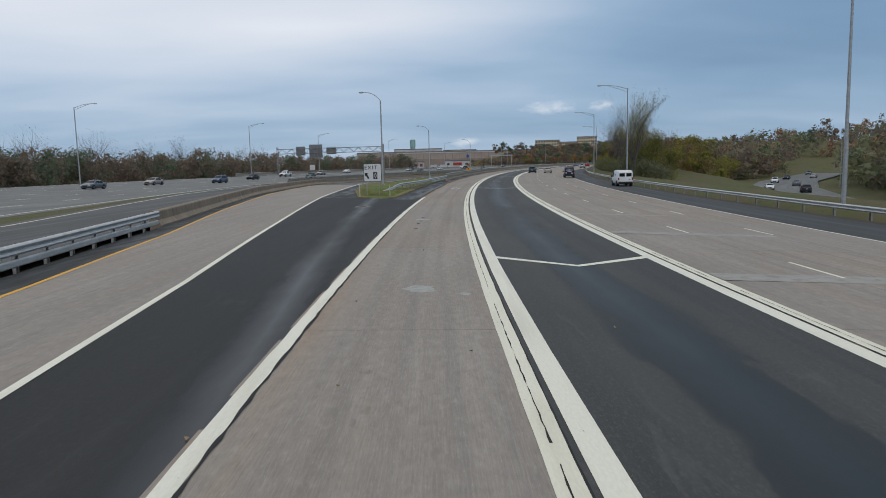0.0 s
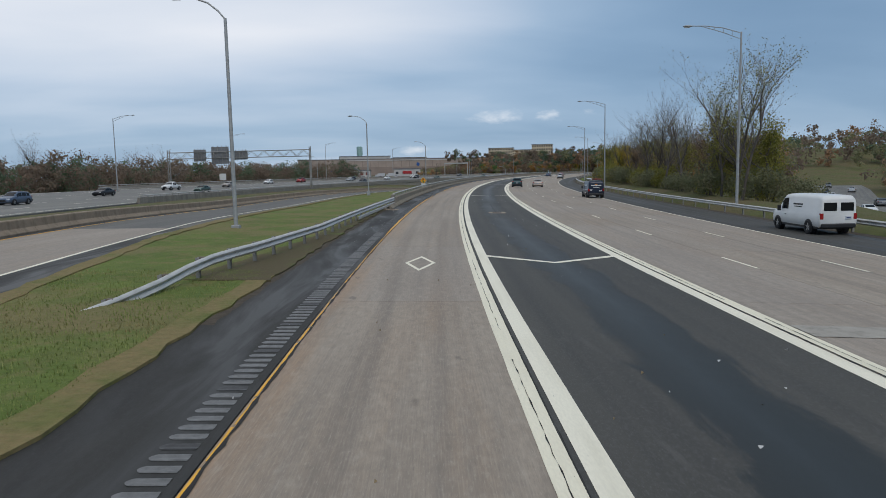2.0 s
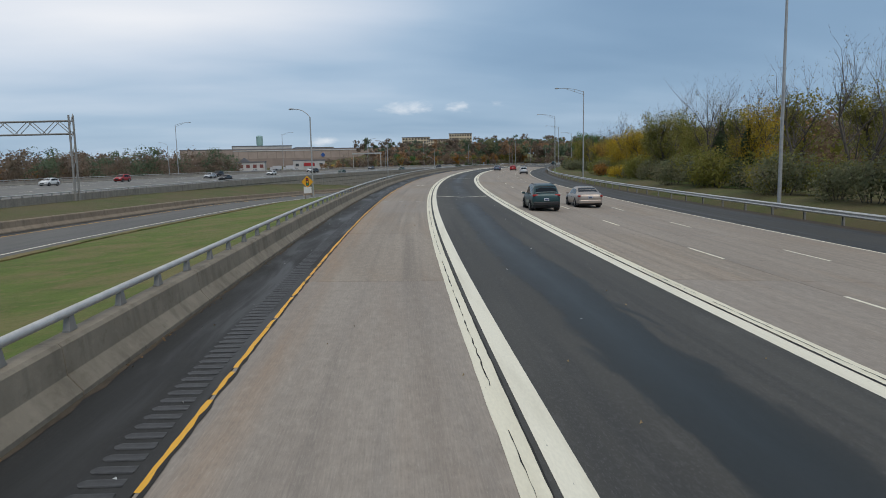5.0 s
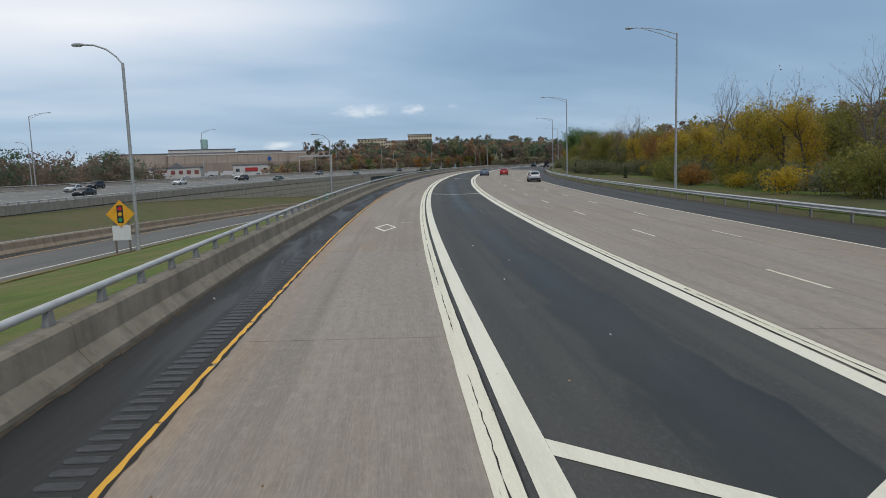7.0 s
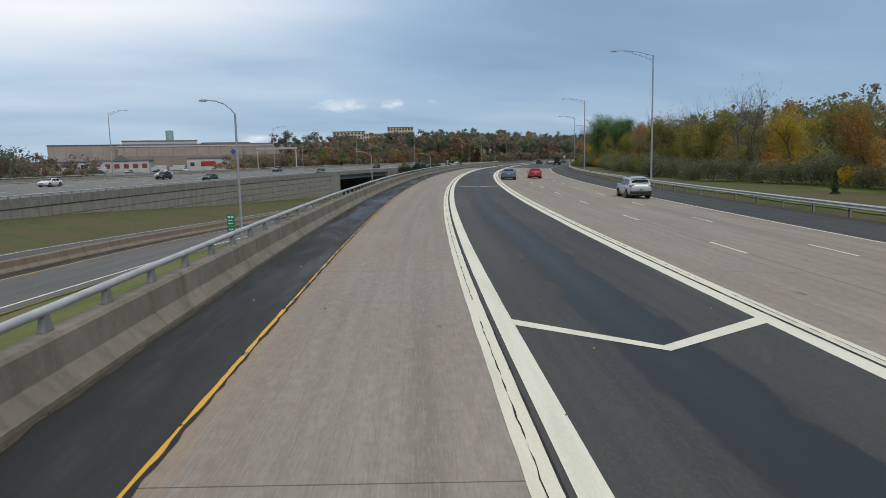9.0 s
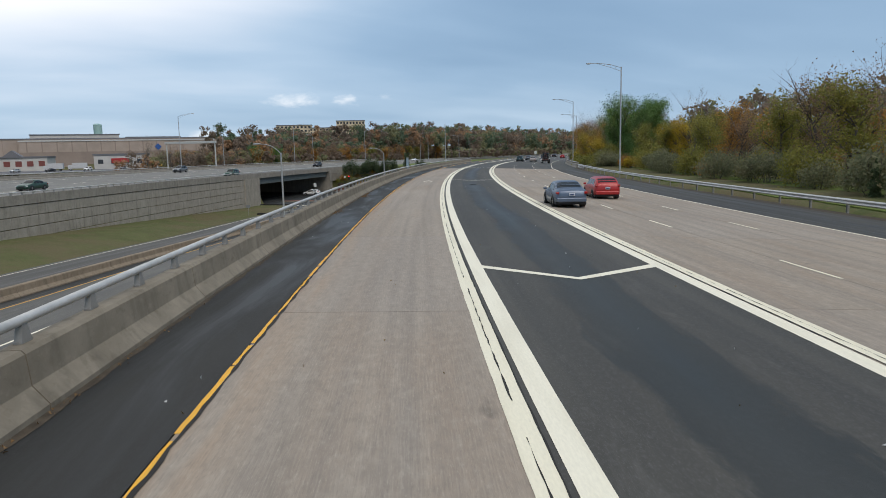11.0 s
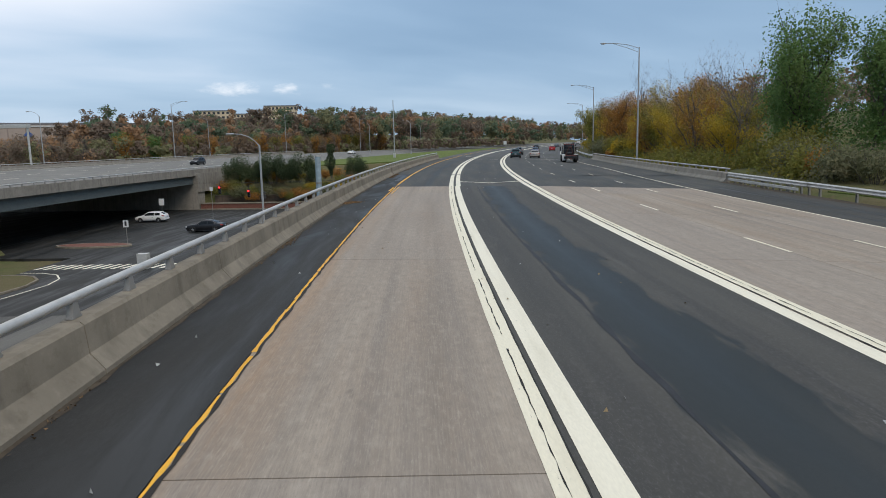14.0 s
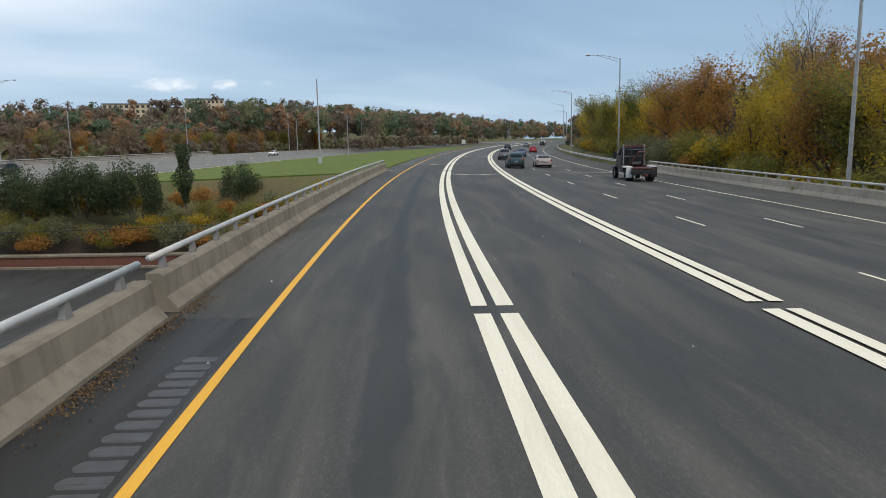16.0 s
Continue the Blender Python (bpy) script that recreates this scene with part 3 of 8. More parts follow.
# ---- carriageways ----
roadbed = road_piece(ribbon("road", -120, 446, -5.9, 21.6, -0.06, ASPH_OLD, 4, thick=0.25), "highway roadbed under concrete slabs and asphalt strips")
road_piece(ribbon("pavement_shoulder_left", 56, 431, -6.0, -3.74, 0.0, ASPH, 3), "dark asphalt shoulder with rumble strip beside concrete parapet", "shoulder")
road_piece(ribbon("pavement_gore", -60, 57.5, ramp_right, lambda s: -3.62 - 0.12 * float(smooth(s, 50, 57.5)), 0.0, ASPH_GORE, 3), "dark smooth asphalt gore between exit ramp and lane", "pavement")
road_piece(ribbon("pavement_gore_apron", 57.5, 59.3, lambda s: ramp_right(s), -5.9, 0.0, ASPH_GORE, 0.6), "dark asphalt round the grass gore nose", "pavement")
road_piece(ribbon("pavement_buffer", -120, 431, 0.22, 5.5, 0.0, ASPH_BUFFER, 4), "dark patched asphalt buffer strip with chevron bars", "pavement")
road_piece(ribbon("pavement_shoulder_right", -120, 431, 17.02, 21.6, 0.0, ASPH_MID, 4), "dark asphalt outer shoulder along the guardrail", "shoulder")
road_piece(ribbon("road_bridge", 431, 520, -6.0, 21.6, 0.0, mat_asphalt("deck_asphalt", 0.078, True, (-1.55, 0.30), 0.22, 0.50, -0.05), 4, thick=0.3), "smooth asphalt over the bridge deck", "road")
road_piece(ribbon("pavement_shoulder_bridge", 431, 447.7, -6.0, -3.92, 0.003, ASPH, 3), "dark scuffed asphalt shoulder before the bridge joint", "shoulder")
road_piece(ribbon("road_ahead", 520, ROAD_END, -6.0, 21.6, 0.0, ASPH_OLD, 10, thick=0.3), "grey asphalt highway bending away between wooded slopes", "road")
road_piece(ribbon("road_behind", -220, -120, -5.9, 21.6, 0.0, ASPH_OLD, 10, thick=0.3), "grey asphalt highway", "road")

ramp = road_piece(ribbon("road_ramp", 95, 425, ramp_left, lambda s: gore_left(s) + 0.1, 0.0, ASPH_RAMP, 4, ramp_z, thick=0.2), "grey asphalt exit ramp running downhill")
road_piece(ribbon("road_ramp_concrete", -60, 95, ramp_left, ramp_right, 0.0, SLAB, 4, ramp_z), "stained tan concrete exit lane")
road_piece(ribbon("pavement_ramp_shoulder", -60, 425, lambda s: divider(s) + 0.3, ramp_left, 0.002, ASPH, 4, ramp_z), "dark asphalt shoulder along ramp divider", "shoulder")
road_piece(ribbon("pavement_gore_side", 59.3, 95, ramp_right, gore_left, 0.0, ASPH, 3, ramp_z), "dark asphalt between ramp line and grass gore", "pavement")
road_piece(ribbon("road_side", -60, 425, lambda s: divider(s) - 8.0, lambda s: divider(s) - 0.3, 0.0, ASPH_OLD, 4, ramp_z), "grey asphalt side road beyond the divider")
road_piece(ribbon("road_opposite", -220, 449, lambda s: opp_edge(s) - 37.5, opp_edge, 0.0, ASPH_FAR, 5, opp_z, thick=0.2), "pale grey opposite carriageway")
road_piece(ribbon("road_opposite_bridge", 449, 494, lambda s: opp_edge(s) - 37.5, opp_edge, 0.0, ASPH_FAR, 5, opp_z), "pale opposite carriageway on its bridge")
road_piece(ribbon("road_opposite_ahead", 494, ROAD_END, lambda s: opp_edge(s) - 37.5, opp_edge, 0.0, ASPH_FAR, 10, opp_z, thick=0.2), "pale opposite carriageway curving away")
road_piece(ribbon("road_crossing", 447.2, 494, -130, 60, 0.0, ASPH, 6, low_z, thick=0.3), "dark asphalt street passing under both bridges")
road_piece(ribbon("road_junction", 425, 447.2, -37, -9, 0.0, ASPH, 6, low_z, thick=0.3), "dark asphalt junction at the foot of the ramp")



def flare(s):
    return float(np.interp(s, (69, 74, 80, 88, 118), (-10.2, -8.2, -7.2, -6.4, -5.8)))


def verge_z(s, d):
    e = gore_left(s)
    t = min(1.0, max(0.0, (-5.95 - d) / max(0.4, -5.95 - e)))
    a, b = surf(s, -5.95) + 0.03, ramp_z(s, e) + 0.03
    return a + (b - a) * t - 0.18 * math.sin(math.pi * t) * float(smooth(s, 75, 110)) + 0.10 * math.sin(math.pi * t) * (1 - float(smooth(s, 62, 80)))


def build_verge():
    bm = bmesh.new()
    rows = []
    for s in np.arange(57.8, 424, 1.5):
        e = min(gore_left(s), -6.3)
        rows.append([bm.verts.new(Vector((*xy(s, -5.95 + (e + 5.95) * j / 12), verge_z(s, -5.95 + (e + 5.95) * j / 12) - (0.1 if j in (0, 12) else 0) - 0.16 * (1 - float(smooth(s, 57.8, 60.8))) + 0.04 * noise.noise(Vector((s * 0.8, j * 0.9, 3)))))) for j in range(13)])
    for r0, r1 in zip(rows, rows[1:]):
        for j in range(12):
            bm.faces.new((r0[j], r1[j], r1[j + 1], r0[j + 1]))
    bmesh.ops.recalc_face_normals(bm, faces=bm.faces)
    ob = part("ground_verge", bm, GRASS, smooth_shade=True)
    if ob.data.polygons[40].normal.z < 0:
        ob.data.flip_normals()
    return tagged(ob, "green and straw-brown grass verge between ramp and highway", "grass", kind="structure")


build_verge()

# straw-coloured margins of the verge
STRAW = mat_grass("straw_grass", 0.5, 0.30, 0.50, 0.95, (0.24, 0.175, 0.085))
for a, b, seed, s0, s1 in ((lambda s: min(gore_left(s), -6.3) - 0.05, lambda s: min(gore_left(s), -6.3) + 0.55, 3, 59.0, 420), (lambda s: -6.5, lambda s: -5.9, 4, 59.0, 78.0), (lambda s: -6.5, lambda s: -5.9, 5, 118.0, 420)):
    tagged(ribbon("ground_margin", s0, s1, a, b, 0.022, STRAW, 0.9, verge_z, jag=0.10, thick=0.06, seed=seed), "straw-brown dry grass along the verge edge", "grass", kind="structure")
BARE_SOIL = mat_grass("bare_soil", 0.8, 0.25, 0.50, 0.95, (0.105, 0.074, 0.050))
tagged(ribbon("ground_margin", 76.5, 118.3, lambda s: flare(s) - 0.75, lambda s: -5.9, 0.026, BARE_SOIL, 0.7, verge_z, jag=0.14, thick=0.06, seed=6), "bare brown soil under the guardrail", "soil", kind="structure")

# ---- concrete slabs, each a piece of the road ----
JOINT = [13.0 + 12.12 * i for i in range(-9, 36)]
for lane, (a, b) in enumerate(((-3.72, 0.20), (5.52, 9.62), (9.64, 13.30), (13.32, 17.00))):
    for s0, s1 in zip(JOINT, JOINT[1:]):
        if lane == 0 and s0 < -60:
            continue
        ribbon("slab", s0 + 0.012, min(s1, 431) - 0.012, a, b, 0.0, SLAB, 4.1, thick=0.05, parent=roadbed)

# ---- markings ----
def outer_line(s):
    """Offset of the outer edge line: it swings towards the barrier on the bridge."""
    return 16.98 + 0.75 * float(smooth(s, 432, 470))


def marking(ob, label):
    return tagged(ob, label, "road marking", kind="structure")


for d0, d1, mt, jag in ((-0.02, 0.29, WHITE_OLD, 0.007), (0.39, 0.73, WHITE, 0.005), (5.38, 5.72, WHITE, 0.005), (5.80, 6.10, WHITE_OLD, 0.007)):
    marking(ribbon("trim_line", -120, 431, d0, d1, 0.006, mt, 0.6 if jag > 0.006 else 4, jag=jag, seed=int(d0 * 100)), "solid off-white painted lane line")
    gap = 0.07 if 0.3 < d0 < 1 else (-0.04 if 5.3 < d0 < 5.5 else 0.0)
    for s0, s1 in ((431, 447.7), (448.3, 505), (505.5, 900)):
        marking(ribbon("trim_line", s0, s1, d0 + gap, d1 + gap, 0.006, WHITE, 4), "bright white painted line on the bridge")
marking(ribbon("trim_line", -120, 60.5, -3.66, -3.42, 0.006, WHITE, 0.5, jag=0.008, seed=5), "white edge line, cracked along the joint")
rng = random.Random(4)
s = 61.0
while s < 431:
    run = rng.uniform(0.5, 3.2) if s > 66 else 1.0
    chipped = 262 < s < 291
    if chipped:
        run = rng.uniform(0.5, 1.6)
    worn = smooth(s, 60, 110) < rng.random() * 0.8
    w = (rng.uniform(0.05, 0.10) if worn else rng.uniform(0.09, 0.13)) * (1.0 if 95 < s < 130 else (0.45 if s < 90 or chipped else 0.72 if s < 250 else 0.6))
    marking(ribbon("trim_line", s, min(s + run, 431), -3.66 - w, -3.66, 0.006, YELLOW, 0.3, jag=0.007, seed=int(s * 10)), "broken yellow edge line, chipped along the joint")
    s += run + (rng.uniform(0.1, 0.6) if chipped else rng.uniform(0.03, 0.22))
# dark open cracks that run along the painted joints
CRACK = plain("open_crack", (0.028, 0.025, 0.022), 0.9)
for s0, s1, d0, w, seed in ((-60, 60, -3.405, 0.022, 1), (60, 431, -3.640, 0.024, 2), (-60, 431, 0.305, 0.010, 3), (-60, 431, 5.765, 0.015, 4)):
    marking(ribbon("trim_crack", s0, s1, d0 - w, d0 + w, 0.009, CRACK, 0.3, jag=w * 0.9, seed=seed), "dark jagged crack along painted joint")
rc = random.Random(31)
for d0, wide in ((0.13, 0.012), (5.95, 0.012)):
    q = -20.0
    while q < 431:
        run = rc.uniform(3.0, 11.0)
        marking(ribbon("trim_crack", q, min(q + run, 431), d0 - rc.uniform(0.006, 0.016), d0 + 0.004, 0.009, CRACK, 0.22, jag=0.012, seed=int(q * 7)), "fine crack through the worn line")
        q += run + rc.uniform(0.2, 2.5)
for s0, s1, d0, d1 in ((434.3, 506, -3.85, -3.70), (432.9, 434.0, -3.84, -3.70), (431.9, 432.2, -3.80, -3.71), (431.25, 431.55, -3.80, -3.70), (428.7, 430.0, -3.90, -3.76), (426.6, 428.3, -3.90, -3.77), (424.0, 430.9, -3.52, -3.46)):
    marking(ribbon("trim_line", s0, s1, d0, d1, 0.010, YELLOW, 0.5 if s1 < 500 else 4, jag=0.012 if s1 < 500 else 0.0, seed=int(s0 * 3)), "fresh yellow edge line, patchy where the deck begins")
marking(ribbon("trim_line", 506, 900, -3.85, -3.70, 0.006, YELLOW, 8), "yellow edge line")
marking(ribbon("trim_line", -120, 900, lambda s: outer_line(s) - 0.12, outer_line, 0.007, WHITE_OLD, 4), "white outer edge line")
for d in (9.66, 13.38):
    for first, period, lo, hi in ((80.0, 12.2, -120, 160), (199.0, 12.06, 160, 335), (378.0, 12.2, 335, 431), (436.1, 12.3, 431, 760)):
        for i in range(-24, 30):
            s0 = first + period * i
            if lo <= s0 < hi:
                marking(ribbon("trim_dash", s0, s0 + 3.05, d - 0.06, d + 0.06, 0.007, WHITE_OLD if i % 3 else WHITE, 1.6, jag=0.006, seed=i + 60), "short white lane dash")
marking(ribbon("trim_line", -60, 420, lambda s: ramp_right(s) - 0.16, ramp_right, 0.008, WHITE, 3, ramp_z), "white ramp edge line")
marking(ribbon("trim_line", -60, 418, ramp_left, lambda s: ramp_left(s) + 0.13, 0.008, YELLOW, 3, ramp_z), "thin yellow ramp edge line")
marking(ribbon("trim_line", -60, 424, lambda s: divider(s) - 7.4, lambda s: divider(s) - 7.25, 0.008, WHITE, 3, ramp_z), "white edge line of side road")
for off, mt in ((0.9, WHITE), (36.2, WHITE)):
    marking(ribbon("trim_line", -220, 1000, lambda s: opp_edge(s) - off - 0.2, lambda s: opp_edge(s) - off, 0.012, mt, 6, opp_z), "white edge line of opposite road")
for lane in range(1, 6):
    for i in range(-14, 52):
        s0 = 12.19 * i
        marking(ribbon("trim_dash", s0, s0 + 3.05, -45.6 - 0.9 - lane * 5.9 - 0.1 + (opp_edge(s0) + 45.5), -45.6 - 0.8 - lane * 5.9 + (opp_edge(s0) + 45.5), 0.012, WHITE, 3, opp_z), "short white lane dash")


def flat_poly(name, pts, mat, up=0.009, base=None, label="", parent=None):
    """A flat marking from (along, across) corners."""
    bm = bmesh.new()
    uvl = bm.loops.layers.uv.new("UVMap")
    vs = [bm.verts.new(at(s, d, up, base)) for s, d in pts]
    f = bm.faces.new(vs)
    for lp, q in zip(f.loops, pts):
        lp[uvl].uv = q
    bm.normal_update()
    if f.normal.z < 0:
        bmesh.ops.reverse_faces(bm, faces=[f])
    return marking(part(name, bm, mat, parent), label or "painted road marking")


for s0 in (20.8, 80.8, 141.0, 200.4, 260.0, 319.5, 377.8, 434.8, 497.0, 557.0):
    flat_poly("trim_chevron", [(s0 + 1.9, 0.73), (s0, 2.95), (s0 - 0.32, 2.95), (s0 + 1.45, 0.73)], WHITE, label="white chevron bar in the buffer strip")
    flat_poly("trim_chevron", [(s0, 2.95), (s0 + 1.9, 5.38), (s0 + 1.45, 5.38), (s0 - 0.32, 2.95)], WHITE, label="white chevron bar in the buffer strip")
for s0 in (80.5, 227.7, 375.0, 522.0):
    c, L, w, e = -1.68, 1.85, 0.53, 0.13
    o = [(s0 + L, c), (s0, c + w), (s0 - L, c), (s0, c - w)]
    i = [(s0 + L - e * 3.4, c), (s0, c + w - e), (s0 - L + e * 3.4, c), (s0, c - w + e)]
    for k in range(4):
        flat_poly("trim_diamond", [o[k], o[(k + 1) % 4], i[(k + 1) % 4], i[k]], WHITE, label="white lane diamond outline")

# repairs and stains that have shapes of their own
PATCH = plain("pale_patch", (0.40, 0.38, 0.33), 0.9, 0, 0.15, 6)
TAR = plain("tar_patch", (0.03, 0.03, 0.032), 0.7, 0, 0.2, 6)


def blob(name, s0, d0, ls, ld, mat, seed, label, base=None):
    r = random.Random(seed)
    pts = []
    for i in range(48):
        a = i * math.pi / 24
        q = 0.86 + 0.26 * noise.noise(Vector((math.cos(a) * 1.6 + seed, math.sin(a) * 1.6, 0.3))) + 0.22 * noise.noise(Vector((math.cos(a) * 5 + seed, math.sin(a) * 5, 2.0))) + r.uniform(-0.05, 0.05)
        pts.append((s0 + math.cos(a) * ls * q, d0 + math.sin(a) * ld * q))
    return flat_poly(name, pts, mat, 0.005, base, label)


blob("trim_patch", 17.0, -1.5, 0.55, 0.42, PATCH, 1, "pale filled pothole in the concrete")
blob("trim_patch", 16.4, -0.45, 0.16, 0.16, PATCH, 2, "pale filler patch")
for k, (s0, d0) in enumerate(((38.3, -2.25), (36.2, -2.25), (34.8, -2.3), (4.5, -2.3), (32.0, -2.27))):
    blob("trim_patch", s0, d0, 0.28, 0.11, TAR, 5 + k, "dark tar spot on the concrete")
flat_poly("trim_patch", [(36.7, -2.55), (36.7, -1.85), (37.3, -1.85), (37.3, -2.55)], PATCH, 0.004, label="pale rectangular concrete repair")
for s0, d0, w in ((291.3, -3.21, 0.46), (290.8, -1.5, 0.45), (121.95, -3.6, 0.78), (134.0, -0.89, 0.6), (230.4, -1.1, 0.75), (194.0, -3.4, 0.3), (194.0, -2.2, 0.3), (194.1, -0.9, 0.35)):
    flat_poly("trim_patch", [(s0 - 0.2, d0), (s0 - 0.2, d0 + w), (s0 + 0.15, d0 + w), (s0 + 0.15, d0)], PATCH, 0.004, label="pale repair strip at a slab joint")
PALE_STRIP = mat_cast("pale_cement_strip", (0.36, 0.335, 0.29), (0.30, 0.275, 0.235))
for s0, s1, d1 in ((18.2, 19.4, 13.2), (30.1, 31.1, 13.2), (41.4, 42.2, 12.0), (70.0, 71.0, 11.0), (144.6, 146.0, 16.8)):
    flat_poly("trim_patch", [(s0, 6.15), (s0, d1), (s1, d1), (s1, 6.15)] if s0 < 100 else [(s0, 13.6), (s0, d1), (s1, d1), (s1, 13.6)], PALE_STRIP, 0.003, label="paler cement strip across the lanes")
flat_poly("trim_joint", [(447.7, -5.8), (447.7, 21.4), (448.25, 21.4), (448.25, -5.8)], TAR, 0.004, label="dark sealed bridge joint")
flat_poly("trim_joint", [(505.0, -5.8), (505.0, 21.4), (505.5, 21.4), (505.5, -5.8)], PATCH, 0.004, label="pale bridge joint")
# longitudinal crack sealed with tar in the buffer
marking(ribbon("trim_seal", 104, 123, 2.74, 2.81, 0.005, TAR, 0.8, jag=0.025), "thin tar seal along the buffer")
marking(ribbon("trim_seal", 360, 431, 1.9, 1.99, 0.005, TAR, 1.0, jag=0.04, seed=9), "thin tar seal along the buffer")
# rumble grooves cut into the shoulder, each a shallow bar
WET_GROOVE = Nodes("wet_rumble_groove", 0.5, 0, 0.45)
WET_GROOVE.colour(WET_GROOVE.mix(WET_GROOVE.remap(WET_GROOVE.noise(9.0, detail=4), 0.35, 0.7), (0.014, 0.015, 0.016), (0.036, 0.037, 0.037)))
WET_GROOVE = WET_GROOVE.m
PALE_GROOVE = plain("pale_rumble_groove", (0.15, 0.152, 0.148), 0.5, 0, 0.25, 8)


def groove(s0, d0, d1, long, mat):
    """A milled trough: two lips and a hollow between them."""
    bm = bmesh.new()
    ups = (0.004, 0.013, 0.006, 0.003, 0.004, 0.009, 0.013, 0.004)
    mid = d0 + (d1 - d0) * 0.14
    rows = []
    for q, u in zip((0, 0.08, 0.24, 0.42, 0.60, 0.78, 0.92, 1.0), ups):
        # the milled end is rounded
        inner = d0 + (mid - d0) * (2 * q - 1) ** 2
        rows.append([bm.verts.new(at(s0 + long * q, d, u if n else 0.006)) for n, d in enumerate((inner, mid + 0.02, d1))])
    for r0, r1 in zip(rows, rows[1:]):
        for n in (0, 1):
            bm.faces.new((r0[n], r0[n + 1], r1[n + 1], r1[n]))
    for q in bm.faces:
        q.smooth = True
    bm.normal_update()
    if next(iter(bm.faces)).normal.z < 0:
        bmesh.ops.reverse_faces(bm, faces=bm.faces)
    return marking(part("groove", bm, mat), "shallow milled rumble groove")


for i in range(0, 640):
    s0 = 60.5 + i * 0.30
    if s0 < 92:
        groove(s0, -4.34, -3.89, 0.17, PALE_GROOVE if i % 7 else WET_GROOVE)
    else:
        groove(s0, -4.36, -3.90, 0.18, WET_GROOVE)
BRIDGE_GROOVE = plain("bridge_rumble_groove", (0.046, 0.049, 0.050), 0.42, 0, 0.3, 5)
for i in range(0, 24):
    groove(437.6 + i * 0.33, -4.50 + 0.008 * (i % 3), -3.99, 0.25, BRIDGE_GROOVE)

# grit and soil along the foot of the parapet and guardrail
SOIL = plain("roadside_grit", (0.085, 0.064, 0.042), 0.95, 0, 0.3, 5)
for s0, s1, d0, d1, seed in ((71, 118, -6.75, -5.7, 2), (118, 431, -5.6, -5.36, 3), (431, 505, -5.6, -5.42, 4), (-110, 437, 20.9, 21.6, 5)):
    marking(ribbon("trim_grit", s0, s1, d0, d1, 0.006, SOIL, 0.5 if d0 < 0 else 2.0, jag=0.05, seed=seed), "brown grit gathered along the road edge")

# ---- parapets, walls, bridges ----
JERSEY = [(-0.30, -0.3), (-0.30, 0.74), (-0.03, 0.74), (0.02, 0.69), (0.06, 0.30), (0.25, 0.07), (0.25, -0.3)]


def parapet(name, s0, s1, d, label, flip=1, base=None, mat=None, rail=True, piece=6.1):
    top = tagged(new(name), label, "parapet", kind="structure")
    n = int((s1 - s0) / piece)
    for i in range(n):
        a, b = s0 + (s1 - s0) * i / n, s0 + (s1 - s0) * (i + 1) / n
        profile_run("panel", a + 0.012, b - 0.012, d, [(x * flip, z) for x, z in JERSEY], mat or CAST, 3.1, base, parent=top)
    if rail:
        ring = [(-0.21 * flip + 0.065 * math.cos(t), 1.02 + 0.065 * math.sin(t)) for t in [k * math.pi / 5 for k in range(10)]]
        profile_run("rail", s0, s1, d, ring, GALV, 3.0, base, parent=top, smooth_shade=True)
        post = None
        m = int((s1 - s0) / 1.83)
        for i in range(m + 1):
            s = s0 + 0.67 + 1.83 * i
            if s > s1 - 0.2:
                break
            if post is None:
                bm = box(-0.05, 0.05, -0.13, 0.13, 0.0, 0.03)
                foot = [(sx * 0.05, sy * 0.11, 0.03) for sx in (-1, 1) for sy in (-1, 1)]
                head = [(sx * 0.04, sy * 0.06, 0.24) for sx in (-1, 1) for sy in (-1, 1)]
                bmesh.ops.convex_hull(bm, input=[bm.verts.new(q) for q in foot + head])
                me = bpy.data.meshes.new("post")
                bm.to_mesh(me); bm.free()
                me.materials.append(GALV_DARK)
                post = me
            ob = new("post", post)
            ob.parent = top
            ob.matrix_world = road_pose(s, (d(s) if callable(d) else d) - 0.21 * flip, base, up=0.0) @ Matrix.Translation((0, 0, 0.738))
    return top


parapet("wall_parapet_left", 118.6, 447.6, -5.71, "grey concrete parapet with a steel tube handrail")
parapet("wall_parapet_bridge", 448.2, 505, -5.74, "concrete bridge parapet with a steel tube handrail")
parapet("wall_barrier_right", 437, 510, 21.55, "low concrete barrier with a tube rail beside the outer shoulder", -1, None, CAST_PALE)
parapet("wall_divider", 33, 418, divider, "brown stained concrete divider along the exit ramp", 1, ramp_z, CAST_TAN, False, 12)
parapet("wall_opposite", 150, 449, lambda s: opp_edge(s), "concrete parapet with handrail on the opposite road", -1, opp_z, CAST_DARK, True, 9)
parapet("wall_opposite_bridge", 449, 494, lambda s: opp_edge(s), "concrete bridge parapet on the opposite road", -1, opp_z, CAST_DARK, True, 9)
parapet("wall_opposite_end", 494, 530, lambda s: opp_edge(s), "concrete parapet end on the opposite road", -1, opp_z, CAST_DARK, True, 9)
parapet("wall_opposite_far", 200, 640, lambda s: opp_edge(s) - 38.3, "far concrete parapet of the opposite road", 1, opp_z, CAST_DARK, True, 12)


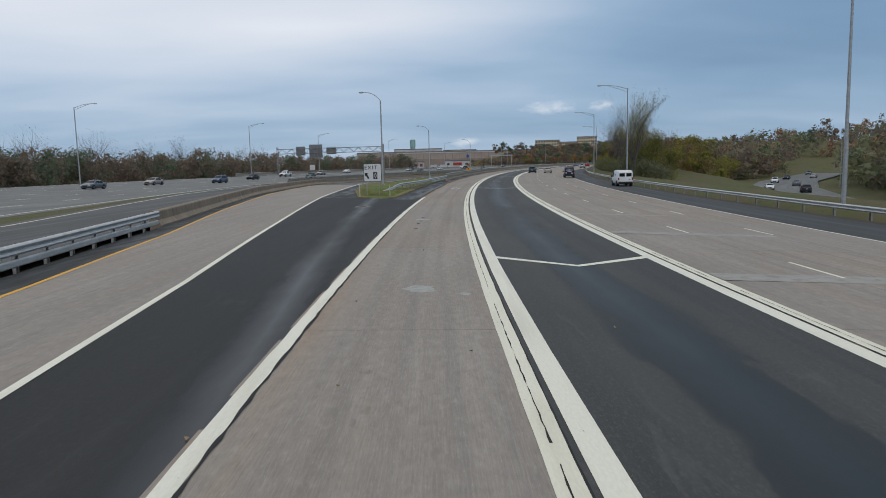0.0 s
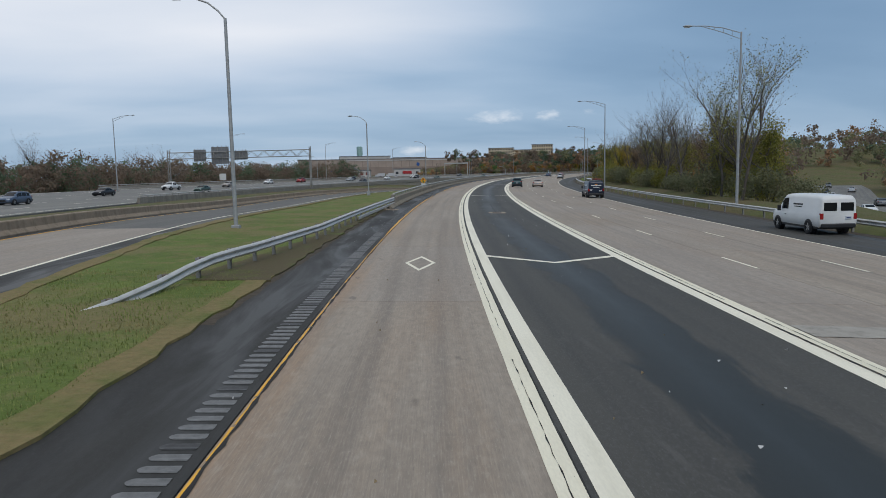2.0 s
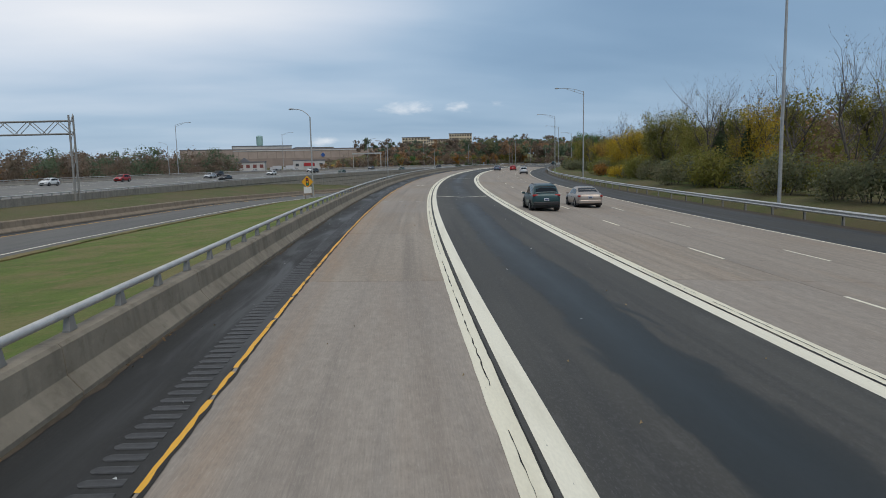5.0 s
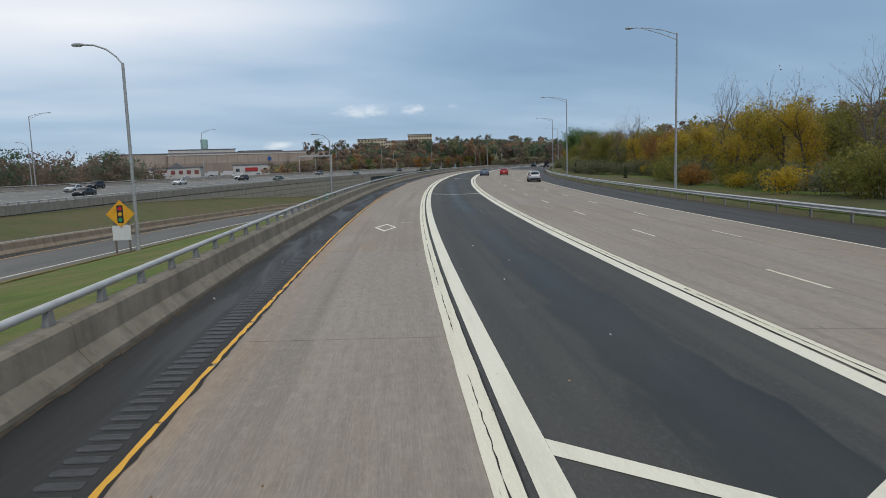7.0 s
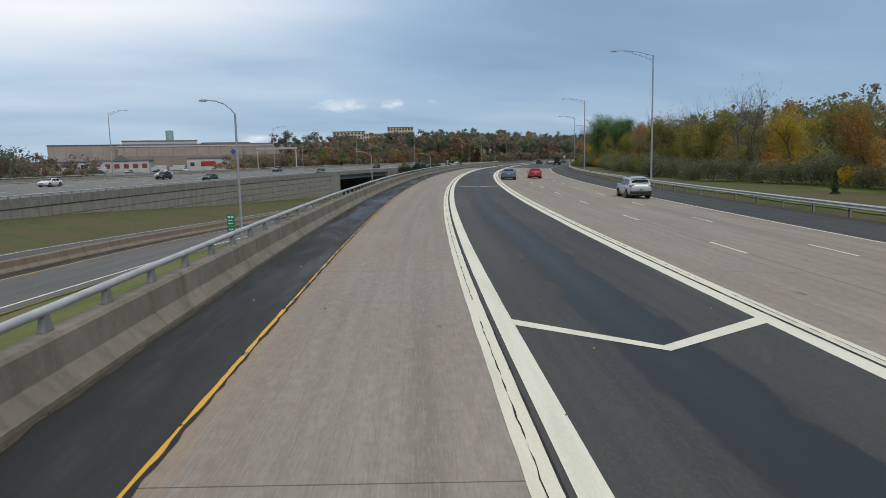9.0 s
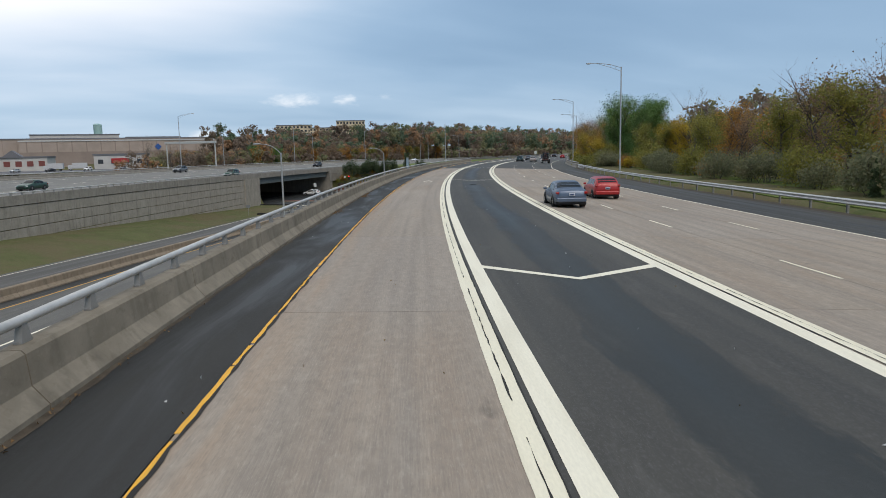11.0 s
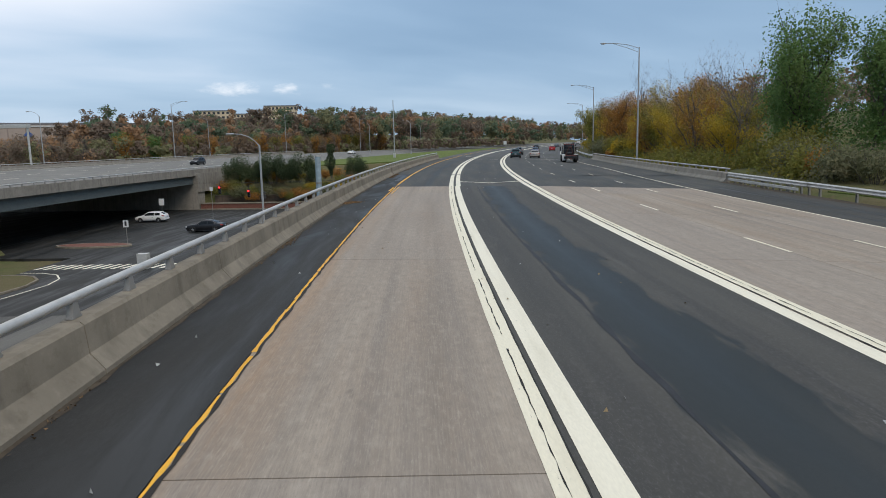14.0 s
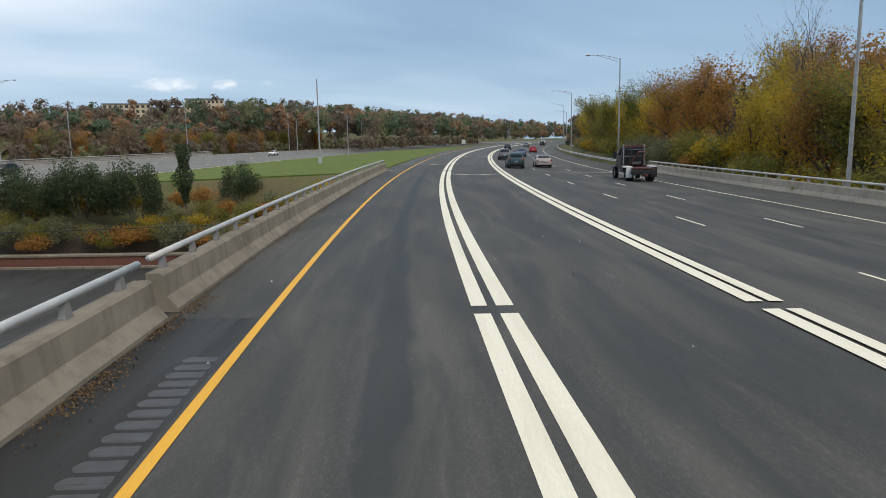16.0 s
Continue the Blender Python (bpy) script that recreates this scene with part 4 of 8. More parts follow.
def build_retaining_wall():
    """Panelled retaining wall under the opposite road, growing towards the bridge."""
    top = tagged(new("wall_retaining"), "tall concrete retaining wall in long level courses", "wall", kind="structure")
    rw = random.Random(17)
    for row in range(6):
        z, s = -0.30 - 1.22 * row, 262.0
        while s < 440:
            end = min(440.0, s + rw.choice((6.0, 9.0, 9.0, 12.0)) * (0.6 if s == 262.0 and row % 2 else 1.0))
            off = rw.uniform(0.0, 0.022)
            bm = bmesh.new()
            rings = []
            stops = [s + 3.0 * n for n in range(int((end - s - 0.1) / 3.0) + 1)] + [end]
            for q in stops:
                foot = float(np.interp(q, (240, 300, 332, 369, 438), (-0.4, -1.0, -2.1, -4.0, -6.5))) - 0.3
                lo = max(foot, z - 1.22)
                e = min(max(q, s + 0.012), end - 0.012)
                if lo < z - 0.05:
                    rings.append([bm.verts.new(Vector((*xy(e, dd), zz))) for dd, zz in ((-45.62, lo + 0.022), (-45.34 + off, lo + 0.030), (-45.29 + off, lo + 0.060), (-45.29 + off, z - 0.060), (-45.34 + off, z - 0.030), (-45.62, z - 0.022))])
            for r0, r1 in zip(rings, rings[1:]):
                for n in range(6):
                    bm.faces.new((r0[n], r0[(n + 1) % 6], r1[(n + 1) % 6], r1[n]))
            if len(rings) > 1:
                bm.faces.new(rings[0]); bm.faces.new(rings[-1])
                bmesh.ops.recalc_face_normals(bm, faces=bm.faces)
                part("panel", bm, CAST_PALE, top)
            else:
                bm.free()
            s = end
    # end block beside the opening
    bm = bmesh.new()
    pts = [bm.verts.new(Vector((*xy(ss, dd), zz))) for ss in (440.0, 445.6) for dd in (-46.0, -45.1) for zz in (-6.6, -0.2)]
    bmesh.ops.convex_hull(bm, input=pts)
    part("end_block", bm, CAST_PALE, top)
    return top


build_retaining_wall()


def sd_box(bm, s0, s1, d0, d1, z0, z1, n=1):
    for i in range(n):
        a, b = s0 + (s1 - s0) * i / n, s0 + (s1 - s0) * (i + 1) / n
        pts = [bm.verts.new(Vector((*xy(ss, dd), zz))) for ss in (a, b) for dd in (d0, d1) for zz in (z0, z1)]
        bmesh.ops.convex_hull(bm, input=pts)
    return bm


def build_bridges():
    steel = mat_galv("green_grey_girder", (0.13, 0.15, 0.145), 0.6, 0.1)
    top = tagged(new("bridge_opposite"), "steel girder bridge carrying the opposite road", "bridge", kind="structure")
    part("deck", sd_box(bmesh.new(), 447, 496, -83.5, -45.2, -0.28, 0.02, 4), CAST_DARK, top)
    for i in range(9):
        d = -45.9 - i * 4.6
        bm = sd_box(bmesh.new(), 447.5, 495, d - 0.05, d + 0.05, -1.55, -0.25, 4)
        sd_box(bm, 447.5, 495, d - 0.22, d + 0.22, -1.62, -1.55, 4)
        part("girder", bm, steel, top)
    part("abutment", sd_box(bmesh.new(), 445.6, 447.6, -84, -45.1, -6.6, -0.25), CAST_PALE, top)
    part("abutment", sd_box(bmesh.new(), 494.0, 496.5, -84, -45.1, -6.6, -0.25), CAST_DARK, top)
    part("wing_wall", sd_box(bmesh.new(), 494.0, 505, -45.3, -44.9, -3.0, 0.1), CAST_DARK, top)
    top = tagged(new("bridge_main"), "concrete bridge deck under the highway", "bridge", kind="structure")
    part("deck", sd_box(bmesh.new(), 445.5, 507, -6.3, 21.9, -0.9, -0.1, 6), CAST_DARK, top)
    part("abutment", sd_box(bmesh.new(), 444.5, 446.4, -6.3, 21.9, -6.6, -0.2), CAST_PALE, top)
    part("abutment", sd_box(bmesh.new(), 497, 499, -6.3, 21.9, -6.6, -0.2), CAST_PALE, top)
    part("fascia", sd_box(bmesh.new(), 445.5, 507, -6.4, -6.3, -1.6, 0.9, 6), CAST_PALE, top)


build_bridges()


# ---- guardrails ----
WBEAM = [(0.00, 0.44), (0.05, 0.47), (0.08, 0.51), (0.05, 0.56), (0.0, 0.60), (0.05, 0.64), (0.08, 0.69), (0.05, 0.73), (0.0, 0.76),
         (-0.012, 0.76), (0.035, 0.73), (0.065, 0.69), (0.035, 0.64), (-0.015, 0.60), (0.035, 0.56), (0.065, 0.51), (0.035, 0.47), (-0.012, 0.44)]
RUB = [(0.0, 0.12), (0.06, 0.16), (0.06, 0.30), (0.0, 0.34), (-0.012, 0.33), (0.045, 0.29), (0.045, 0.17), (-0.012, 0.13)]


def guard_post():
    bm = box(-0.05, 0.05, -0.075, -0.065, -0.4, 0.74)
    block(bm, -0.05, 0.05, 0.065, 0.075, -0.4, 0.74)
    block(bm, -0.004, 0.004, -0.066, 0.066, -0.4, 0.74)
    me = bpy.data.meshes.new("post")
    bm.to_mesh(me); bm.free()
    me.materials.append(GALV_DARK)
    bm = box(-0.08, 0.08, -0.07, 0.07, 0.46, 0.76, 0.01)
    mb = bpy.data.meshes.new("spacer")
    bm.to_mesh(mb); bm.free()
    mb.materials.append(WOOD_POST)
    return me, mb


POST_MESH, SPACER_MESH = guard_post()


def guardrail(name, s0, s1, d, side, label, base=None, spacing=1.905, rub=None, every=1):
    """W-beam on posts; side +1: its face looks to larger offsets; rub: where a lower rail begins."""
    fd = d if callable(d) else (lambda s: d)
    top = tagged(new(name), label, "guardrail")
    piece = 3.81 * every
    n = max(1, int((s1 - s0) / piece))
    for i in range(n):
        a, b = s0 + (s1 - s0) * i / n, s0 + (s1 - s0) * (i + 1) / n
        profile_run("beam", a, b - 0.005, fd, [(x * side, z) for x, z in WBEAM], GALV, 2.0, base, parent=top)
    if rub:
        profile_run("rub_rail", max(s0 + 1, rub), s1 - 0.2, fd, [(x * side, z) for x, z in RUB], GALV, 2.0, base, parent=top)
    m = int((s1 - s0) / (spacing * every))
    for i in range(m + 1):
        s = s0 + spacing * every * i + 0.2
        if s > s1:
            break
        for me, off in ((POST_MESH, -0.22), (SPACER_MESH, -0.08)):
            ob = new("post" if me is POST_MESH else "spacer", me)
            ob.parent = top
            ob.matrix_world = road_pose(s, fd(s) + off * side, base)
    return top


def flare_z(s, d):
    return surf(s, -5.8) - 0.82 * (1 - float(smooth(s, 69.5, 78)))


guardrail("guardrail", 69, 118.2, flare, 1, "galvanised steel guardrail with a buried flared end", flare_z, rub=99)
guardrail("guardrail", -62, 33, lambda s: divider(s) + 0.15, 1, "galvanised double-rail guardrail leading to concrete divider", ramp_z, rub=-62)
guardrail("guardrail", -110, 437, 21.75, -1, "long pale galvanised guardrail on the outer shoulder", None, 1.905, None, 2)
guardrail("guardrail", 424.5, 437, 21.66, -1, "doubled guardrail rails joining the bridge barrier", None, 0.95, 424)
guardrail("guardrail", 512, 700, 21.9, -1, "distant galvanised guardrail past the bridge", None, 1.905, None, 4)

# end block of the parapet
ob = thing("parapet_end_block", road_pose(118.2, -5.88), "weathered concrete end post at the parapet start", "concrete post")
part("lower_block", box(-0.22, 0.2, -0.3, 0.3, -0.2, 0.62, 0.03), CAST_DARK, ob)
part("upper_block", box(-0.2, 0.14, -0.26, 0.3, 0.62, 0.98, 0.03), CAST_DARK, ob)
tagged(profile_run("trim_kerb", 113.5, 118.6, -5.72, [(0.0, -0.1), (0.02, 0.3), (0.27, 0.04), (0.27, -0.1)], CAST, 2.5), "sloping concrete kerb before the parapet", "kerb", kind="structure")

# ---- catch basins ----
def catch_basin(s, d, w, l, turn, label, hood=False, stone=None):
    ob = thing("catch_basin", road_pose(s, d, turn=turn, up=0.004), label, "drain")
    frame_bm = bmesh.new()
    t = 0.28
    block(frame_bm, -w / 2, w / 2, -l / 2, -l / 2 + t, -0.1, 0.012)
    block(frame_bm, -w / 2, w / 2, l / 2 - t, l / 2, -0.1, 0.012)
    block(frame_bm, -w / 2, -w / 2 + t, -l / 2 + t, l / 2 - t, -0.1, 0.011)
    block(frame_bm, w / 2 - t, w / 2, -l / 2 + t, l / 2 - t, -0.1, 0.011)
    part("collar", frame_bm, stone or TAN_COLLAR, ob, "pale concrete collar")
    part("pit", box(-w / 2 + t, w / 2 - t, -l / 2 + t, l / 2 - t, -0.09, 0.001), BLACK, ob)
    n = 9
    for i in range(n):
        x = -w / 2 + t + (w - 2 * t) * (i + 0.5) / n
        part("grate_bar", box(x - 0.018, x + 0.018, -l / 2 + t, l / 2 - t, -0.02, 0.010), RUSTY, ob)
    for y in (-0.2, 0.2):
        part("cross_bar", box(-w / 2 + t, w / 2 - t, y * l - 0.015, y * l + 0.015, -0.02, 0.012), RUSTY, ob)
    if hood:
        part("kerb_stone", box(-w / 2 - 0.42, -w / 2 + 0.05, -l / 2, l / 2, -0.1, 0.16, 0.06), TAN_COLLAR, ob, "rounded concrete kerb stone")
    return ob


catch_basin(108.7, 2.83, 1.25, 1.45, 0, "rusty iron grate in a pale concrete collar, buffer strip")
catch_basin(112.0, -5.35, 1.0, 1.3, 0, "rusty grate with concrete hood by the guardrail", True)
catch_basin(47.7, -6.9, 1.0, 1.4, 0, "rusty iron drain grate in the asphalt gore", False, CAST_DARK)
ob = thing("debris_strip", road_pose(367.6, 2.86, turn=78, up=0.01), "dark strip of tyre rubber lying on asphalt", "debris")
part("scrap", box(-0.04, 0.04, -0.3, 0.3, 0, 0.04, 0.01), RUBBER, ob)

# ---- lamp posts ----
LENS = plain("lamp_lens", (0.55, 0.56, 0.55), 0.3)


def lamp_right():
    """Tall post with a truss arm that reaches over the lanes (to -x)."""
    ob = thing("street_lamp", Matrix.Identity(4), "tall grey highway lamp with a long truss arm", "street lamp", "lamps along the outer shoulder")
    part("pole", bar((0, 0, 0), (0, 0, 13.3), 0.13, 0.075, 12), POLE, ob)
    part("base_plate", box(-0.25, 0.25, -0.25, 0.25, -0.4, 0.08, 0.03), CAST, ob)
    bm = bmesh.new()
    for a, b in zip([(0, 0, 13.2), (-1.5, 0, 13.62), (-3.0, 0, 13.80)], [(-1.5, 0, 13.62), (-3.0, 0, 13.80), (-4.1, 0, 13.82)]):
        tube(bm, a, b, 0.035, seg=6)
    for a, b in zip([(0, 0, 12.75), (-1.5, 0, 13.28), (-3.0, 0, 13.70)], [(-1.5, 0, 13.28), (-3.0, 0, 13.70), (-3.4, 0, 13.80)]):
        tube(bm, a, b, 0.028, seg=6)
    for x, za, zb in ((-0.75, 13.02, 13.41), (-1.5, 13.28, 13.62), (-2.25, 13.5, 13.72)):
        tube(bm, (x, 0, za), (x, 0, zb), 0.02, seg=5)
    part("arm", bm, POLE, ob)
    head = bmesh.new()
    bmesh.ops.create_uvsphere(head, u_segments=12, v_segments=8, radius=1)
    for v in head.verts:
        v.co = Vector((-4.45 + v.co.x * 0.42, v.co.y * 0.17, 13.80 + v.co.z * (0.10 if v.co.z > 0 else 0.06)))
    h = part("lamp_head", head, POLE, ob, smooth_shade=True)
    part("lens", box(-4.75, -4.3, -0.12, 0.12, 13.71, 13.75, 0.01), LENS, h)
    return ob


def lamp_left():
    """Post with one curved arm to -x and a cobra head."""
    ob = thing("street_lamp", Matrix.Identity(4), "grey tapered lamp post with a curved arm", "street lamp", "lamps beside the ramp")
    part("pole", bar((0, 0, 0), (0, 0, 10.6), 0.12, 0.085, 12), POLE, ob)
    part("base_plate", box(-0.22, 0.22, -0.22, 0.22, -0.4, 0.35, 0.03), POLE, ob)
    bm = bmesh.new()
    pts = [(0, 0, 10.55), (-0.35, 0, 10.95), (-0.9, 0, 11.35), (-1.6, 0, 11.58), (-2.2, 0, 11.62)]
    for a, b in zip(pts, pts[1:]):
        tube(bm, a, b, 0.045, seg=8)
    part("arm", bm, POLE, ob)
    head = bmesh.new()
    bmesh.ops.create_uvsphere(head, u_segments=12, v_segments=8, radius=1)
    for v in head.verts:
        v.co = Vector((-2.55 + v.co.x * 0.42, v.co.y * 0.17, 11.62 + v.co.z * (0.11 if v.co.z > 0 else 0.07)))
    h = part("lamp_head", head, POLE, ob, smooth_shade=True)
    part("lens", box(-2.85, -2.4, -0.12, 0.12, 11.53, 11.57, 0.01), LENS, h)
    return ob


def place(proto, m, first):
    if first:
        proto.matrix_world = m
        return proto
    return copy_thing(proto, m)


LR = lamp_right()
for i, (s, d) in enumerate(((45.5, 24.0), (117.6, 23.9), (185.6, 23.4), (261.3, 24.1), (332.1, 23.6), (402.5, 23.8), (474.0, 22.9), (537, 24), (607, 24), (677, 24), (747, 24), (-28, 24))):
    z = ground_z(s, d) if s < 440 or s > 500 else 0.55
    top = float(np.interp(s, (45, 117, 185, 332, 474, 600, 750), (14.4, 14.7, 15.1, 15.3, 15.7, 14.9, 15.2)))
    x, y = xy(s, d)
    o = place(LR, pose(x, y, z - 0.02, 0, 0, -math.degrees(float(heading(s)))), i == 0)
    if i:
        o.scale = (1, 1, (top - z) / 13.3)
LL = lamp_left()
for i, (s, d, z, top) in enumerate(((443.8, -16.9, -6.1, 4.5), (95.7, -12.6, 0.33, 12.0), (164.8, -15.9, 0.35, 11.35), (238.3, -17.6, -1.35, 10.43), (307.5, -17.4, -3.3, 8.09), (376, -17.2, -5.9, 4.57))):
    x, y = xy(s, d)
    o = place(LL, pose(x, y, z, 0, 0, -math.degrees(float(heading(s)))), i == 0)
    if i:
        o.scale = (1, 1, (top - z) / 10.6)
for s, d in ((50, -81), (129, -79), (194, -74.5), (262, -84), (332, -84), (402, -84), (486, -84.5), (560, -85), (630, -85), (705, -85), (780, -85)):
    x, y = xy(s, d - 1.0)
    o = copy_thing(LR, pose(x, y, opp_z(s, d), 0, 0, 180 - math.degrees(float(heading(s)))))
    o.scale = (1, 1, 1.13)
    o["group"], o["label"] = "lamps along the opposite road", "tall grey lamp post beside the opposite road"
for s, d, z in ((345, -96, 0.0), (520, -92, 1.0), (590, -93, 2.0), (650, -60, 1.0), (720, -60, 1.5), (800, -60, 2.0), (870, -55, 2.5), (618, -34, 0.5)):
    x, y = xy(s, d)
    o = copy_thing(LL, pose(x, y, z, 0, 0, -math.degrees(float(heading(s)))))
    o["group"], o["label"] = "far lamps", "far grey lamp post with a curved arm"

# tall plain mast beyond the bridge
ob = thing("mast", road_pose(550, -22.5, lambda s, d: ground_z(s, d)), "slim grey mast standing on the lawn", "mast")
part("pole", bar((0, 0, -0.3), (0, 0, 13.8), 0.16, 0.09, 10), POLE, ob)
part("base_box", box(-0.3, 0.3, -0.2, 0.2, -0.2, 1.2, 0.03), GALV, ob)

# ---- signs ----
SIGN_WHITE = plain("sign_white", (0.62, 0.62, 0.60), 0.5, 0, 0.06)
SIGN_BLACK = plain("sign_black", (0.025, 0.025, 0.028), 0.5, 0, 0.05)
SIGN_YELLOW = plain("sign_yellow", (0.75, 0.36, 0.02), 0.5, 0, 0.08)
SIGN_GREEN = plain("sign_green", (0.01, 0.20, 0.10), 0.5, 0, 0.08)
SIGN_BACK = plain("sign_back", (0.24, 0.245, 0.25), 0.55, 0.3, 0.1)


def panel_xz(pts, y, thick=0.02):
    """A flat plate in the xz plane from corner points; its face looks to -y."""
    bm = bmesh.new()
    f = bm.faces.new([bm.verts.new((x, y, z)) for x, z in pts])
    r = bmesh.ops.extrude_face_region(bm, geom=[f])
    for v in r["geom"]:
        if isinstance(v, bmesh.types.BMVert):
            v.co.y += thick
    bmesh.ops.recalc_face_normals(bm, faces=bm.faces)
    return bm


def round_rect(x0, x1, z0, z1, r, n=4):
    pts = []
    for cx, cz, a0 in ((x1 - r, z1 - r, 0), (x0 + r, z1 - r, 90), (x0 + r, z0 + r, 180), (x1 - r, z0 + r, 270)):
        for k in range(n + 1):
            a = radians(a0 + 90 * k / n)
            pts.append((cx + r * math.cos(a), cz + r * math.sin(a)))
    return pts


def lettering(text, size, x, y, z, mat, parent, spread=1.0):
    cu = bpy.data.curves.new("lettering", "FONT")
    cu.body, cu.size, cu.align_x, cu.extrude, cu.offset, cu.space_character = text, size, "CENTER", 0.003, 0.012 * size, spread
    ob = bpy.data.objects.new("lettering", cu)
    me = bpy.data.meshes.new_from_object(ob)
    bpy.data.objects.remove(ob)
    me.materials.clear()
    me.materials.append(mat)
    o = new("lettering", me)
    o.parent = parent
    o.matrix_local = pose(x, y, z, 90, 0, 0)
    return o


def exit_sign():
    s, d = 60.9, -8.05
    z = 0.42
    x, y = xy(s, d)
    ob = thing("exit_sign", pose(x, y, z, 0, 0, -math.degrees(float(heading(s))) + 2), "square white exit sign with arrow on two steel posts", "road sign")
    w = 0.77
    plate = part("plate", panel_xz(round_rect(-w, w, 1.37, 2.91, 0.10), 0.0), SIGN_BLACK, ob)
    part("face", panel_xz(round_rect(-w + 0.035, w - 0.035, 1.405, 2.875, 0.085), -0.006, 0.005), SIGN_WHITE, plate)
    lettering("EXIT", 0.46, -0.14, -0.012, 2.42, SIGN_BLACK, plate, 1.25)
    ar = [(-0.68, 2.14), (-0.36, 2.08), (-0.46, 1.98), (-0.28, 1.66), (-0.40, 1.58), (-0.58, 1.90), (-0.66, 1.80)]
    part("arrow", panel_xz(ar[::-1], -0.014, 0.006), SIGN_BLACK, plate)
    block_p = part("lane_panel", panel_xz([(0.06, 1.58), (0.42, 1.58), (0.42, 2.18), (0.06, 2.18)], -0.014, 0.006), SIGN_BLACK, plate)
    cx, cz = 0.24, 1.88
    o, i = [(0, 0.24), (0.13, 0), (0, -0.24), (-0.13, 0)], [(0, 0.16), (0.085, 0), (0, -0.16), (-0.085, 0)]
    bm = bmesh.new()
    for k in range(4):
        q = [o[k], o[(k + 1) % 4], i[(k + 1) % 4], i[k]]
        bm.faces.new([bm.verts.new((cx + a, -0.019, cz + b)) for a, b in q])
    bmesh.ops.recalc_face_normals(bm, faces=bm.faces)
    part("diamond", bm, SIGN_WHITE, block_p)
    for px in (-0.53, 0.53):
        bm = box(px - 0.035, px + 0.035, 0.02, 0.03, -0.5, 2.85)
        block(bm, px - 0.035, px - 0.025, 0.03, 0.07, -0.5, 2.85)
        block(bm, px + 0.025, px + 0.035, 0.03, 0.07, -0.5, 2.85)
        part("post", bm, GALV_DARK, ob)


exit_sign()
for s, d, mt, hgt in ((60.2, -9.1, GALV, 1.15), (60.6, -6.55, SIGN_YELLOW, 1.0)):
    ob = thing("delineator", road_pose(s, d, verge_z), "thin roadside delineator post at the gore nose", "marker post", "gore markers")
    part("post", box(-0.03, 0.03, -0.02, 0.02, -0.3, hgt), GALV, ob)
    part("reflector", box(-0.05, 0.05, -0.03, -0.02, hgt - 0.12, hgt, 0.005), mt, ob)


def signal_ahead_sign():
    s, d = 237.5, -18.2
    x, y = xy(s, d)
    ob = thing("warning_sign", pose(x, y, -1.25, 0, 0, -math.degrees(float(heading(s)))), "yellow diamond traffic-signal warning sign on wooden posts", "road sign")
    k = 0.86
    pl = part("diamond_plate", panel_xz([(0, 3.5), (k, 3.5 - k), (0, 3.5 - 2 * k), (-k, 3.5 - k)], 0), SIGN_YELLOW, ob)
    part("signal_symbol", panel_xz(round_rect(-0.19, 0.19, 2.1, 3.18, 0.05), -0.012, 0.008), SIGN_BLACK, pl)
    for z, c in ((2.98, (0.6, 0.02, 0.02)), (2.64, (0.75, 0.4, 0.02)), (2.30, (0.02, 0.35, 0.12))):
        pts = [(0.12 * math.cos(a), z + 0.12 * math.sin(a)) for a in [q * math.pi / 6 for q in range(12)]]
        part("disc", panel_xz(pts, -0.018, 0.004), plain("disc_colour", c, 0.5), pl)
    part("white_plate", panel_xz([(-0.55, 1.05), (0.55, 1.05), (0.55, 1.95), (-0.55, 1.95)], 0.0), SIGN_WHITE, ob)
    for px in (-0.42, 0.42):
        part("post", box(px - 0.05, px + 0.05, 0.03, 0.11, -0.6, 2.3), WOOD_POST, ob)


signal_ahead_sign()


def green_sign():
    s, d = 306.3, -17.9
    x, y = xy(s, d)
    ob = thing("guide_sign", pose(x, y, -4.0, 0, 0, -math.degrees(float(heading(s)))), "small green guide sign with white legend and arrow", "road sign")
    part("post", box(-0.03, 0.03, 0.03, 0.07, 0.75, 3.6), GALV_DARK, ob)
    up = part("upper_plate", panel_xz(round_rect(-0.33, 0.33, 2.75, 3.75, 0.04), 0), SIGN_GREEN, ob)
    lo = part("arrow_plate", panel_xz(round_rect(-0.33, 0.33, 2.28, 2.70, 0.04), 0), SIGN_GREEN, ob)
    for x0, x1, z0, z1 in ((-0.24, -0.02, 3.45, 3.62), (0.04, 0.24, 3.45, 3.62), (-0.26, 0.14, 3.2, 3.3), (-0.2, 0.2, 2.95, 3.05)):
        part("legend_bar", panel_xz([(x0, z0), (x1, z0), (x1, z1), (x0, z1)], -0.012, 0.004), SIGN_WHITE, up)
    part("arrow", panel_xz([(-0.22, 2.49), (-0.08, 2.60), (-0.08, 2.53), (0.2, 2.53), (0.2, 2.45), (-0.08, 2.45), (-0.08, 2.38)][::-1], -0.012, 0.004), SIGN_WHITE, lo)


green_sign()


def small_sign(s, d, z, w, hgt, top, label, mat=None, turn=0):
    x, y = xy(s, d)
    ob = thing("small_sign", pose(x, y, z, 0, 0, -math.degrees(float(heading(s))) + turn), label, "road sign")
    part("post", box(-0.025, 0.025, 0.02, 0.06, -0.3, top), GALV_DARK, ob)
    part("plate", panel_xz(round_rect(-w / 2, w / 2, top - hgt, top, 0.04), 0), mat or SIGN_WHITE, ob)
    return ob


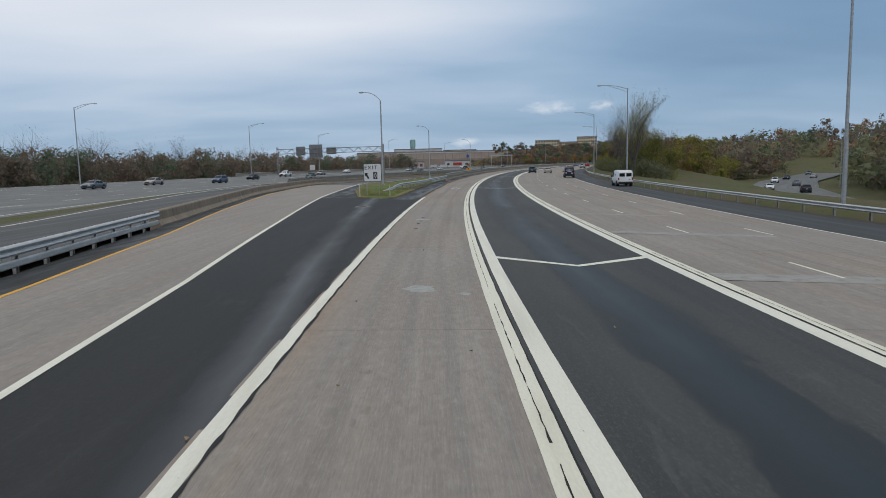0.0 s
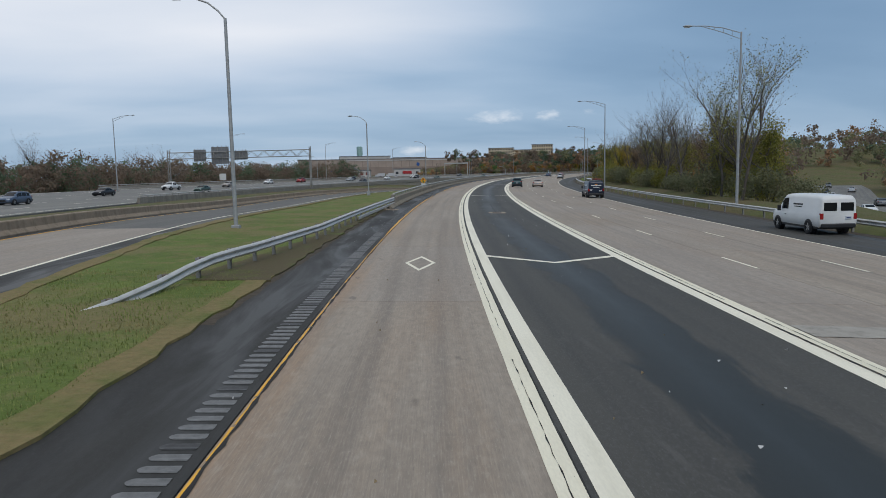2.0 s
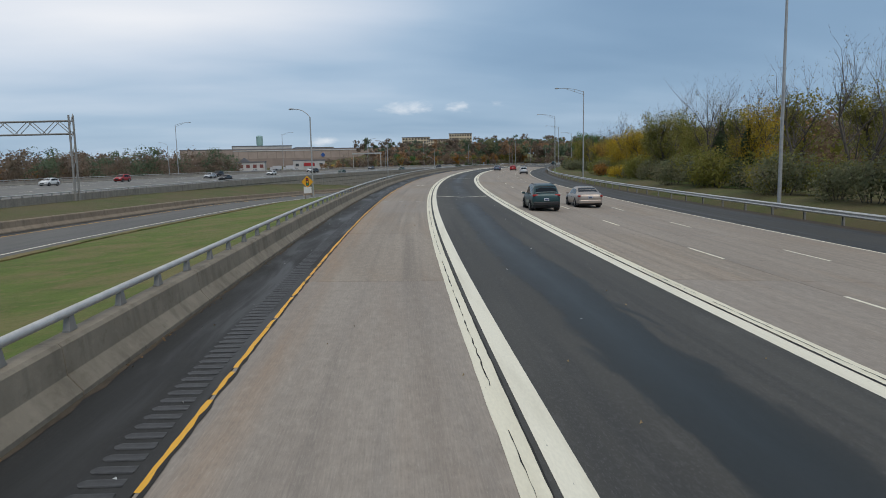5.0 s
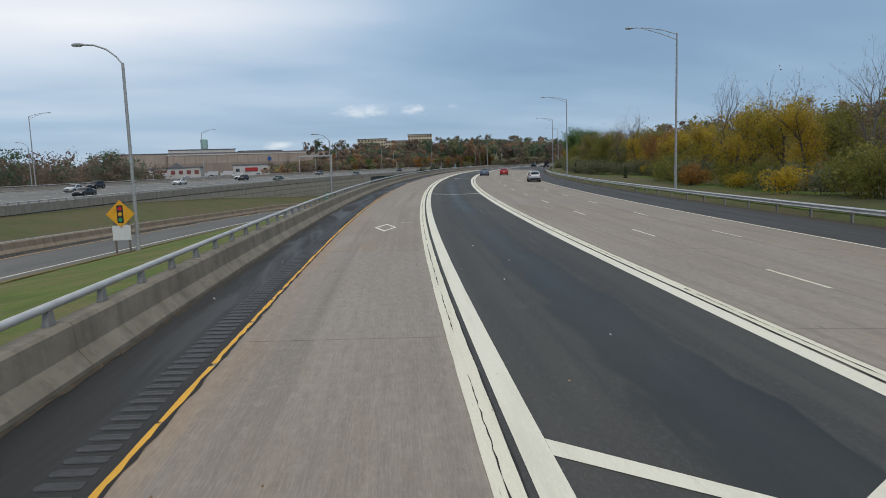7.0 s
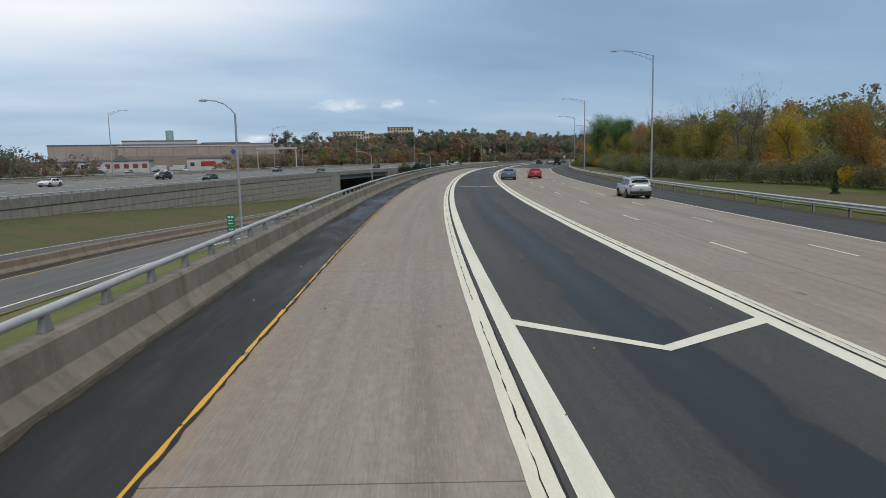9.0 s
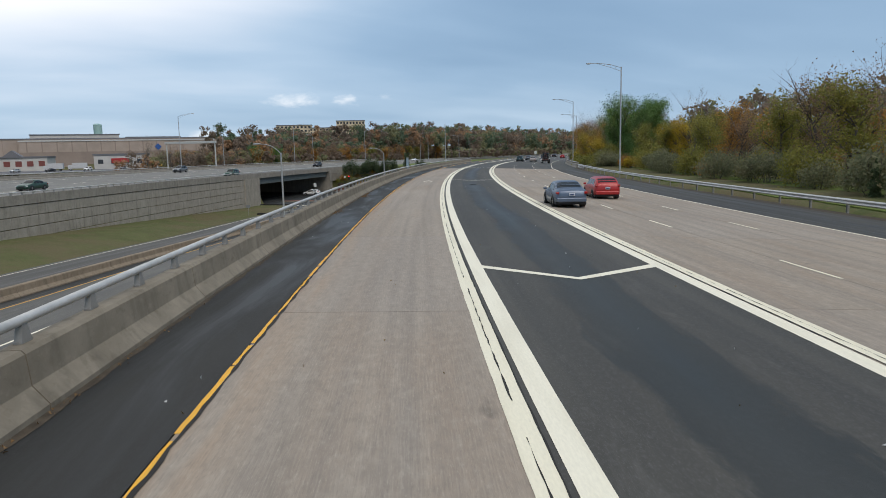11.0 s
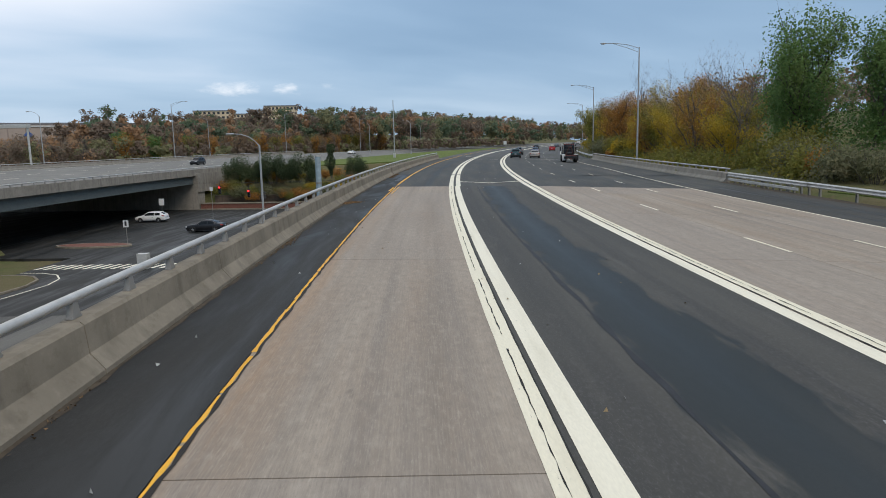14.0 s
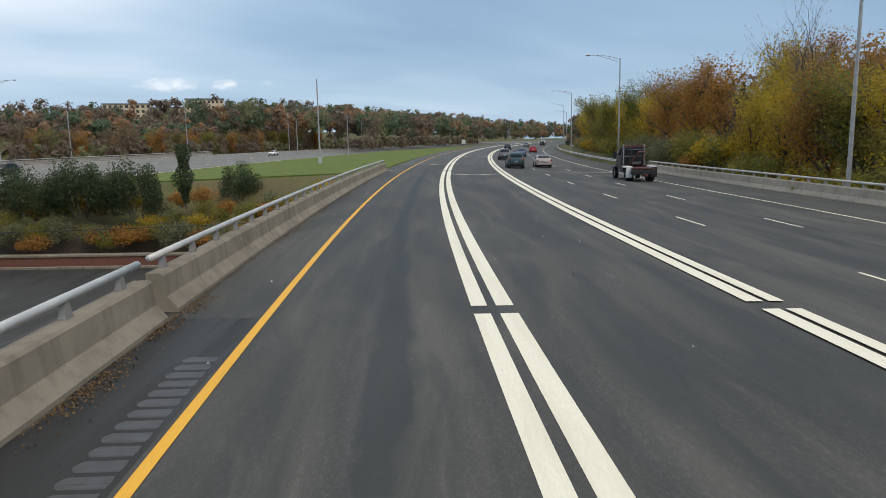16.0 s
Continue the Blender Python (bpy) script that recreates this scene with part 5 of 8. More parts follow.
small_sign(422, -37.4, -5.7, 0.75, 0.55, 1.6, "small white sign on the grass below the wall", SIGN_BACK)
o = small_sign(455.2, -35.6, -5.8, 0.6, 0.75, 2.6, "white sign with black arrow on the traffic island")
part("symbol", panel_xz([(-0.12, 2.0), (0.1, 2.0), (0.1, 2.5), (-0.12, 2.5)], -0.012, 0.004), SIGN_BLACK, o)
small_sign(480.6, -44.3, -5.9, 0.75, 1.0, 3.0, "white regulatory sign beside the abutment", None, 10)
small_sign(640, 26, 0.3, 0.9, 0.9, 2.2, "small white sign on the far verge", None)
small_sign(690, -12, 1.0, 1.3, 1.5, 3.2, "white square sign on the far median", None)
small_sign(258, -86, 0.8, 2.2, 2.0, 3.6, "white roadside board beside the opposite road", None)


def gantry():
    s0 = 227.0
    ob = thing("sign_gantry", road_pose(s0, -64.3, opp_z), "dark steel truss gantry with three sign backs", "gantry")
    half = 19.2
    for x in (-half, half):
        for dy in (-0.5, 0.5):
            part("leg", bar((x, dy, -1.0), (x, dy, 10.0), 0.14, 0.12, 10), GALV_DARK, ob)
        bm = bmesh.new()
        for k in range(5):
            z = 1.2 + k * 1.8
            tube(bm, (x, -0.5, z), (x, 0.5, z + 1.8), 0.05, seg=6)
        part("brace", bm, GALV_DARK, ob)
    z0, z1 = 7.7, 9.3
    for dy in (-0.5, 0.5):
        for z in (z0, z1):
            part("chord", bar((-half, dy, z), (half, dy, z), 0.09, seg=8), GALV_DARK, ob)
        n = 22
        for k in range(n):
            xa, xb = -half + 2 * half * k / n, -half + 2 * half * (k + 1) / n
            za, zb = (z0, z1) if k % 2 == 0 else (z1, z0)
            part("lacing", bar((xa, dy, za), (xb, dy, zb), 0.05, seg=6), GALV_DARK, ob)
    for xa, xb, za, zb in ((-12.6, -9.2, 7.0, 10.0), (-7.7, -2.9, 6.2, 10.6), (-1.4, 2.2, 7.2, 9.5)):
        pn = part("sign_back", panel_xz([(xa, za), (xb, za), (xb, zb), (xa, zb)], 0.75, 0.06), SIGN_BACK, ob)
        for k in range(4):
            x = xa + (xb - xa) * (k + 0.5) / 4
            part("stiffener", box(x - 0.06, x + 0.06, 0.62, 0.75, za + 0.1, zb + 0.25), GALV_DARK, pn)


gantry()

# second frame over the far lanes, a plain sign bridge
ob = thing("sign_bridge", road_pose(520, -104, opp_z), "pale overhead sign support beside distant store", "gantry")
for x in (-9, 9):
    part("leg", bar((x, 0, -3), (x, 0, 8.3), 0.25, 0.22, 10), GALV, ob)
part("beam", box(-9.4, 9.4, -0.5, 0.5, 7.7, 8.5, 0.05), GALV, ob)

# ---- junction below: crosswalk, island, signals, wall ----
for i in range(22):
    d0 = -36.6 + i * 0.86
    flat_poly("trim_crosswalk", [(441.2, d0 - 0.25), (441.2, d0 + 0.15), (443.4, d0 + 0.65), (443.4, d0 + 0.25)], WHITE, 0.012, low_z, "white crosswalk bar")
CURVE = [(424.5, -33.0), (428.0, -32.3), (431.5, -31.7), (434.6, -31.4), (437.0, -31.9), (438.8, -33.2), (439.6, -35.0), (439.8, -37.0)]
for (s0, d0), (s1, d1) in zip(CURVE, CURVE[1:]):
    a, b = Vector((s0, d0)), Vector((s1, d1))
    nrm = Vector(((b - a).y, -(b - a).x)).normalized() * 0.07
    flat_poly("trim_line", [tuple(a - nrm), tuple(a + nrm), tuple(b + nrm), tuple(b - nrm)], WHITE, 0.012, low_z, "white curved edge line at the junction")
# grass corner with a rounded kerb beside the junction
CORNER = [(425.2, -34.2), (428.0, -33.6), (431.0, -33.0), (434.0, -32.7), (436.2, -33.2), (437.6, -34.4), (438.2, -36.0), (438.3, -37.6)]
bm = bmesh.new()
vs = [bm.verts.new(at(s, d, 0.10, low_z)) for s, d in CORNER + [(425.2, -37.6)]]
f = bm.faces.new(vs)
bm.normal_update()
if f.normal.z < 0:
    bmesh.ops.reverse_faces(bm, faces=[f])
tagged(part("ground_corner", bm, GRASS_DRY), "grass corner inside the junction kerb", "grass", kind="structure")
bm = bmesh.new()
for (s0, d0), (s1, d1) in zip(CORNER, CORNER[1:]):
    a, b = Vector((s0, d0)), Vector((s1, d1))
    nrm = Vector(((b - a).y, -(b - a).x)).normalized() * 0.09
    pts = [bm.verts.new(at(q.x + k * nrm.x, q.y + k * nrm.y, up, low_z)) for q in (a, b) for k in (-1, 1) for up in (-0.05, 0.15)]
    bmesh.ops.convex_hull(bm, input=pts)
tagged(part("trim_kerb", bm, CAST), "pale rounded concrete kerb at the junction corner", "kerb", kind="structure")
BRICK = plain("red_brick_paving", (0.21, 0.085, 0.06), 0.9, 0, 0.2, 5)
ob = thing("traffic_island", road_pose(454.6, -39.0, low_z), "low brick-red traffic island with pale kerb", "island")
bm = bmesh.new()
pts = [(4.2 * math.cos(a), 1.5 * math.sin(a)) for a in [k * math.pi / 10 for k in range(20)]]
f = bm.faces.new([bm.verts.new((x, y, -0.05)) for x, y in pts])
r = bmesh.ops.extrude_face_region(bm, geom=[f])
for v in r["geom"]:
    if isinstance(v, bmesh.types.BMVert):
        v.co.z = 0.17
bmesh.ops.recalc_face_normals(bm, faces=bm.faces)
part("kerb", bm, CAST, ob)
bm = bmesh.new()
bm.faces.new([bm.verts.new((x * 0.92, y * 0.85, 0.18)) for x, y in pts])
part("brick_top", bm, BRICK, ob)
ob = tagged(new("wall_terrace"), "low red-brown brick retaining wall below shrubs", "wall", kind="structure")
part("face", sd_box(bmesh.new(), 494.2, 494.9, -44.8, -7, -6.3, -5.0, 3), BRICK, ob)
part("coping", sd_box(bmesh.new(), 494.1, 495.1, -44.8, -7, -5.0, -4.85, 3), CAST, ob)
part("kerb", sd_box(bmesh.new(), 493.2, 493.6, -44.8, -7, -6.3, -5.72, 3), CAST, ob)
part("face", sd_box(bmesh.new(), 498.0, 498.6, -44.0, -7, -5.4, -3.9, 3), mat_cast("stone_bank", (0.16, 0.12, 0.095), (0.11, 0.085, 0.065)), ob)


def traffic_signal(s, d, z, lit, turn):
    x, y = xy(s, d)
    ob = thing("traffic_signal", pose(x, y, z, 0, 0, -math.degrees(float(heading(s))) + turn), "black hanging traffic signal showing red" if lit else "black hanging traffic signal seen from behind", "traffic light", "signals over the junction")
    part("housing", box(-0.18, 0.18, -0.12, 0.12, -0.55, 0.55, 0.03), BLACK, ob)
    part("hanger", bar((0, 0, 0.55), (0, 0, 1.25), 0.03), BLACK, ob)
    for k, (zz, c) in enumerate(((0.35, "r"), (0.0, "y"), (-0.35, "g"))):
        if c == "r" and lit:
            lm = bpy.data.materials.new("lit_red")
            lm.use_nodes = True
            b = lm.node_tree.nodes["Principled BSDF"]
            b.inputs["Base Color"].default_value = (0.5, 0.01, 0.01, 1)
            b.inputs["Emission Color"].default_value, b.inputs["Emission Strength"].default_value = (1, 0.03, 0.03, 1), 3.0
        else:
            lm = BLACK
        part("lens", bar((0, -0.12, zz), (0, -0.135, zz), 0.13, seg=14), lm, ob)
        bm = bmesh.new()
        bmesh.ops.create_cone(bm, cap_ends=False, segments=14, radius1=0.15, radius2=0.15, depth=0.2)
        bmesh.ops.rotate(bm, matrix=Matrix.Rotation(radians(90), 3, "X"), verts=bm.verts)
        bmesh.ops.translate(bm, vec=(0, -0.22, zz), verts=bm.verts)
        bmesh.ops.delete(bm, geom=[v for v in bm.verts if v.co.z < zz - 0.08], context="VERTS")
        part("visor", bm, BLACK, ob)
    return ob


for s, d, z, lit, turn in ((476, -33.4, -1.45, True, 0), (476, -29.3, -2.0, True, 0), (474, -26.6, -2.2, False, 120)):
    traffic_signal(s, d, z, lit, turn)
small_sign(475.5, -34.4, -5.9, 0.45, 0.55, 4.9, "small white signal plate hanging by the lights")
a, b = at(476, -44.5, 0, lambda s, d: -0.3), at(478, -12.0, 0, lambda s, d: -0.4)
ob = tagged(new("span_wire"), "thin black span wire carrying the signals", "cable")
bm = bmesh.new()
rings = []
side = (b - a).cross(Vector((0, 0, 1))).normalized() * 0.02
for k in range(17):
    t = k / 16
    q = a.lerp(b, t) - Vector((0, 0, 0.9 * 4 * t * (1 - t) * 0.25))
    rings.append([bm.verts.new(q + side * math.cos(u) + Vector((0, 0, 0.02 * math.sin(u)))) for u in (0.5, 1.76, 3.01, 4.27, 5.53)])
for r0, r1 in zip(rings, rings[1:]):
    for k in range(5):
        bm.faces.new((r0[k], r0[(k + 1) % 5], r1[(k + 1) % 5], r1[k]))
bmesh.ops.recalc_face_normals(bm, faces=bm.faces)
part("wire", bm, BLACK, ob)
ob = thing("signal_pole", road_pose(449.0, -12.9, low_z), "stout pale blue-grey steel signal pole", "pole")
part("pole", bar((0, 0, -0.2), (0, 0, 9.2), 0.30, 0.26, 16), mat_galv("pale_blue_steel", (0.33, 0.42, 0.46), 0.55, 0.2), ob)
part("band", bar((0, 0, 6.6), (0, 0, 6.75), 0.30, seg=16), GALV_DARK, ob)
part("cap", bar((0, 0, 9.2), (0, 0, 9.32), 0.32, seg=16), GALV, ob)
ob = thing("utility_cabinet", road_pose(441.0, -26.8, low_z), "pale grey metal utility cabinet at the junction", "cabinet")
part("body", box(-0.45, 0.45, -0.35, 0.35, 0, 1.35, 0.03), GALV, ob)
part("door", box(-0.4, 0.4, -0.37, -0.35, 0.1, 1.25, 0.01), GALV, ob)


# ---- vehicles ----
def car_paint(name, col, metal=0.25):
    k = Nodes(name, 0.38, metal, 0.35)
    k.b.inputs["Coat Weight"].default_value = 0.25
    k.b.inputs["Coat Roughness"].default_value = 0.1
    f = k.noise(2.0, (1, 1, 2.5), 4)
    c = k.mix(k.remap(f, 0.4, 0.75, 0, 0.25), col, tuple(x * 0.7 + 0.02 for x in col))
    return k.colour(c).m


GLASS = Nodes("tinted_glass", 0.04, 0, 0.22).colour((0.012, 0.014, 0.016)).m
TAIL = plain("tail_lens", (0.30, 0.012, 0.012), 0.2, 0, 0.05)
HEAD_LENS = plain("headlamp_lens", (0.62, 0.63, 0.64), 0.12, 0.1, 0.05)
RIM = mat_galv("wheel_alloy", (0.50, 0.50, 0.50), 0.35, 0.7)
PLATE = plain("plate_white", (0.55, 0.57, 0.60), 0.5, 0, 0.05)
PLATE_BAR = plain("plate_bar", (0.05, 0.07, 0.16), 0.5, 0, 0.05)
CHROME = mat_galv("chrome", (0.6, 0.6, 0.6), 0.2, 0.9)


def make_wheel():
    """Tyre with a rim and spokes; the outside looks to +x."""
    t = bmesh.new()
    n = 22
    prof = [(-0.11, 0.62), (-0.11, 0.90), (-0.08, 0.985), (0.08, 0.985), (0.11, 0.90), (0.11, 0.64), (0.06, 0.60)]
    rings = [[t.verts.new((x, r * math.cos(a), r * math.sin(a))) for x, r in prof] for a in [2 * math.pi * k / n for k in range(n)]]
    for k in range(n):
        for j in range(len(prof) - 1):
            t.faces.new((rings[k][j], rings[k][j + 1], rings[(k + 1) % n][j + 1], rings[(k + 1) % n][j]))
    bmesh.ops.recalc_face_normals(t, faces=t.faces)
    tm = bpy.data.meshes.new("tyre")
    t.to_mesh(tm); t.free()
    tm.materials.append(RUBBER)
    r = bmesh.new()
    tube(r, (-0.09, 0, 0), (0.045, 0, 0), 0.62, seg=14)
    for k in range(5):
        a = 2 * math.pi * k / 5
        g = block(bmesh.new(), 0.04, 0.085, -0.085, 0.085, 0.08, 0.60)
        bmesh.ops.rotate(g, matrix=Matrix.Rotation(a, 3, "X"), verts=g.verts)
        me = bpy.data.meshes.new("tmp")
        g.to_mesh(me); g.free()
        r.from_mesh(me)
        bpy.data.meshes.remove(me)
    tube(r, (0.03, 0, 0), (0.10, 0, 0), 0.13, seg=12)
    rm = bpy.data.meshes.new("rim")
    r.to_mesh(rm); r.free()
    rm.materials.append(RIM)
    return tm, rm


TYRE_MESH, RIM_MESH = make_wheel()


def wheel(parent, x, y, r, side):
    ob = new("wheel", TYRE_MESH)
    ob.parent = parent
    ob.matrix_local = pose(x, y, r, 0, 0, 0 if side > 0 else 180) @ Matrix.Diagonal((r / 0.34 * 0.95, r, r, 1))
    rim = new("rim", RIM_MESH)
    rim.parent = ob
    return ob


def quad_plate(c, u0, u1, v0, v1, off=0.008):
    """A thin plate on the bilinear quad c (c00, c10, c11, c01), raised by off."""
    c = [Vector(q) for q in c]
    nrm = (c[1] - c[0]).cross(c[3] - c[0]).normalized()

    def q(u, v):
        return c[0].lerp(c[1], u).lerp(c[3].lerp(c[2], u), v)
    bm = bmesh.new()
    a = [q(u0, v0), q(u1, v0), q(u1, v1), q(u0, v1)]
    top = [bm.verts.new(p + nrm * off) for p in a]
    bot = [bm.verts.new(p - nrm * 0.02) for p in a]
    bm.faces.new(top)
    for i in range(4):
        bm.faces.new((top[i], bot[i], bot[(i + 1) % 4], top[(i + 1) % 4]))
    bmesh.ops.recalc_face_normals(bm, faces=bm.faces)
    return bm


SHAPES = {
    # length, width, height, wheel radius, wheelbase, tail lamp height; stations (y, sill, belt, top, width share, top width share); spans of glass along y
    "sedan": dict(L=4.75, W=1.82, H=1.45, R=0.33, B=2.75, tail=0.84, rear=(-0.66, -0.42), front=(0.10, 0.40), side=((-0.52, -0.20), (-0.16, 0.27)),
                  st=((-1, .45, .66, .88, .78, .92), (-.96, .32, .82, .99, .92, .90), (-.85, .28, .90, 1.02, .97, .90), (-.70, .25, .92, 1.04, 1, .86), (-.56, .24, .92, 1.22, 1, .80), (-.38, .23, .92, 1.40, 1, .74), (-.15, .22, .91, 1.45, 1, .74),
                      (.08, .22, .90, 1.42, 1, .74), (.25, .22, .89, 1.24, 1, .77), (.42, .22, .88, .98, 1, .84), (.55, .22, .86, .93, .99, .90), (.85, .26, .72, .82, .95, .90), (.96, .30, .62, .72, .88, .88), (1, .40, .55, .62, .74, .88))),
    "suv": dict(L=4.65, W=1.84, H=1.70, R=0.37, B=2.70, tail=1.02, rear=(-0.95, -0.755), front=(0.07, 0.46), side=((-0.75, -0.52), (-0.48, -0.12), (-0.08, 0.31)),
                st=((-1, .50, .74, .98, .82, .92), (-.97, .38, .92, 1.12, .93, .88), (-.93, .34, 1.02, 1.16, .96, .86), (-.84, .31, 1.04, 1.42, .985, .80), (-.74, .28, 1.04, 1.61, 1, .77), (-.55, .26, 1.03, 1.68, 1, .77), (-.20, .25, 1.01, 1.70, 1, .78),
                    (.05, .25, 1.0, 1.68, 1, .78), (.20, .25, .99, 1.58, 1, .78), (.36, .25, .98, 1.30, 1, .80), (.50, .25, .97, 1.06, .99, .86), (.62, .26, .93, 1.01, .985, .90), (.85, .28, .82, .93, .95, .90), (.95, .32, .70, .82, .89, .88), (1, .42, .60, .70, .76, .88))),
    "hatch": dict(L=4.3, W=1.78, H=1.5, R=0.32, B=2.6, tail=0.92, rear=(-0.92, -0.75), front=(0.10, 0.44), side=((-0.70, -0.36), (-0.32, 0.30)),
                  st=((-1, .45, .70, .95, .80, .90), (-.96, .32, .88, 1.06, .93, .86), (-.86, .28, .95, 1.24, .98, .80), (-.72, .25, .95, 1.43, 1, .76), (-.40, .23, .94, 1.50, 1, .75), (0, .22, .93, 1.49, 1, .75), (.16, .22, .92, 1.40, 1, .76),
                      (.34, .22, .91, 1.14, 1, .80), (.48, .22, .90, .98, .99, .86), (.60, .24, .86, .93, .98, .90), (.87, .27, .72, .82, .94, .90), (.96, .30, .62, .72, .88, .88), (1, .40, .55, .62, .74, .88))),
    "van": dict(L=5.6, W=2.0, H=2.10, R=0.37, B=3.5, tail=1.0, rear=None, front=(0.44, 0.66), side=((0.25, 0.52),),
                st=((-1, .50, 1.10, 1.82, .955, .90), (-.985, .42, 1.15, 1.99, .985, .88), (-.93, .38, 1.17, 2.07, 1, .87), (-.40, .36, 1.17, 2.10, 1, .88), (.30, .36, 1.16, 2.09, 1, .88), (.42, .36, 1.16, 2.04, 1, .87), (.52, .36, 1.15, 1.80, 1, .85),
                    (.64, .36, 1.13, 1.36, 1, .86), (.72, .36, 1.08, 1.20, .99, .88), (.88, .38, .98, 1.10, .95, .90), (.96, .42, .85, 1.0, .90, .90), (1, .50, .70, .88, .84, .90))),
    "pickup": dict(L=5.7, W=1.98, H=1.88, R=0.40, B=3.6, tail=0.95, rear=(-0.275, -0.235), front=(0.14, 0.39), side=((-0.19, 0.0), (0.03, 0.28)),
                   st=((-1, .58, .95, 1.12, .95, .96), (-.98, .48, 1.0, 1.16, .99, .97), (-.50, .44, 1.02, 1.16, 1, .97), (-.30, .43, 1.02, 1.16, 1, .95), (-.27, .43, 1.05, 1.50, 1, .84), (-.23, .43, 1.06, 1.80, 1, .78), (-.15, .42, 1.06, 1.88, 1, .78),
                       (.12, .42, 1.05, 1.86, 1, .78), (.26, .42, 1.05, 1.55, 1, .80), (.40, .42, 1.04, 1.20, 1, .86), (.52, .42, 1.0, 1.13, 1, .90), (.90, .45, .85, 1.02, .97, .90), (.98, .48, .75, .93, .92, .90), (1, .55, .70, .82, .84, .90))),
}


class Shell:
    """The skin of a car: half sections along its length, from the sill over the shoulder to the middle of the roof."""

    def __init__(self, p):
        st = np.array(p["st"], float)
        self.ys = np.unique(np.concatenate([st[:, 0], np.linspace(-1, 1, 33)]))
        self.v = np.stack([np.interp(self.ys, st[:, 0], st[:, k]) for k in range(1, 6)], 1)
        soft = self.v.copy()
        soft[1:-1] = (self.v[:-2] + 2 * self.v[1:-1] + self.v[2:]) / 4
        self.v = soft
        self.half, self.long = p["W"] / 2, p["L"] / 2

    def section(self, y):
        lo, zb, zt, w, k = [float(np.interp(y, self.ys, self.v[:, q])) for q in range(5)]
        w *= self.half
        rise = zt - zb
        return [Vector((x, y * self.long, z)) for x, z in ((w * 0.86, lo), (w * 0.975, lo + 0.08), (w, (lo + zb) / 2), (w * 0.985, zb - 0.09), (w * 0.945, zb), (w * (k + 0.03), zb + rise * 0.80),
                                                          (w * (k - 0.03), zb + rise * 0.93), (w * (k - 0.12), zt), (w * 0.4, zt + 0.02))]

    def mesh(self):
        bm = bmesh.new()
        rows = []
        for y in self.ys:
            q = self.section(y)
            rows.append([bm.verts.new(a) for a in q] + [bm.verts.new((-a.x, a.y, a.z)) for a in q[::-1]])
        k = len(rows[0])
        for r0, r1 in zip(rows, rows[1:]):
            for j in range(k):
                bm.faces.new((r0[j], r0[(j + 1) % k], r1[(j + 1) % k], r1[j]))
        bm.faces.new(rows[0]); bm.faces.new(rows[-1][::-1])
        bmesh.ops.recalc_face_normals(bm, faces=bm.faces)
        return bm

    def patch(self, points):
        """A thin pane from a grid of points, 7 mm proud of the skin."""
        bm = bmesh.new()
        grid = [[bm.verts.new(q) for q in row] for row in points]
        for r0, r1 in zip(grid, grid[1:]):
            for j in range(len(r0) - 1):
                bm.faces.new((r0[j], r0[j + 1], r1[j + 1], r1[j]))
        bm.normal_update()
        core = Vector((0, 0, 0.9))
        if sum((f.calc_center_median() - core).dot(f.normal) for f in bm.faces) < 0:
            bmesh.ops.reverse_faces(bm, faces=bm.faces)
        bm.normal_update()
        for v, n in [(v, v.normal.copy()) for v in bm.verts]:
            v.co += n * 0.007
        sunk = [(v, v.co - v.normal * 0.03) for v in bm.verts]
        rim = [e for e in bm.edges if len(e.link_faces) == 1]
        low = {v: bm.verts.new(c) for v, c in sunk if any(e in rim for e in v.link_edges)}
        for e in rim:
            a, b = e.verts
            bm.faces.new((a, b, low[b], low[a]))
        bmesh.ops.recalc_face_normals(bm, faces=bm.faces)
        return bm

    def side_pane(self, y0, y1, sx):
        rows = []
        for y in np.linspace(y0, y1, 6):
            q = self.section(y)
            a, b = q[4], q[5]
            rows.append([Vector((sx * c.x, c.y, c.z)) for c in (a.lerp(b, 0.10), a.lerp(b, 0.5), a.lerp(b, 0.95))])
        return self.patch(rows)

    def end_pane(self, y0, y1):
        rows = []
        for y in np.linspace(y0, y1, 5):
            q = self.section(y)
            a, b = q[7].lerp(q[6], 0.3), q[8]
            rows.append([a, b, Vector((-b.x, b.y, b.z)), Vector((-a.x, a.y, a.z))])
        return self.patch(rows)


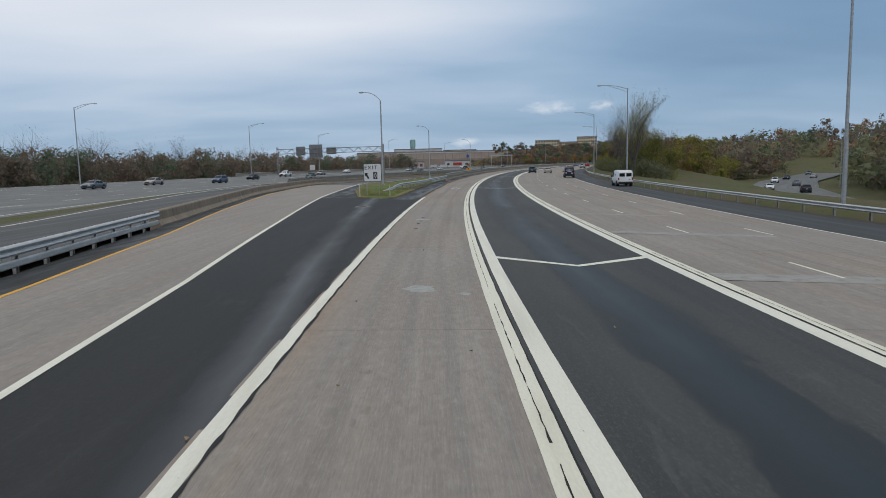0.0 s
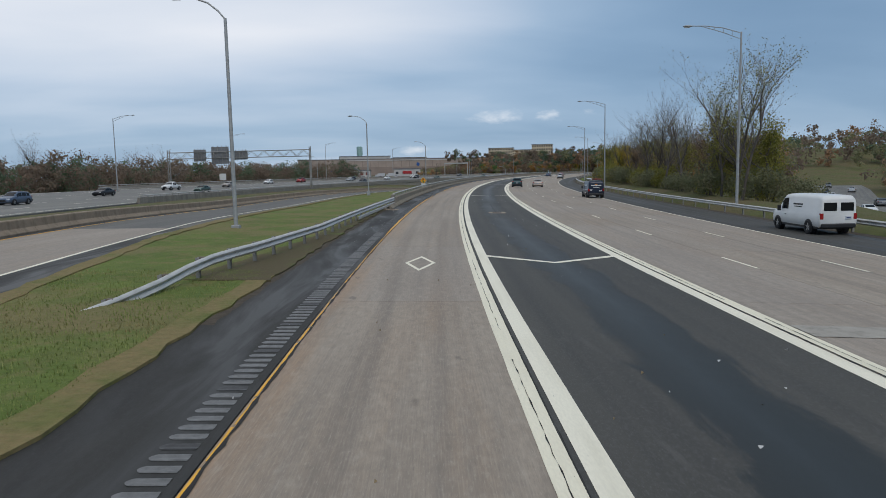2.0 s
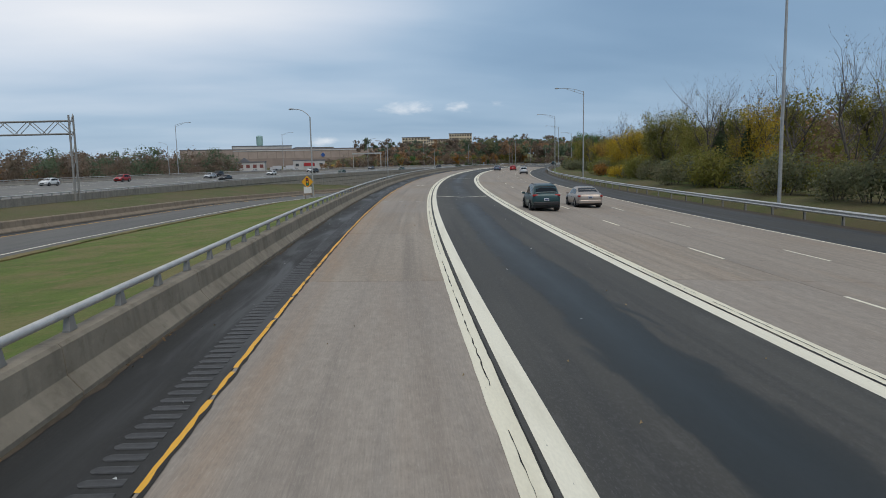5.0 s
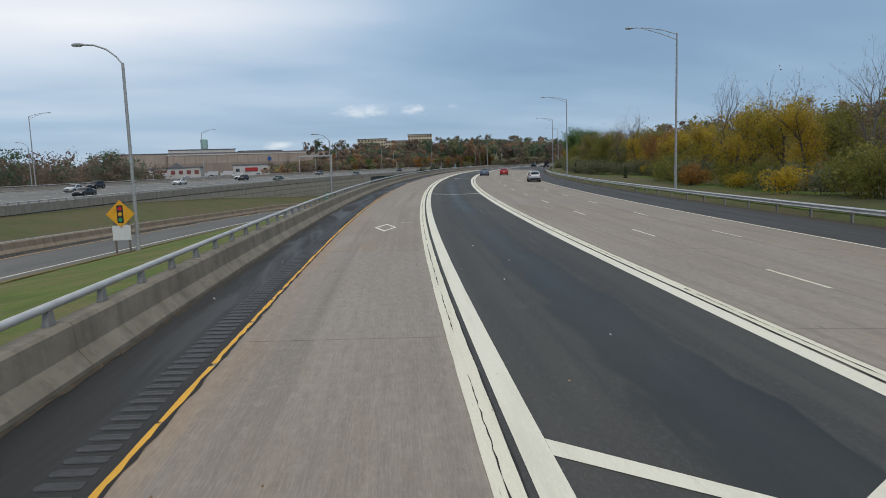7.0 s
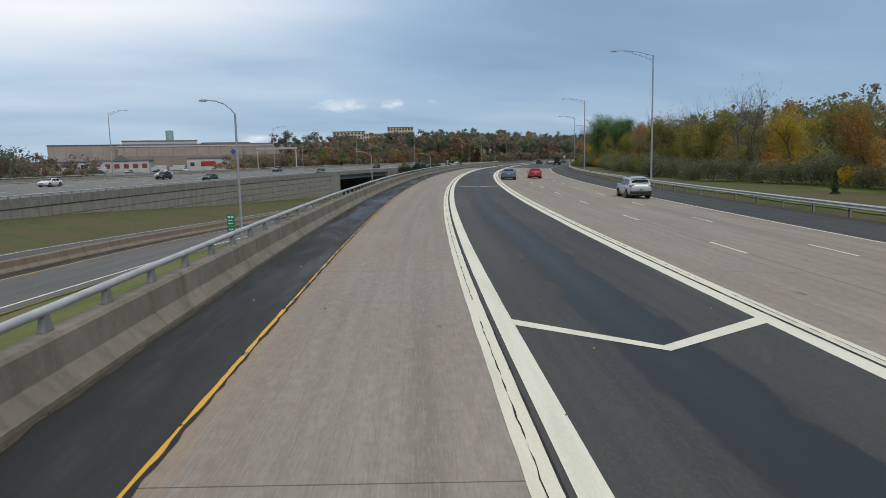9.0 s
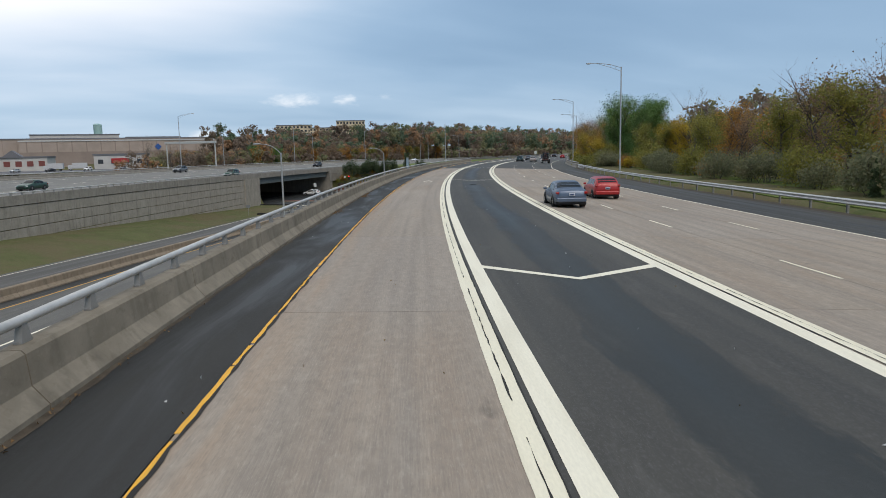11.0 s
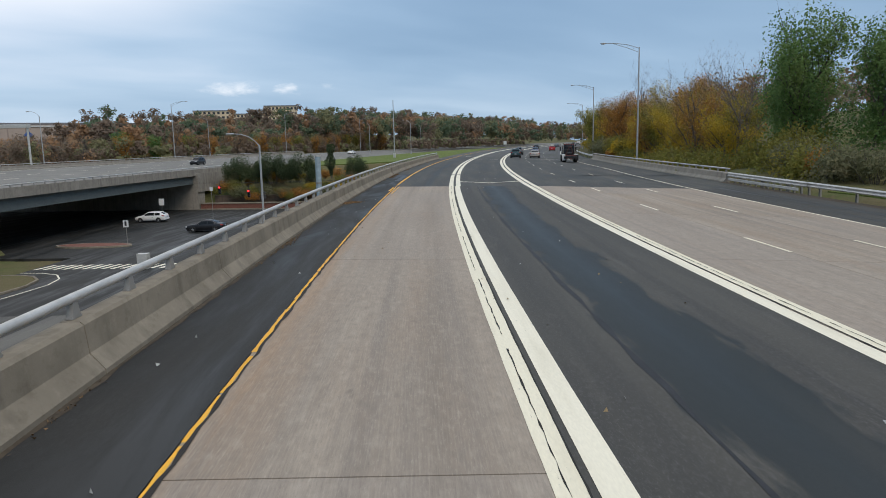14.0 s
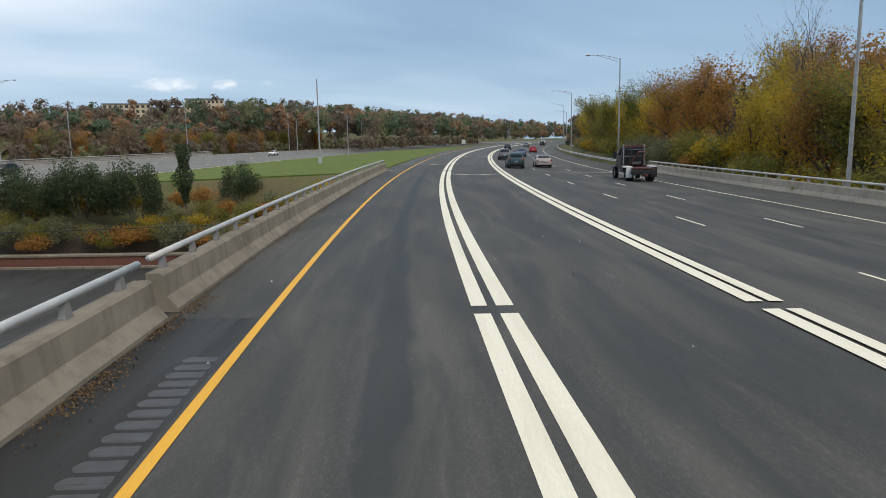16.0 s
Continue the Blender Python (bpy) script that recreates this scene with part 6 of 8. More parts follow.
def car(kind, paint, m, label, category="car", group="", name=None, rear_glass=True):
    p = SHAPES[kind]
    L, W, H, R, B = p["L"] / 2, p["W"] / 2, p["H"], p["R"], p["B"] / 2
    shell = Shell(p)
    ob = thing(name or {"van": "van", "pickup": "pickup_truck"}.get(kind, "car"), m, label, category, group)
    body = part("body", shell.mesh(), paint, ob, smooth_shade=True)
    low = p["st"][5][1]
    part("sill", box(-W * 0.955, W * 0.955, -L * 0.90, L * 0.90, low - 0.05, low + 0.10, 0.03), BLACK, body)
    part("windscreen", shell.end_pane(*p["front"]), GLASS, body)
    if p["rear"]:
        part("rear_window", shell.end_pane(*p["rear"]), GLASS, body)
    elif rear_glass:
        for sx in (-1, 1):
            part("rear_window", box(sx * 0.44 - 0.34, sx * 0.44 + 0.34, -L - 0.012, -L + 0.03, 1.28, 1.72, 0.01), GLASS, body)
    for a, b in p["side"]:
        for sx in (-1, 1):
            part("side_window", shell.side_pane(a, b, sx), GLASS, body)
    # wheels in dark arches
    for sx in (-1, 1):
        for sy in (-1, 1):
            y = sy * B + (0.08 if kind in ("van", "pickup") else 0.0)
            bmw = bmesh.new()
            tube(bmw, (sx * W * 0.72, y, R + 0.02), (sx * (W * 1.004), y, R + 0.02), R * 1.14, seg=20)
            part("wheel_arch", bmw, BLACK, body)
            wheel(ob, sx * (W - 0.065), y, R, sx)
    # lights, bumpers, plates, mirrors, handles
    tz = p["tail"]
    for sx in (-1, 1):
        if kind in ("van", "pickup"):
            part("tail_light", box(sx * W * 0.87 - 0.09, sx * W * 0.87 + 0.09, -L - 0.015, -L + 0.12, tz - 0.16, tz + 0.16, 0.02), TAIL, ob)
        else:
            part("tail_light", box(sx * W * 0.76 - 0.17, sx * W * 0.76 + 0.20, -L * 0.985 - 0.01, -L * 0.985 + 0.36, tz - 0.07, tz + 0.07, 0.05), TAIL, ob)
        fz = p["st"][-2][3]
        part("headlight", box(sx * W * 0.70 - 0.18, sx * W * 0.70 + 0.16, L * 0.96 - 0.16, L * 0.96 + 0.045, fz - 0.14, fz + 0.01, 0.03), HEAD_LENS, ob)
        mir, mz = p["side"][-1][1] * L, float(p["st"][8][2])
        part("mirror", box(sx * (W + 0.11) - 0.10, sx * (W + 0.11) + 0.10, mir - 0.05, mir + 0.05, mz + 0.02, mz + (0.34 if kind == "van" else 0.16), 0.03), BLACK if kind == "van" else paint, ob)
        for a, b in p["side"][-2:]:
            y = a * L + 0.10
            part("door_handle", box(sx * W * 0.985 - 0.02, sx * W * 0.985 + 0.02, y, y + 0.20, mz - 0.17, mz - 0.13, 0.008), BLACK, ob)
    part("rear_bumper", box(-W * 0.90, W * 0.90, -L - 0.06, -L + 0.22, p["st"][0][1] - 0.12, p["st"][0][1] + 0.12, 0.05), BLACK if kind in ("suv", "van") else paint, ob)
    part("grille", box(-W * 0.45, W * 0.45, L - 0.14, L + 0.015, 0.45, p["st"][-1][3] + 0.02, 0.02), BLACK, ob)
    pl = part("number_plate", box(-0.16, 0.16, -L - 0.035 - (0.03 if kind == "pickup" else 0), -L + 0.06, 0.68, 0.84) if kind != "van" else box(0.35, 0.67, -L - 0.03, -L + 0.02, 0.84, 1.0), PLATE, ob)
    part("bar", box(-0.11, 0.11, -L - 0.075, -L - 0.01, 0.73, 0.79) if kind != "van" else box(0.40, 0.62, -L - 0.036, -L, 0.89, 0.95), PLATE_BAR, pl)
    if kind == "pickup":
        part("bed_liner", box(-W * 0.82, W * 0.82, -L + 0.12, -0.33 * L, 0.75, 1.19), BLACK, ob)
    if kind == "suv":
        for sx in (-1, 1):
            part("roof_rail", bar((sx * W * 0.66, -L * 0.66, H + 0.02), (sx * W * 0.66, L * 0.06, H + 0.015), 0.018), BLACK, ob)
    return ob


SILVER = car_paint("silver_paint", (0.47, 0.48, 0.48), 0.45)
NAVY = car_paint("navy_paint", (0.009, 0.017, 0.036), 0.1)
WHITE_CAR = car_paint("white_paint", (0.66, 0.66, 0.64), 0.0)
TEAL = car_paint("dark_teal_paint", (0.025, 0.06, 0.065), 0.3)
TAN = car_paint("champagne_paint", (0.36, 0.31, 0.27), 0.4)
BLUEGREY = car_paint("blue_grey_paint", (0.10, 0.13, 0.18), 0.4)
GREYCAR = car_paint("grey_paint", (0.15, 0.16, 0.17), 0.4)
BLACKCAR = car_paint("black_paint", (0.014, 0.014, 0.016), 0.1)
REDCAR = car_paint("red_paint", (0.35, 0.02, 0.02), 0.1)
GREENCAR = car_paint("green_paint", (0.03, 0.07, 0.05), 0.3)

# service van with ladder rack and pipes
van = car("van", NAVY, road_pose(145.4, 16.1), "dark blue service van with ladder rack and white lettering", "van", rear_glass=False)
LOGO_W, LOGO_Y = plain("decal_white", (0.62, 0.62, 0.62), 0.5, 0, 0.04), plain("decal_orange", (0.65, 0.27, 0.02), 0.5, 0, 0.04)


def rack(parent):
    for y in (-2.0, -0.7, 0.6):
        part("rack_bar", bar((-0.85, y, 2.22), (0.85, y, 2.22), 0.025), BLACK, parent)
        for sx in (-1, 1):
            part("rack_foot", bar((sx * 0.80, y, 2.03), (sx * 0.80, y, 2.22), 0.025), BLACK, parent)
    part("pipe", bar((-0.55, -2.55, 2.34), (-0.55, 0.9, 2.34), 0.085, seg=14), LOGO_W, parent, "white plastic pipe")
    red = plain("red_ladder", (0.42, 0.05, 0.03), 0.5)
    for x in (-0.05, 0.45):
        part("ladder_rail", box(x - 0.02, x + 0.02, -2.6, 1.1, 2.26, 2.35), red, parent)
    for k in range(11):
        part("rung", bar((-0.05, -2.45 + k * 0.33, 2.30), (0.45, -2.45 + k * 0.33, 2.30), 0.018, seg=6), red, parent)
    part("ladder_rail", box(0.62, 0.66, -2.5, 1.0, 2.26, 2.34), red, parent)


rack(van)
for sx in (-1, 1):
    x = sx * 0.955
    for y0, y1, z0, z1, mt in ((-0.9, 0.35, 1.50, 1.62, LOGO_W), (-1.5, -1.0, 1.58, 1.64, LOGO_W), (-1.5, -1.1, 1.48, 1.54, LOGO_W)):
        part("decal", box(min(x * 0.96, x * 0.99), max(x * 0.96, x * 0.99), y0, y1, z0, z1), mt, van)
    for y0, y1, z0, z1 in ((-1.9, -1.25, 1.02, 1.09), (-1.1, -0.45, 1.02, 1.09), (-0.3, 0.35, 1.02, 1.09), (0.9, 1.5, 0.98, 1.05), (-1.3, -0.2, 0.62, 0.70), (-2.5, -2.2, 1.02, 1.08)):
        part("decal", box(min(sx * 0.995, sx * 1.008), max(sx * 0.995, sx * 1.008), y0, y1, z0, z1), LOGO_W, van)
bm = bmesh.new()
for x0, x1, z0, z1 in ((-0.62, 0.62, 1.50, 1.60), (-0.4, 0.4, 1.26, 1.32), (-0.75, -0.45, 1.06, 1.10), (-0.75, -0.5, 0.98, 1.02), (-0.75, -0.5, 0.90, 0.94)):
    block(bm, x0, x1, -2.815, -2.79, z0, z1)
part("decal", bm, LOGO_W, van)
part("badge", panel_xz([(-0.2, 1.66), (0.2, 1.66), (0.0, 1.42)][::-1], -2.826, 0.006), LOGO_W, van)
part("badge", panel_xz([(-0.17, 1.62), (-0.1, 1.74), (0.1, 1.74), (0.17, 1.62)][::-1], -2.834, 0.006), LOGO_Y, van)
part("door_seam", box(-0.01, 0.01, -2.812, -2.79, 0.5, 1.9), BLACK, van)

w = car("van", WHITE_CAR, road_pose(96.4, 19.85), "white panel van with dark lettering parked on shoulder", "van")
for sx in (-1, 1):
    for y0, y1, z0, z1 in ((-0.9, 0.1, 1.52, 1.60), (-0.8, 0.0, 1.40, 1.44), (-0.9, -0.2, 1.02, 1.07)):
        part("decal", box(min(sx * 0.915, sx * 0.955), max(sx * 0.915, sx * 0.955), y0, y1, z0, z1), SIGN_BLACK, w)
car("suv", SILVER, road_pose(305.9, 15.35), "silver compact SUV with dark tinted rear window", "car")
for kind, paint, s, d, label in (("suv", TEAL, 532, 7.8, "dark teal SUV driving in the inner lane"), ("sedan", TAN, 537, 11.4, "champagne sedan in the middle lane"),
                                 ("sedan", BLUEGREY, 582, 11.3, "blue-grey sedan in the middle lane"), ("suv", GREYCAR, 562, 7.9, "grey SUV following the bend"),
                                 ("sedan", BLACKCAR, 648, 8.0, "black sedan far ahead on the highway"), ("hatch", REDCAR, 622, 14.8, "red hatchback far ahead in the outer lane"),
                                 ("sedan", GREYCAR, 700, 11.3, "grey sedan far along the highway"), ("suv", BLACKCAR, 745, 14.8, "black SUV far along the highway"), ("suv", WHITE_CAR, 800, 11.3, "white SUV far along the highway")):
    car(kind, paint, road_pose(s - 18, d), label, "car", "cars ahead on the highway")

for kind, paint, s, d, label in (("suv", TEAL, 186.3, 7.6, "dark teal SUV in the inner concrete lane"), ("sedan", TAN, 191.0, 11.5, "champagne sedan in the middle concrete lane"),
                                 ("sedan", BLUEGREY, 343.5, 7.3, "blue-grey sedan in the inner concrete lane"), ("hatch", REDCAR, 352.0, 11.4, "red hatchback in the middle concrete lane")):
    car(kind, paint, road_pose(s, d), label, "car", "cars on the concrete lanes")

OPP = (("sedan", GREYCAR, 107, -62), ("sedan", TAN, 128, -64), ("suv", BLUEGREY, 143, -58), ("sedan", BLACKCAR, 172, -64), ("pickup", WHITE_CAR, 205, -70), ("hatch", WHITE_CAR, 268, -76),
       ("sedan", GREENCAR, 194, -57), ("sedan", TAN, 232, -70), ("suv", REDCAR, 292, -76), ("sedan", SILVER, 322, -70), ("suv", BLACKCAR, 338, -76), ("sedan", BLACKCAR, 306, -58), ("sedan", WHITE_CAR, 362, -70),
       ("pickup", WHITE_CAR, 408, -76), ("suv", GREYCAR, 470, -76), ("sedan", GREENCAR, 396, -58), ("suv", BLACKCAR, 398, -70), ("suv", GREENCAR, 446, -50.5), ("suv", BLACKCAR, 532, -64), ("sedan", WHITE_CAR, 640, -64), ("suv", GREYCAR, 52, -58))
COLOUR_WORD = {SILVER: "silver", WHITE_CAR: "white", TAN: "champagne", GREYCAR: "grey", BLUEGREY: "blue-grey", BLACKCAR: "black", GREENCAR: "dark green", REDCAR: "red"}
for kind, paint, s, d in OPP:
    car(kind, paint, road_pose(s, d, opp_z, 180), f"{COLOUR_WORD[paint]} {kind} oncoming on the opposite road", "pickup" if kind == "pickup" else "car", "oncoming traffic")
car("hatch", WHITE_CAR, road_pose(477.0, -44.0, low_z, 92), "white hatchback crossing the street below the bridge", "car")
car("sedan", BLACKCAR, road_pose(466.0, -31.3, low_z, 92), "black sedan waiting on the street below", "car")
car("suv", WHITE_CAR, road_pose(470.0, -17.0, low_z, 92), "white SUV on the street below the parapet", "car")


def tow_truck(m):
    ob = thing("tow_truck", m, "black wrecker truck with bare boom and white fenders", "truck")
    brown = plain("rusty_red_steel", (0.10, 0.035, 0.03), 0.6)
    part("chassis", box(-0.45, 0.45, -3.1, 3.0, 0.62, 0.86, 0.02), BLACK, ob)
    bm = box(-1.0, 1.0, 0.2, 1.9, 0.9, 2.0, 0.06)
    cab = part("cab", bm, BLACKCAR, ob)
    bm = bmesh.new()
    b = [(-0.98, 0.22, 2.0), (0.98, 0.22, 2.0), (0.98, 1.75, 2.0), (-0.98, 1.75, 2.0)]
    r = [(-0.88, 0.30, 2.72), (0.88, 0.30, 2.72), (0.88, 1.25, 2.72), (-0.88, 1.25, 2.72)]
    vb, vr = [bm.verts.new(q) for q in b], [bm.verts.new(q) for q in r]
    for i in range(4):
        bm.faces.new((vb[i], vb[(i + 1) % 4], vr[(i + 1) % 4], vr[i]))
    bm.faces.new(vr)
    bmesh.ops.recalc_face_normals(bm, faces=bm.faces)
    top = part("cab_top", bm, BLACKCAR, ob)
    part("rear_window", quad_plate([b[0], b[1], r[1], r[0]], 0.12, 0.88, 0.12, 0.85), GLASS, top)
    part("side_window", quad_plate([b[3], b[0], r[0], r[3]], 0.1, 0.85, 0.08, 0.88), GLASS, top)
    part("side_window", quad_plate([b[1], b[2], r[2], r[1]], 0.15, 0.9, 0.08, 0.88), GLASS, top)
    part("windscreen", quad_plate([b[2], b[3], r[3], r[2]], 0.06, 0.94, 0.06, 0.94), GLASS, top)
    part("hood", box(-0.75, 0.75, 1.85, 3.3, 0.95, 1.75, 0.12), BLACKCAR, ob)
    part("grille", box(-0.5, 0.5, 3.28, 3.36, 0.9, 1.65, 0.03), CHROME, ob)
    part("light_bar", box(-0.8, 0.8, 0.45, 0.75, 2.74, 2.88, 0.03), plain("smoked_lens", (0.05, 0.03, 0.025), 0.3), ob)
    for k in range(5):
        part("roof_marker", box(-0.72 + k * 0.34, -0.60 + k * 0.34, 0.30, 0.36, 2.72, 2.80), TAIL, ob)
    for sx in (-1, 1):
        part("mirror", box(sx * 1.22 - 0.10, sx * 1.22 + 0.10, 1.65, 1.72, 1.75, 2.35, 0.02), BLACK, ob)
        part("mirror_arm", bar((sx * 0.95, 1.68, 2.1), (sx * 1.2, 1.68, 2.1), 0.02), BLACK, ob)
        part("exhaust_pipe", bar((sx * 0.85, 0.05, 0.9), (sx * 0.85, 0.05, 2.95), 0.07, seg=12), CHROME, ob)
        part("front_fender", box(sx * 0.95 - 0.2, sx * 0.95 + 0.2, 1.85, 2.95, 0.85, 1.15, 0.08), BLACKCAR, ob)
        part("rear_fender", box(sx * 0.98 - 0.27, sx * 0.98 + 0.27, -2.35, -1.15, 1.10, 1.24, 0.04), SIGN_WHITE, ob, "white steel fender")
        part("mud_flap", box(sx * 0.98 - 0.25, sx * 0.98 + 0.25, -2.42, -2.38, 0.35, 1.18), SIGN_WHITE if sx < 0 else RUBBER, ob)
        wheel(ob, sx * 0.95, 2.35, 0.50, sx)
        wheel(ob, sx * 0.98, -1.75, 0.50, sx)
        wheel(ob, sx * 0.72, -1.75, 0.50, sx)
        part("tail_light", box(sx * 0.55 - 0.12, sx * 0.55 + 0.12, -3.2, -3.12, 0.66, 0.78, 0.01), TAIL, ob)
        part("boom_leg", bar((sx * 0.55, -0.5, 1.2), (sx * 0.16, -2.2, 2.35), 0.07, seg=8), brown, ob)
        part("boom_strut", bar((sx * 0.45, -0.4, 1.1), (sx * 0.35, -0.5, 2.5), 0.05, seg=8), BLACK, ob)
        part("side_box", box(sx * 0.9 - 0.25, sx * 0.9 + 0.25, -1.05, 0.1, 0.7, 1.25, 0.03), BLACK, ob)
    part("head_frame", bar((-0.55, -0.45, 2.5), (0.55, -0.45, 2.5), 0.06), BLACK, ob)
    part("boom_head", bar((-0.25, -2.2, 2.35), (0.25, -2.2, 2.35), 0.09), brown, ob)
    part("deck", box(-0.85, 0.85, -3.1, 0.1, 1.02, 1.14, 0.02), brown, ob)
    part("winch", bar((-0.4, -0.7, 1.35), (0.4, -0.7, 1.35), 0.2, seg=14), BLACK, ob)
    part("push_beam", box(-1.0, 1.0, -3.2, -3.05, 0.62, 0.98, 0.03), BLACK, ob)
    part("stinger", box(-0.12, 0.12, -3.9, -2.9, 0.5, 0.68, 0.02), brown, ob)
    part("whip_pole", bar((0.95, -2.9, 1.1), (1.35, -3.3, 2.4), 0.018, seg=6), BLACK, ob)
    return ob


tow_truck(road_pose(493.6, 16.1))


# ---- trees and shrubs ----
def mat_leaf(name, a, b, c, calm=1.0):
    # low calm also pales the leaves: distance haze put into their colour
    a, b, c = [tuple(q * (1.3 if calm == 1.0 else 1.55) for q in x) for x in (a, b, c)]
    k = Nodes(name, 0.7, 0, 0.25)
    i = k.island()
    # crowns differ from each other more than the leaves of one crown do
    tone = k.maths("ADD", k.mul(k.noise(0.22, detail=3), 0.8), k.mul(i, 0.3 * calm))
    col = k.mix(k.remap(tone, 0.40, 0.68), a, b)
    col = k.mix(k.remap(k.noise(0.30, detail=2, shift=(9, 4, 2)), 0.52, 0.66, 0, 0.75), col, c)
    col = k.mix(k.remap(i, 0.75, 1.0, 0, 0.5 * calm), col, c)
    col = k.mix(k.remap(k.random(), 0, 1, 0, 0.35), col, b)
    k.colour(col)
    k.b.inputs["Subsurface Weight"].default_value = 0.0
    tr = k.n.new("ShaderNodeBsdfTranslucent")
    k.l.new(col, tr.inputs[0])
    mx = k.n.new("ShaderNodeMixShader")
    mx.inputs[0].default_value = 0.48
    k.l.new(k.b.outputs[0], mx.inputs[1]); k.l.new(tr.outputs[0], mx.inputs[2])
    k.l.new(mx.outputs[0], k.n["Material Output"].inputs["Surface"])
    return k.m


BARK = plain("grey_bark", (0.11, 0.095, 0.08), 0.95, 0, 0.2, 4)
BARK_PALE = plain("pale_bark", (0.125, 0.108, 0.092), 0.95, 0, 0.2, 4)
LEAF = {
    "olive": mat_leaf("olive_leaves", (0.125, 0.135, 0.032), (0.195, 0.178, 0.042), (0.26, 0.20, 0.045)),
    "yellow": mat_leaf("yellow_leaves", (0.30, 0.22, 0.028), (0.43, 0.29, 0.025), (0.20, 0.17, 0.035)),
    "orange": mat_leaf("rust_leaves", (0.25, 0.125, 0.034), (0.34, 0.165, 0.04), (0.19, 0.13, 0.045)),
    "green": mat_leaf("green_leaves", (0.074, 0.142, 0.046), (0.106, 0.178, 0.054), (0.14, 0.19, 0.058)),
    "brown": mat_leaf("brown_leaves", (0.155, 0.100, 0.064), (0.21, 0.138, 0.082), (0.14, 0.11, 0.065)),
    "cedar": mat_leaf("cedar_needles", (0.042, 0.062, 0.030), (0.060, 0.084, 0.038), (0.085, 0.10, 0.044)),
    "scrub": mat_leaf("grey_green_scrub", (0.105, 0.115, 0.060), (0.150, 0.152, 0.082), (0.20, 0.17, 0.10)),
    # paler, greyer copies for the far woods: haze painted into the leaf colour
    "hazed_brown": mat_leaf("hazed_brown_leaves", (0.130, 0.097, 0.074), (0.172, 0.126, 0.092), (0.118, 0.104, 0.074), 0.4),
    "hazed_rust": mat_leaf("hazed_rust_leaves", (0.226, 0.140, 0.081), (0.270, 0.160, 0.090), (0.172, 0.124, 0.078), 0.4),
    "hazed_green": mat_leaf("hazed_green_leaves", (0.073, 0.100, 0.063), (0.092, 0.122, 0.070), (0.114, 0.134, 0.080), 0.4),
    "hazed_olive": mat_leaf("hazed_olive_leaves", (0.134, 0.137, 0.073), (0.165, 0.160, 0.084), (0.190, 0.166, 0.090), 0.4),
}


def tubes_mesh(name, segs, mat, sides=5):
    """Many tapered bars (a, b, ra, rb) as one mesh."""
    verts, faces = [], []
    for a, b, ra, rb in segs:
        a, b = Vector(a), Vector(b)
        ax = (b - a).normalized()
        u = ax.orthogonal().normalized()
        v = ax.cross(u)
        n0 = len(verts)
        m = sides if ra > 0.045 else 3
        tip = rb < 0.011
        for p, r in ((a, ra),) if tip else ((a, ra), (b, rb)):
            for k in range(m):
                t = 2 * math.pi * k / m
                q = p + (u * math.cos(t) + v * math.sin(t)) * r
                verts.append(q[:])
        if tip:
            verts.append(b[:])
        for k in range(m):
            j = (k + 1) % m
            faces.append((n0 + k, n0 + j, n0 + m) if tip else (n0 + k, n0 + j, n0 + m + j, n0 + m + k))
    me = bpy.data.meshes.new(name)
    me.from_pydata(verts, [], faces)
    me.materials.append(mat)
    me.shade_smooth()
    return me


def leaves_mesh(name, spots, size, mat, rng, out=None, loose=0.95):
    """Small bent leaf clumps at the spots; out: the way that each looks, from the heart of its clump outwards."""
    n = len(spots)
    c = np.array(spots)
    g = np.random.RandomState(rng.randrange(10 ** 6))
    face = g.normal(size=(n, 3))
    if out is not None:
        o = np.array(out)
        face = face * loose + o / (np.linalg.norm(o, axis=1)[:, None] + 1e-6)
    face /= np.linalg.norm(face, axis=1)[:, None]
    u = g.normal(size=(n, 3))
    u -= (u * face).sum(1)[:, None] * face
    u /= np.linalg.norm(u, axis=1)[:, None]
    w = np.cross(face, u)
    s = np.reshape(size, (-1, 1)) * g.uniform(0.55, 1.25, size=(n, 1))
    nrm = np.cross(u, w)
    p = np.stack([c - u * s * 0.9 - w * s * 0.35, c + u * s * 0.9 - w * s * 0.35 + nrm * s * 0.2, c + w * s * 0.9], 1).reshape(-1, 3)
    idx = np.arange(n * 3).reshape(-1, 3)
    me = bpy.data.meshes.new(name)
    me.from_pydata(p.tolist(), [], idx.tolist())
    me.materials.append(mat)
    return me


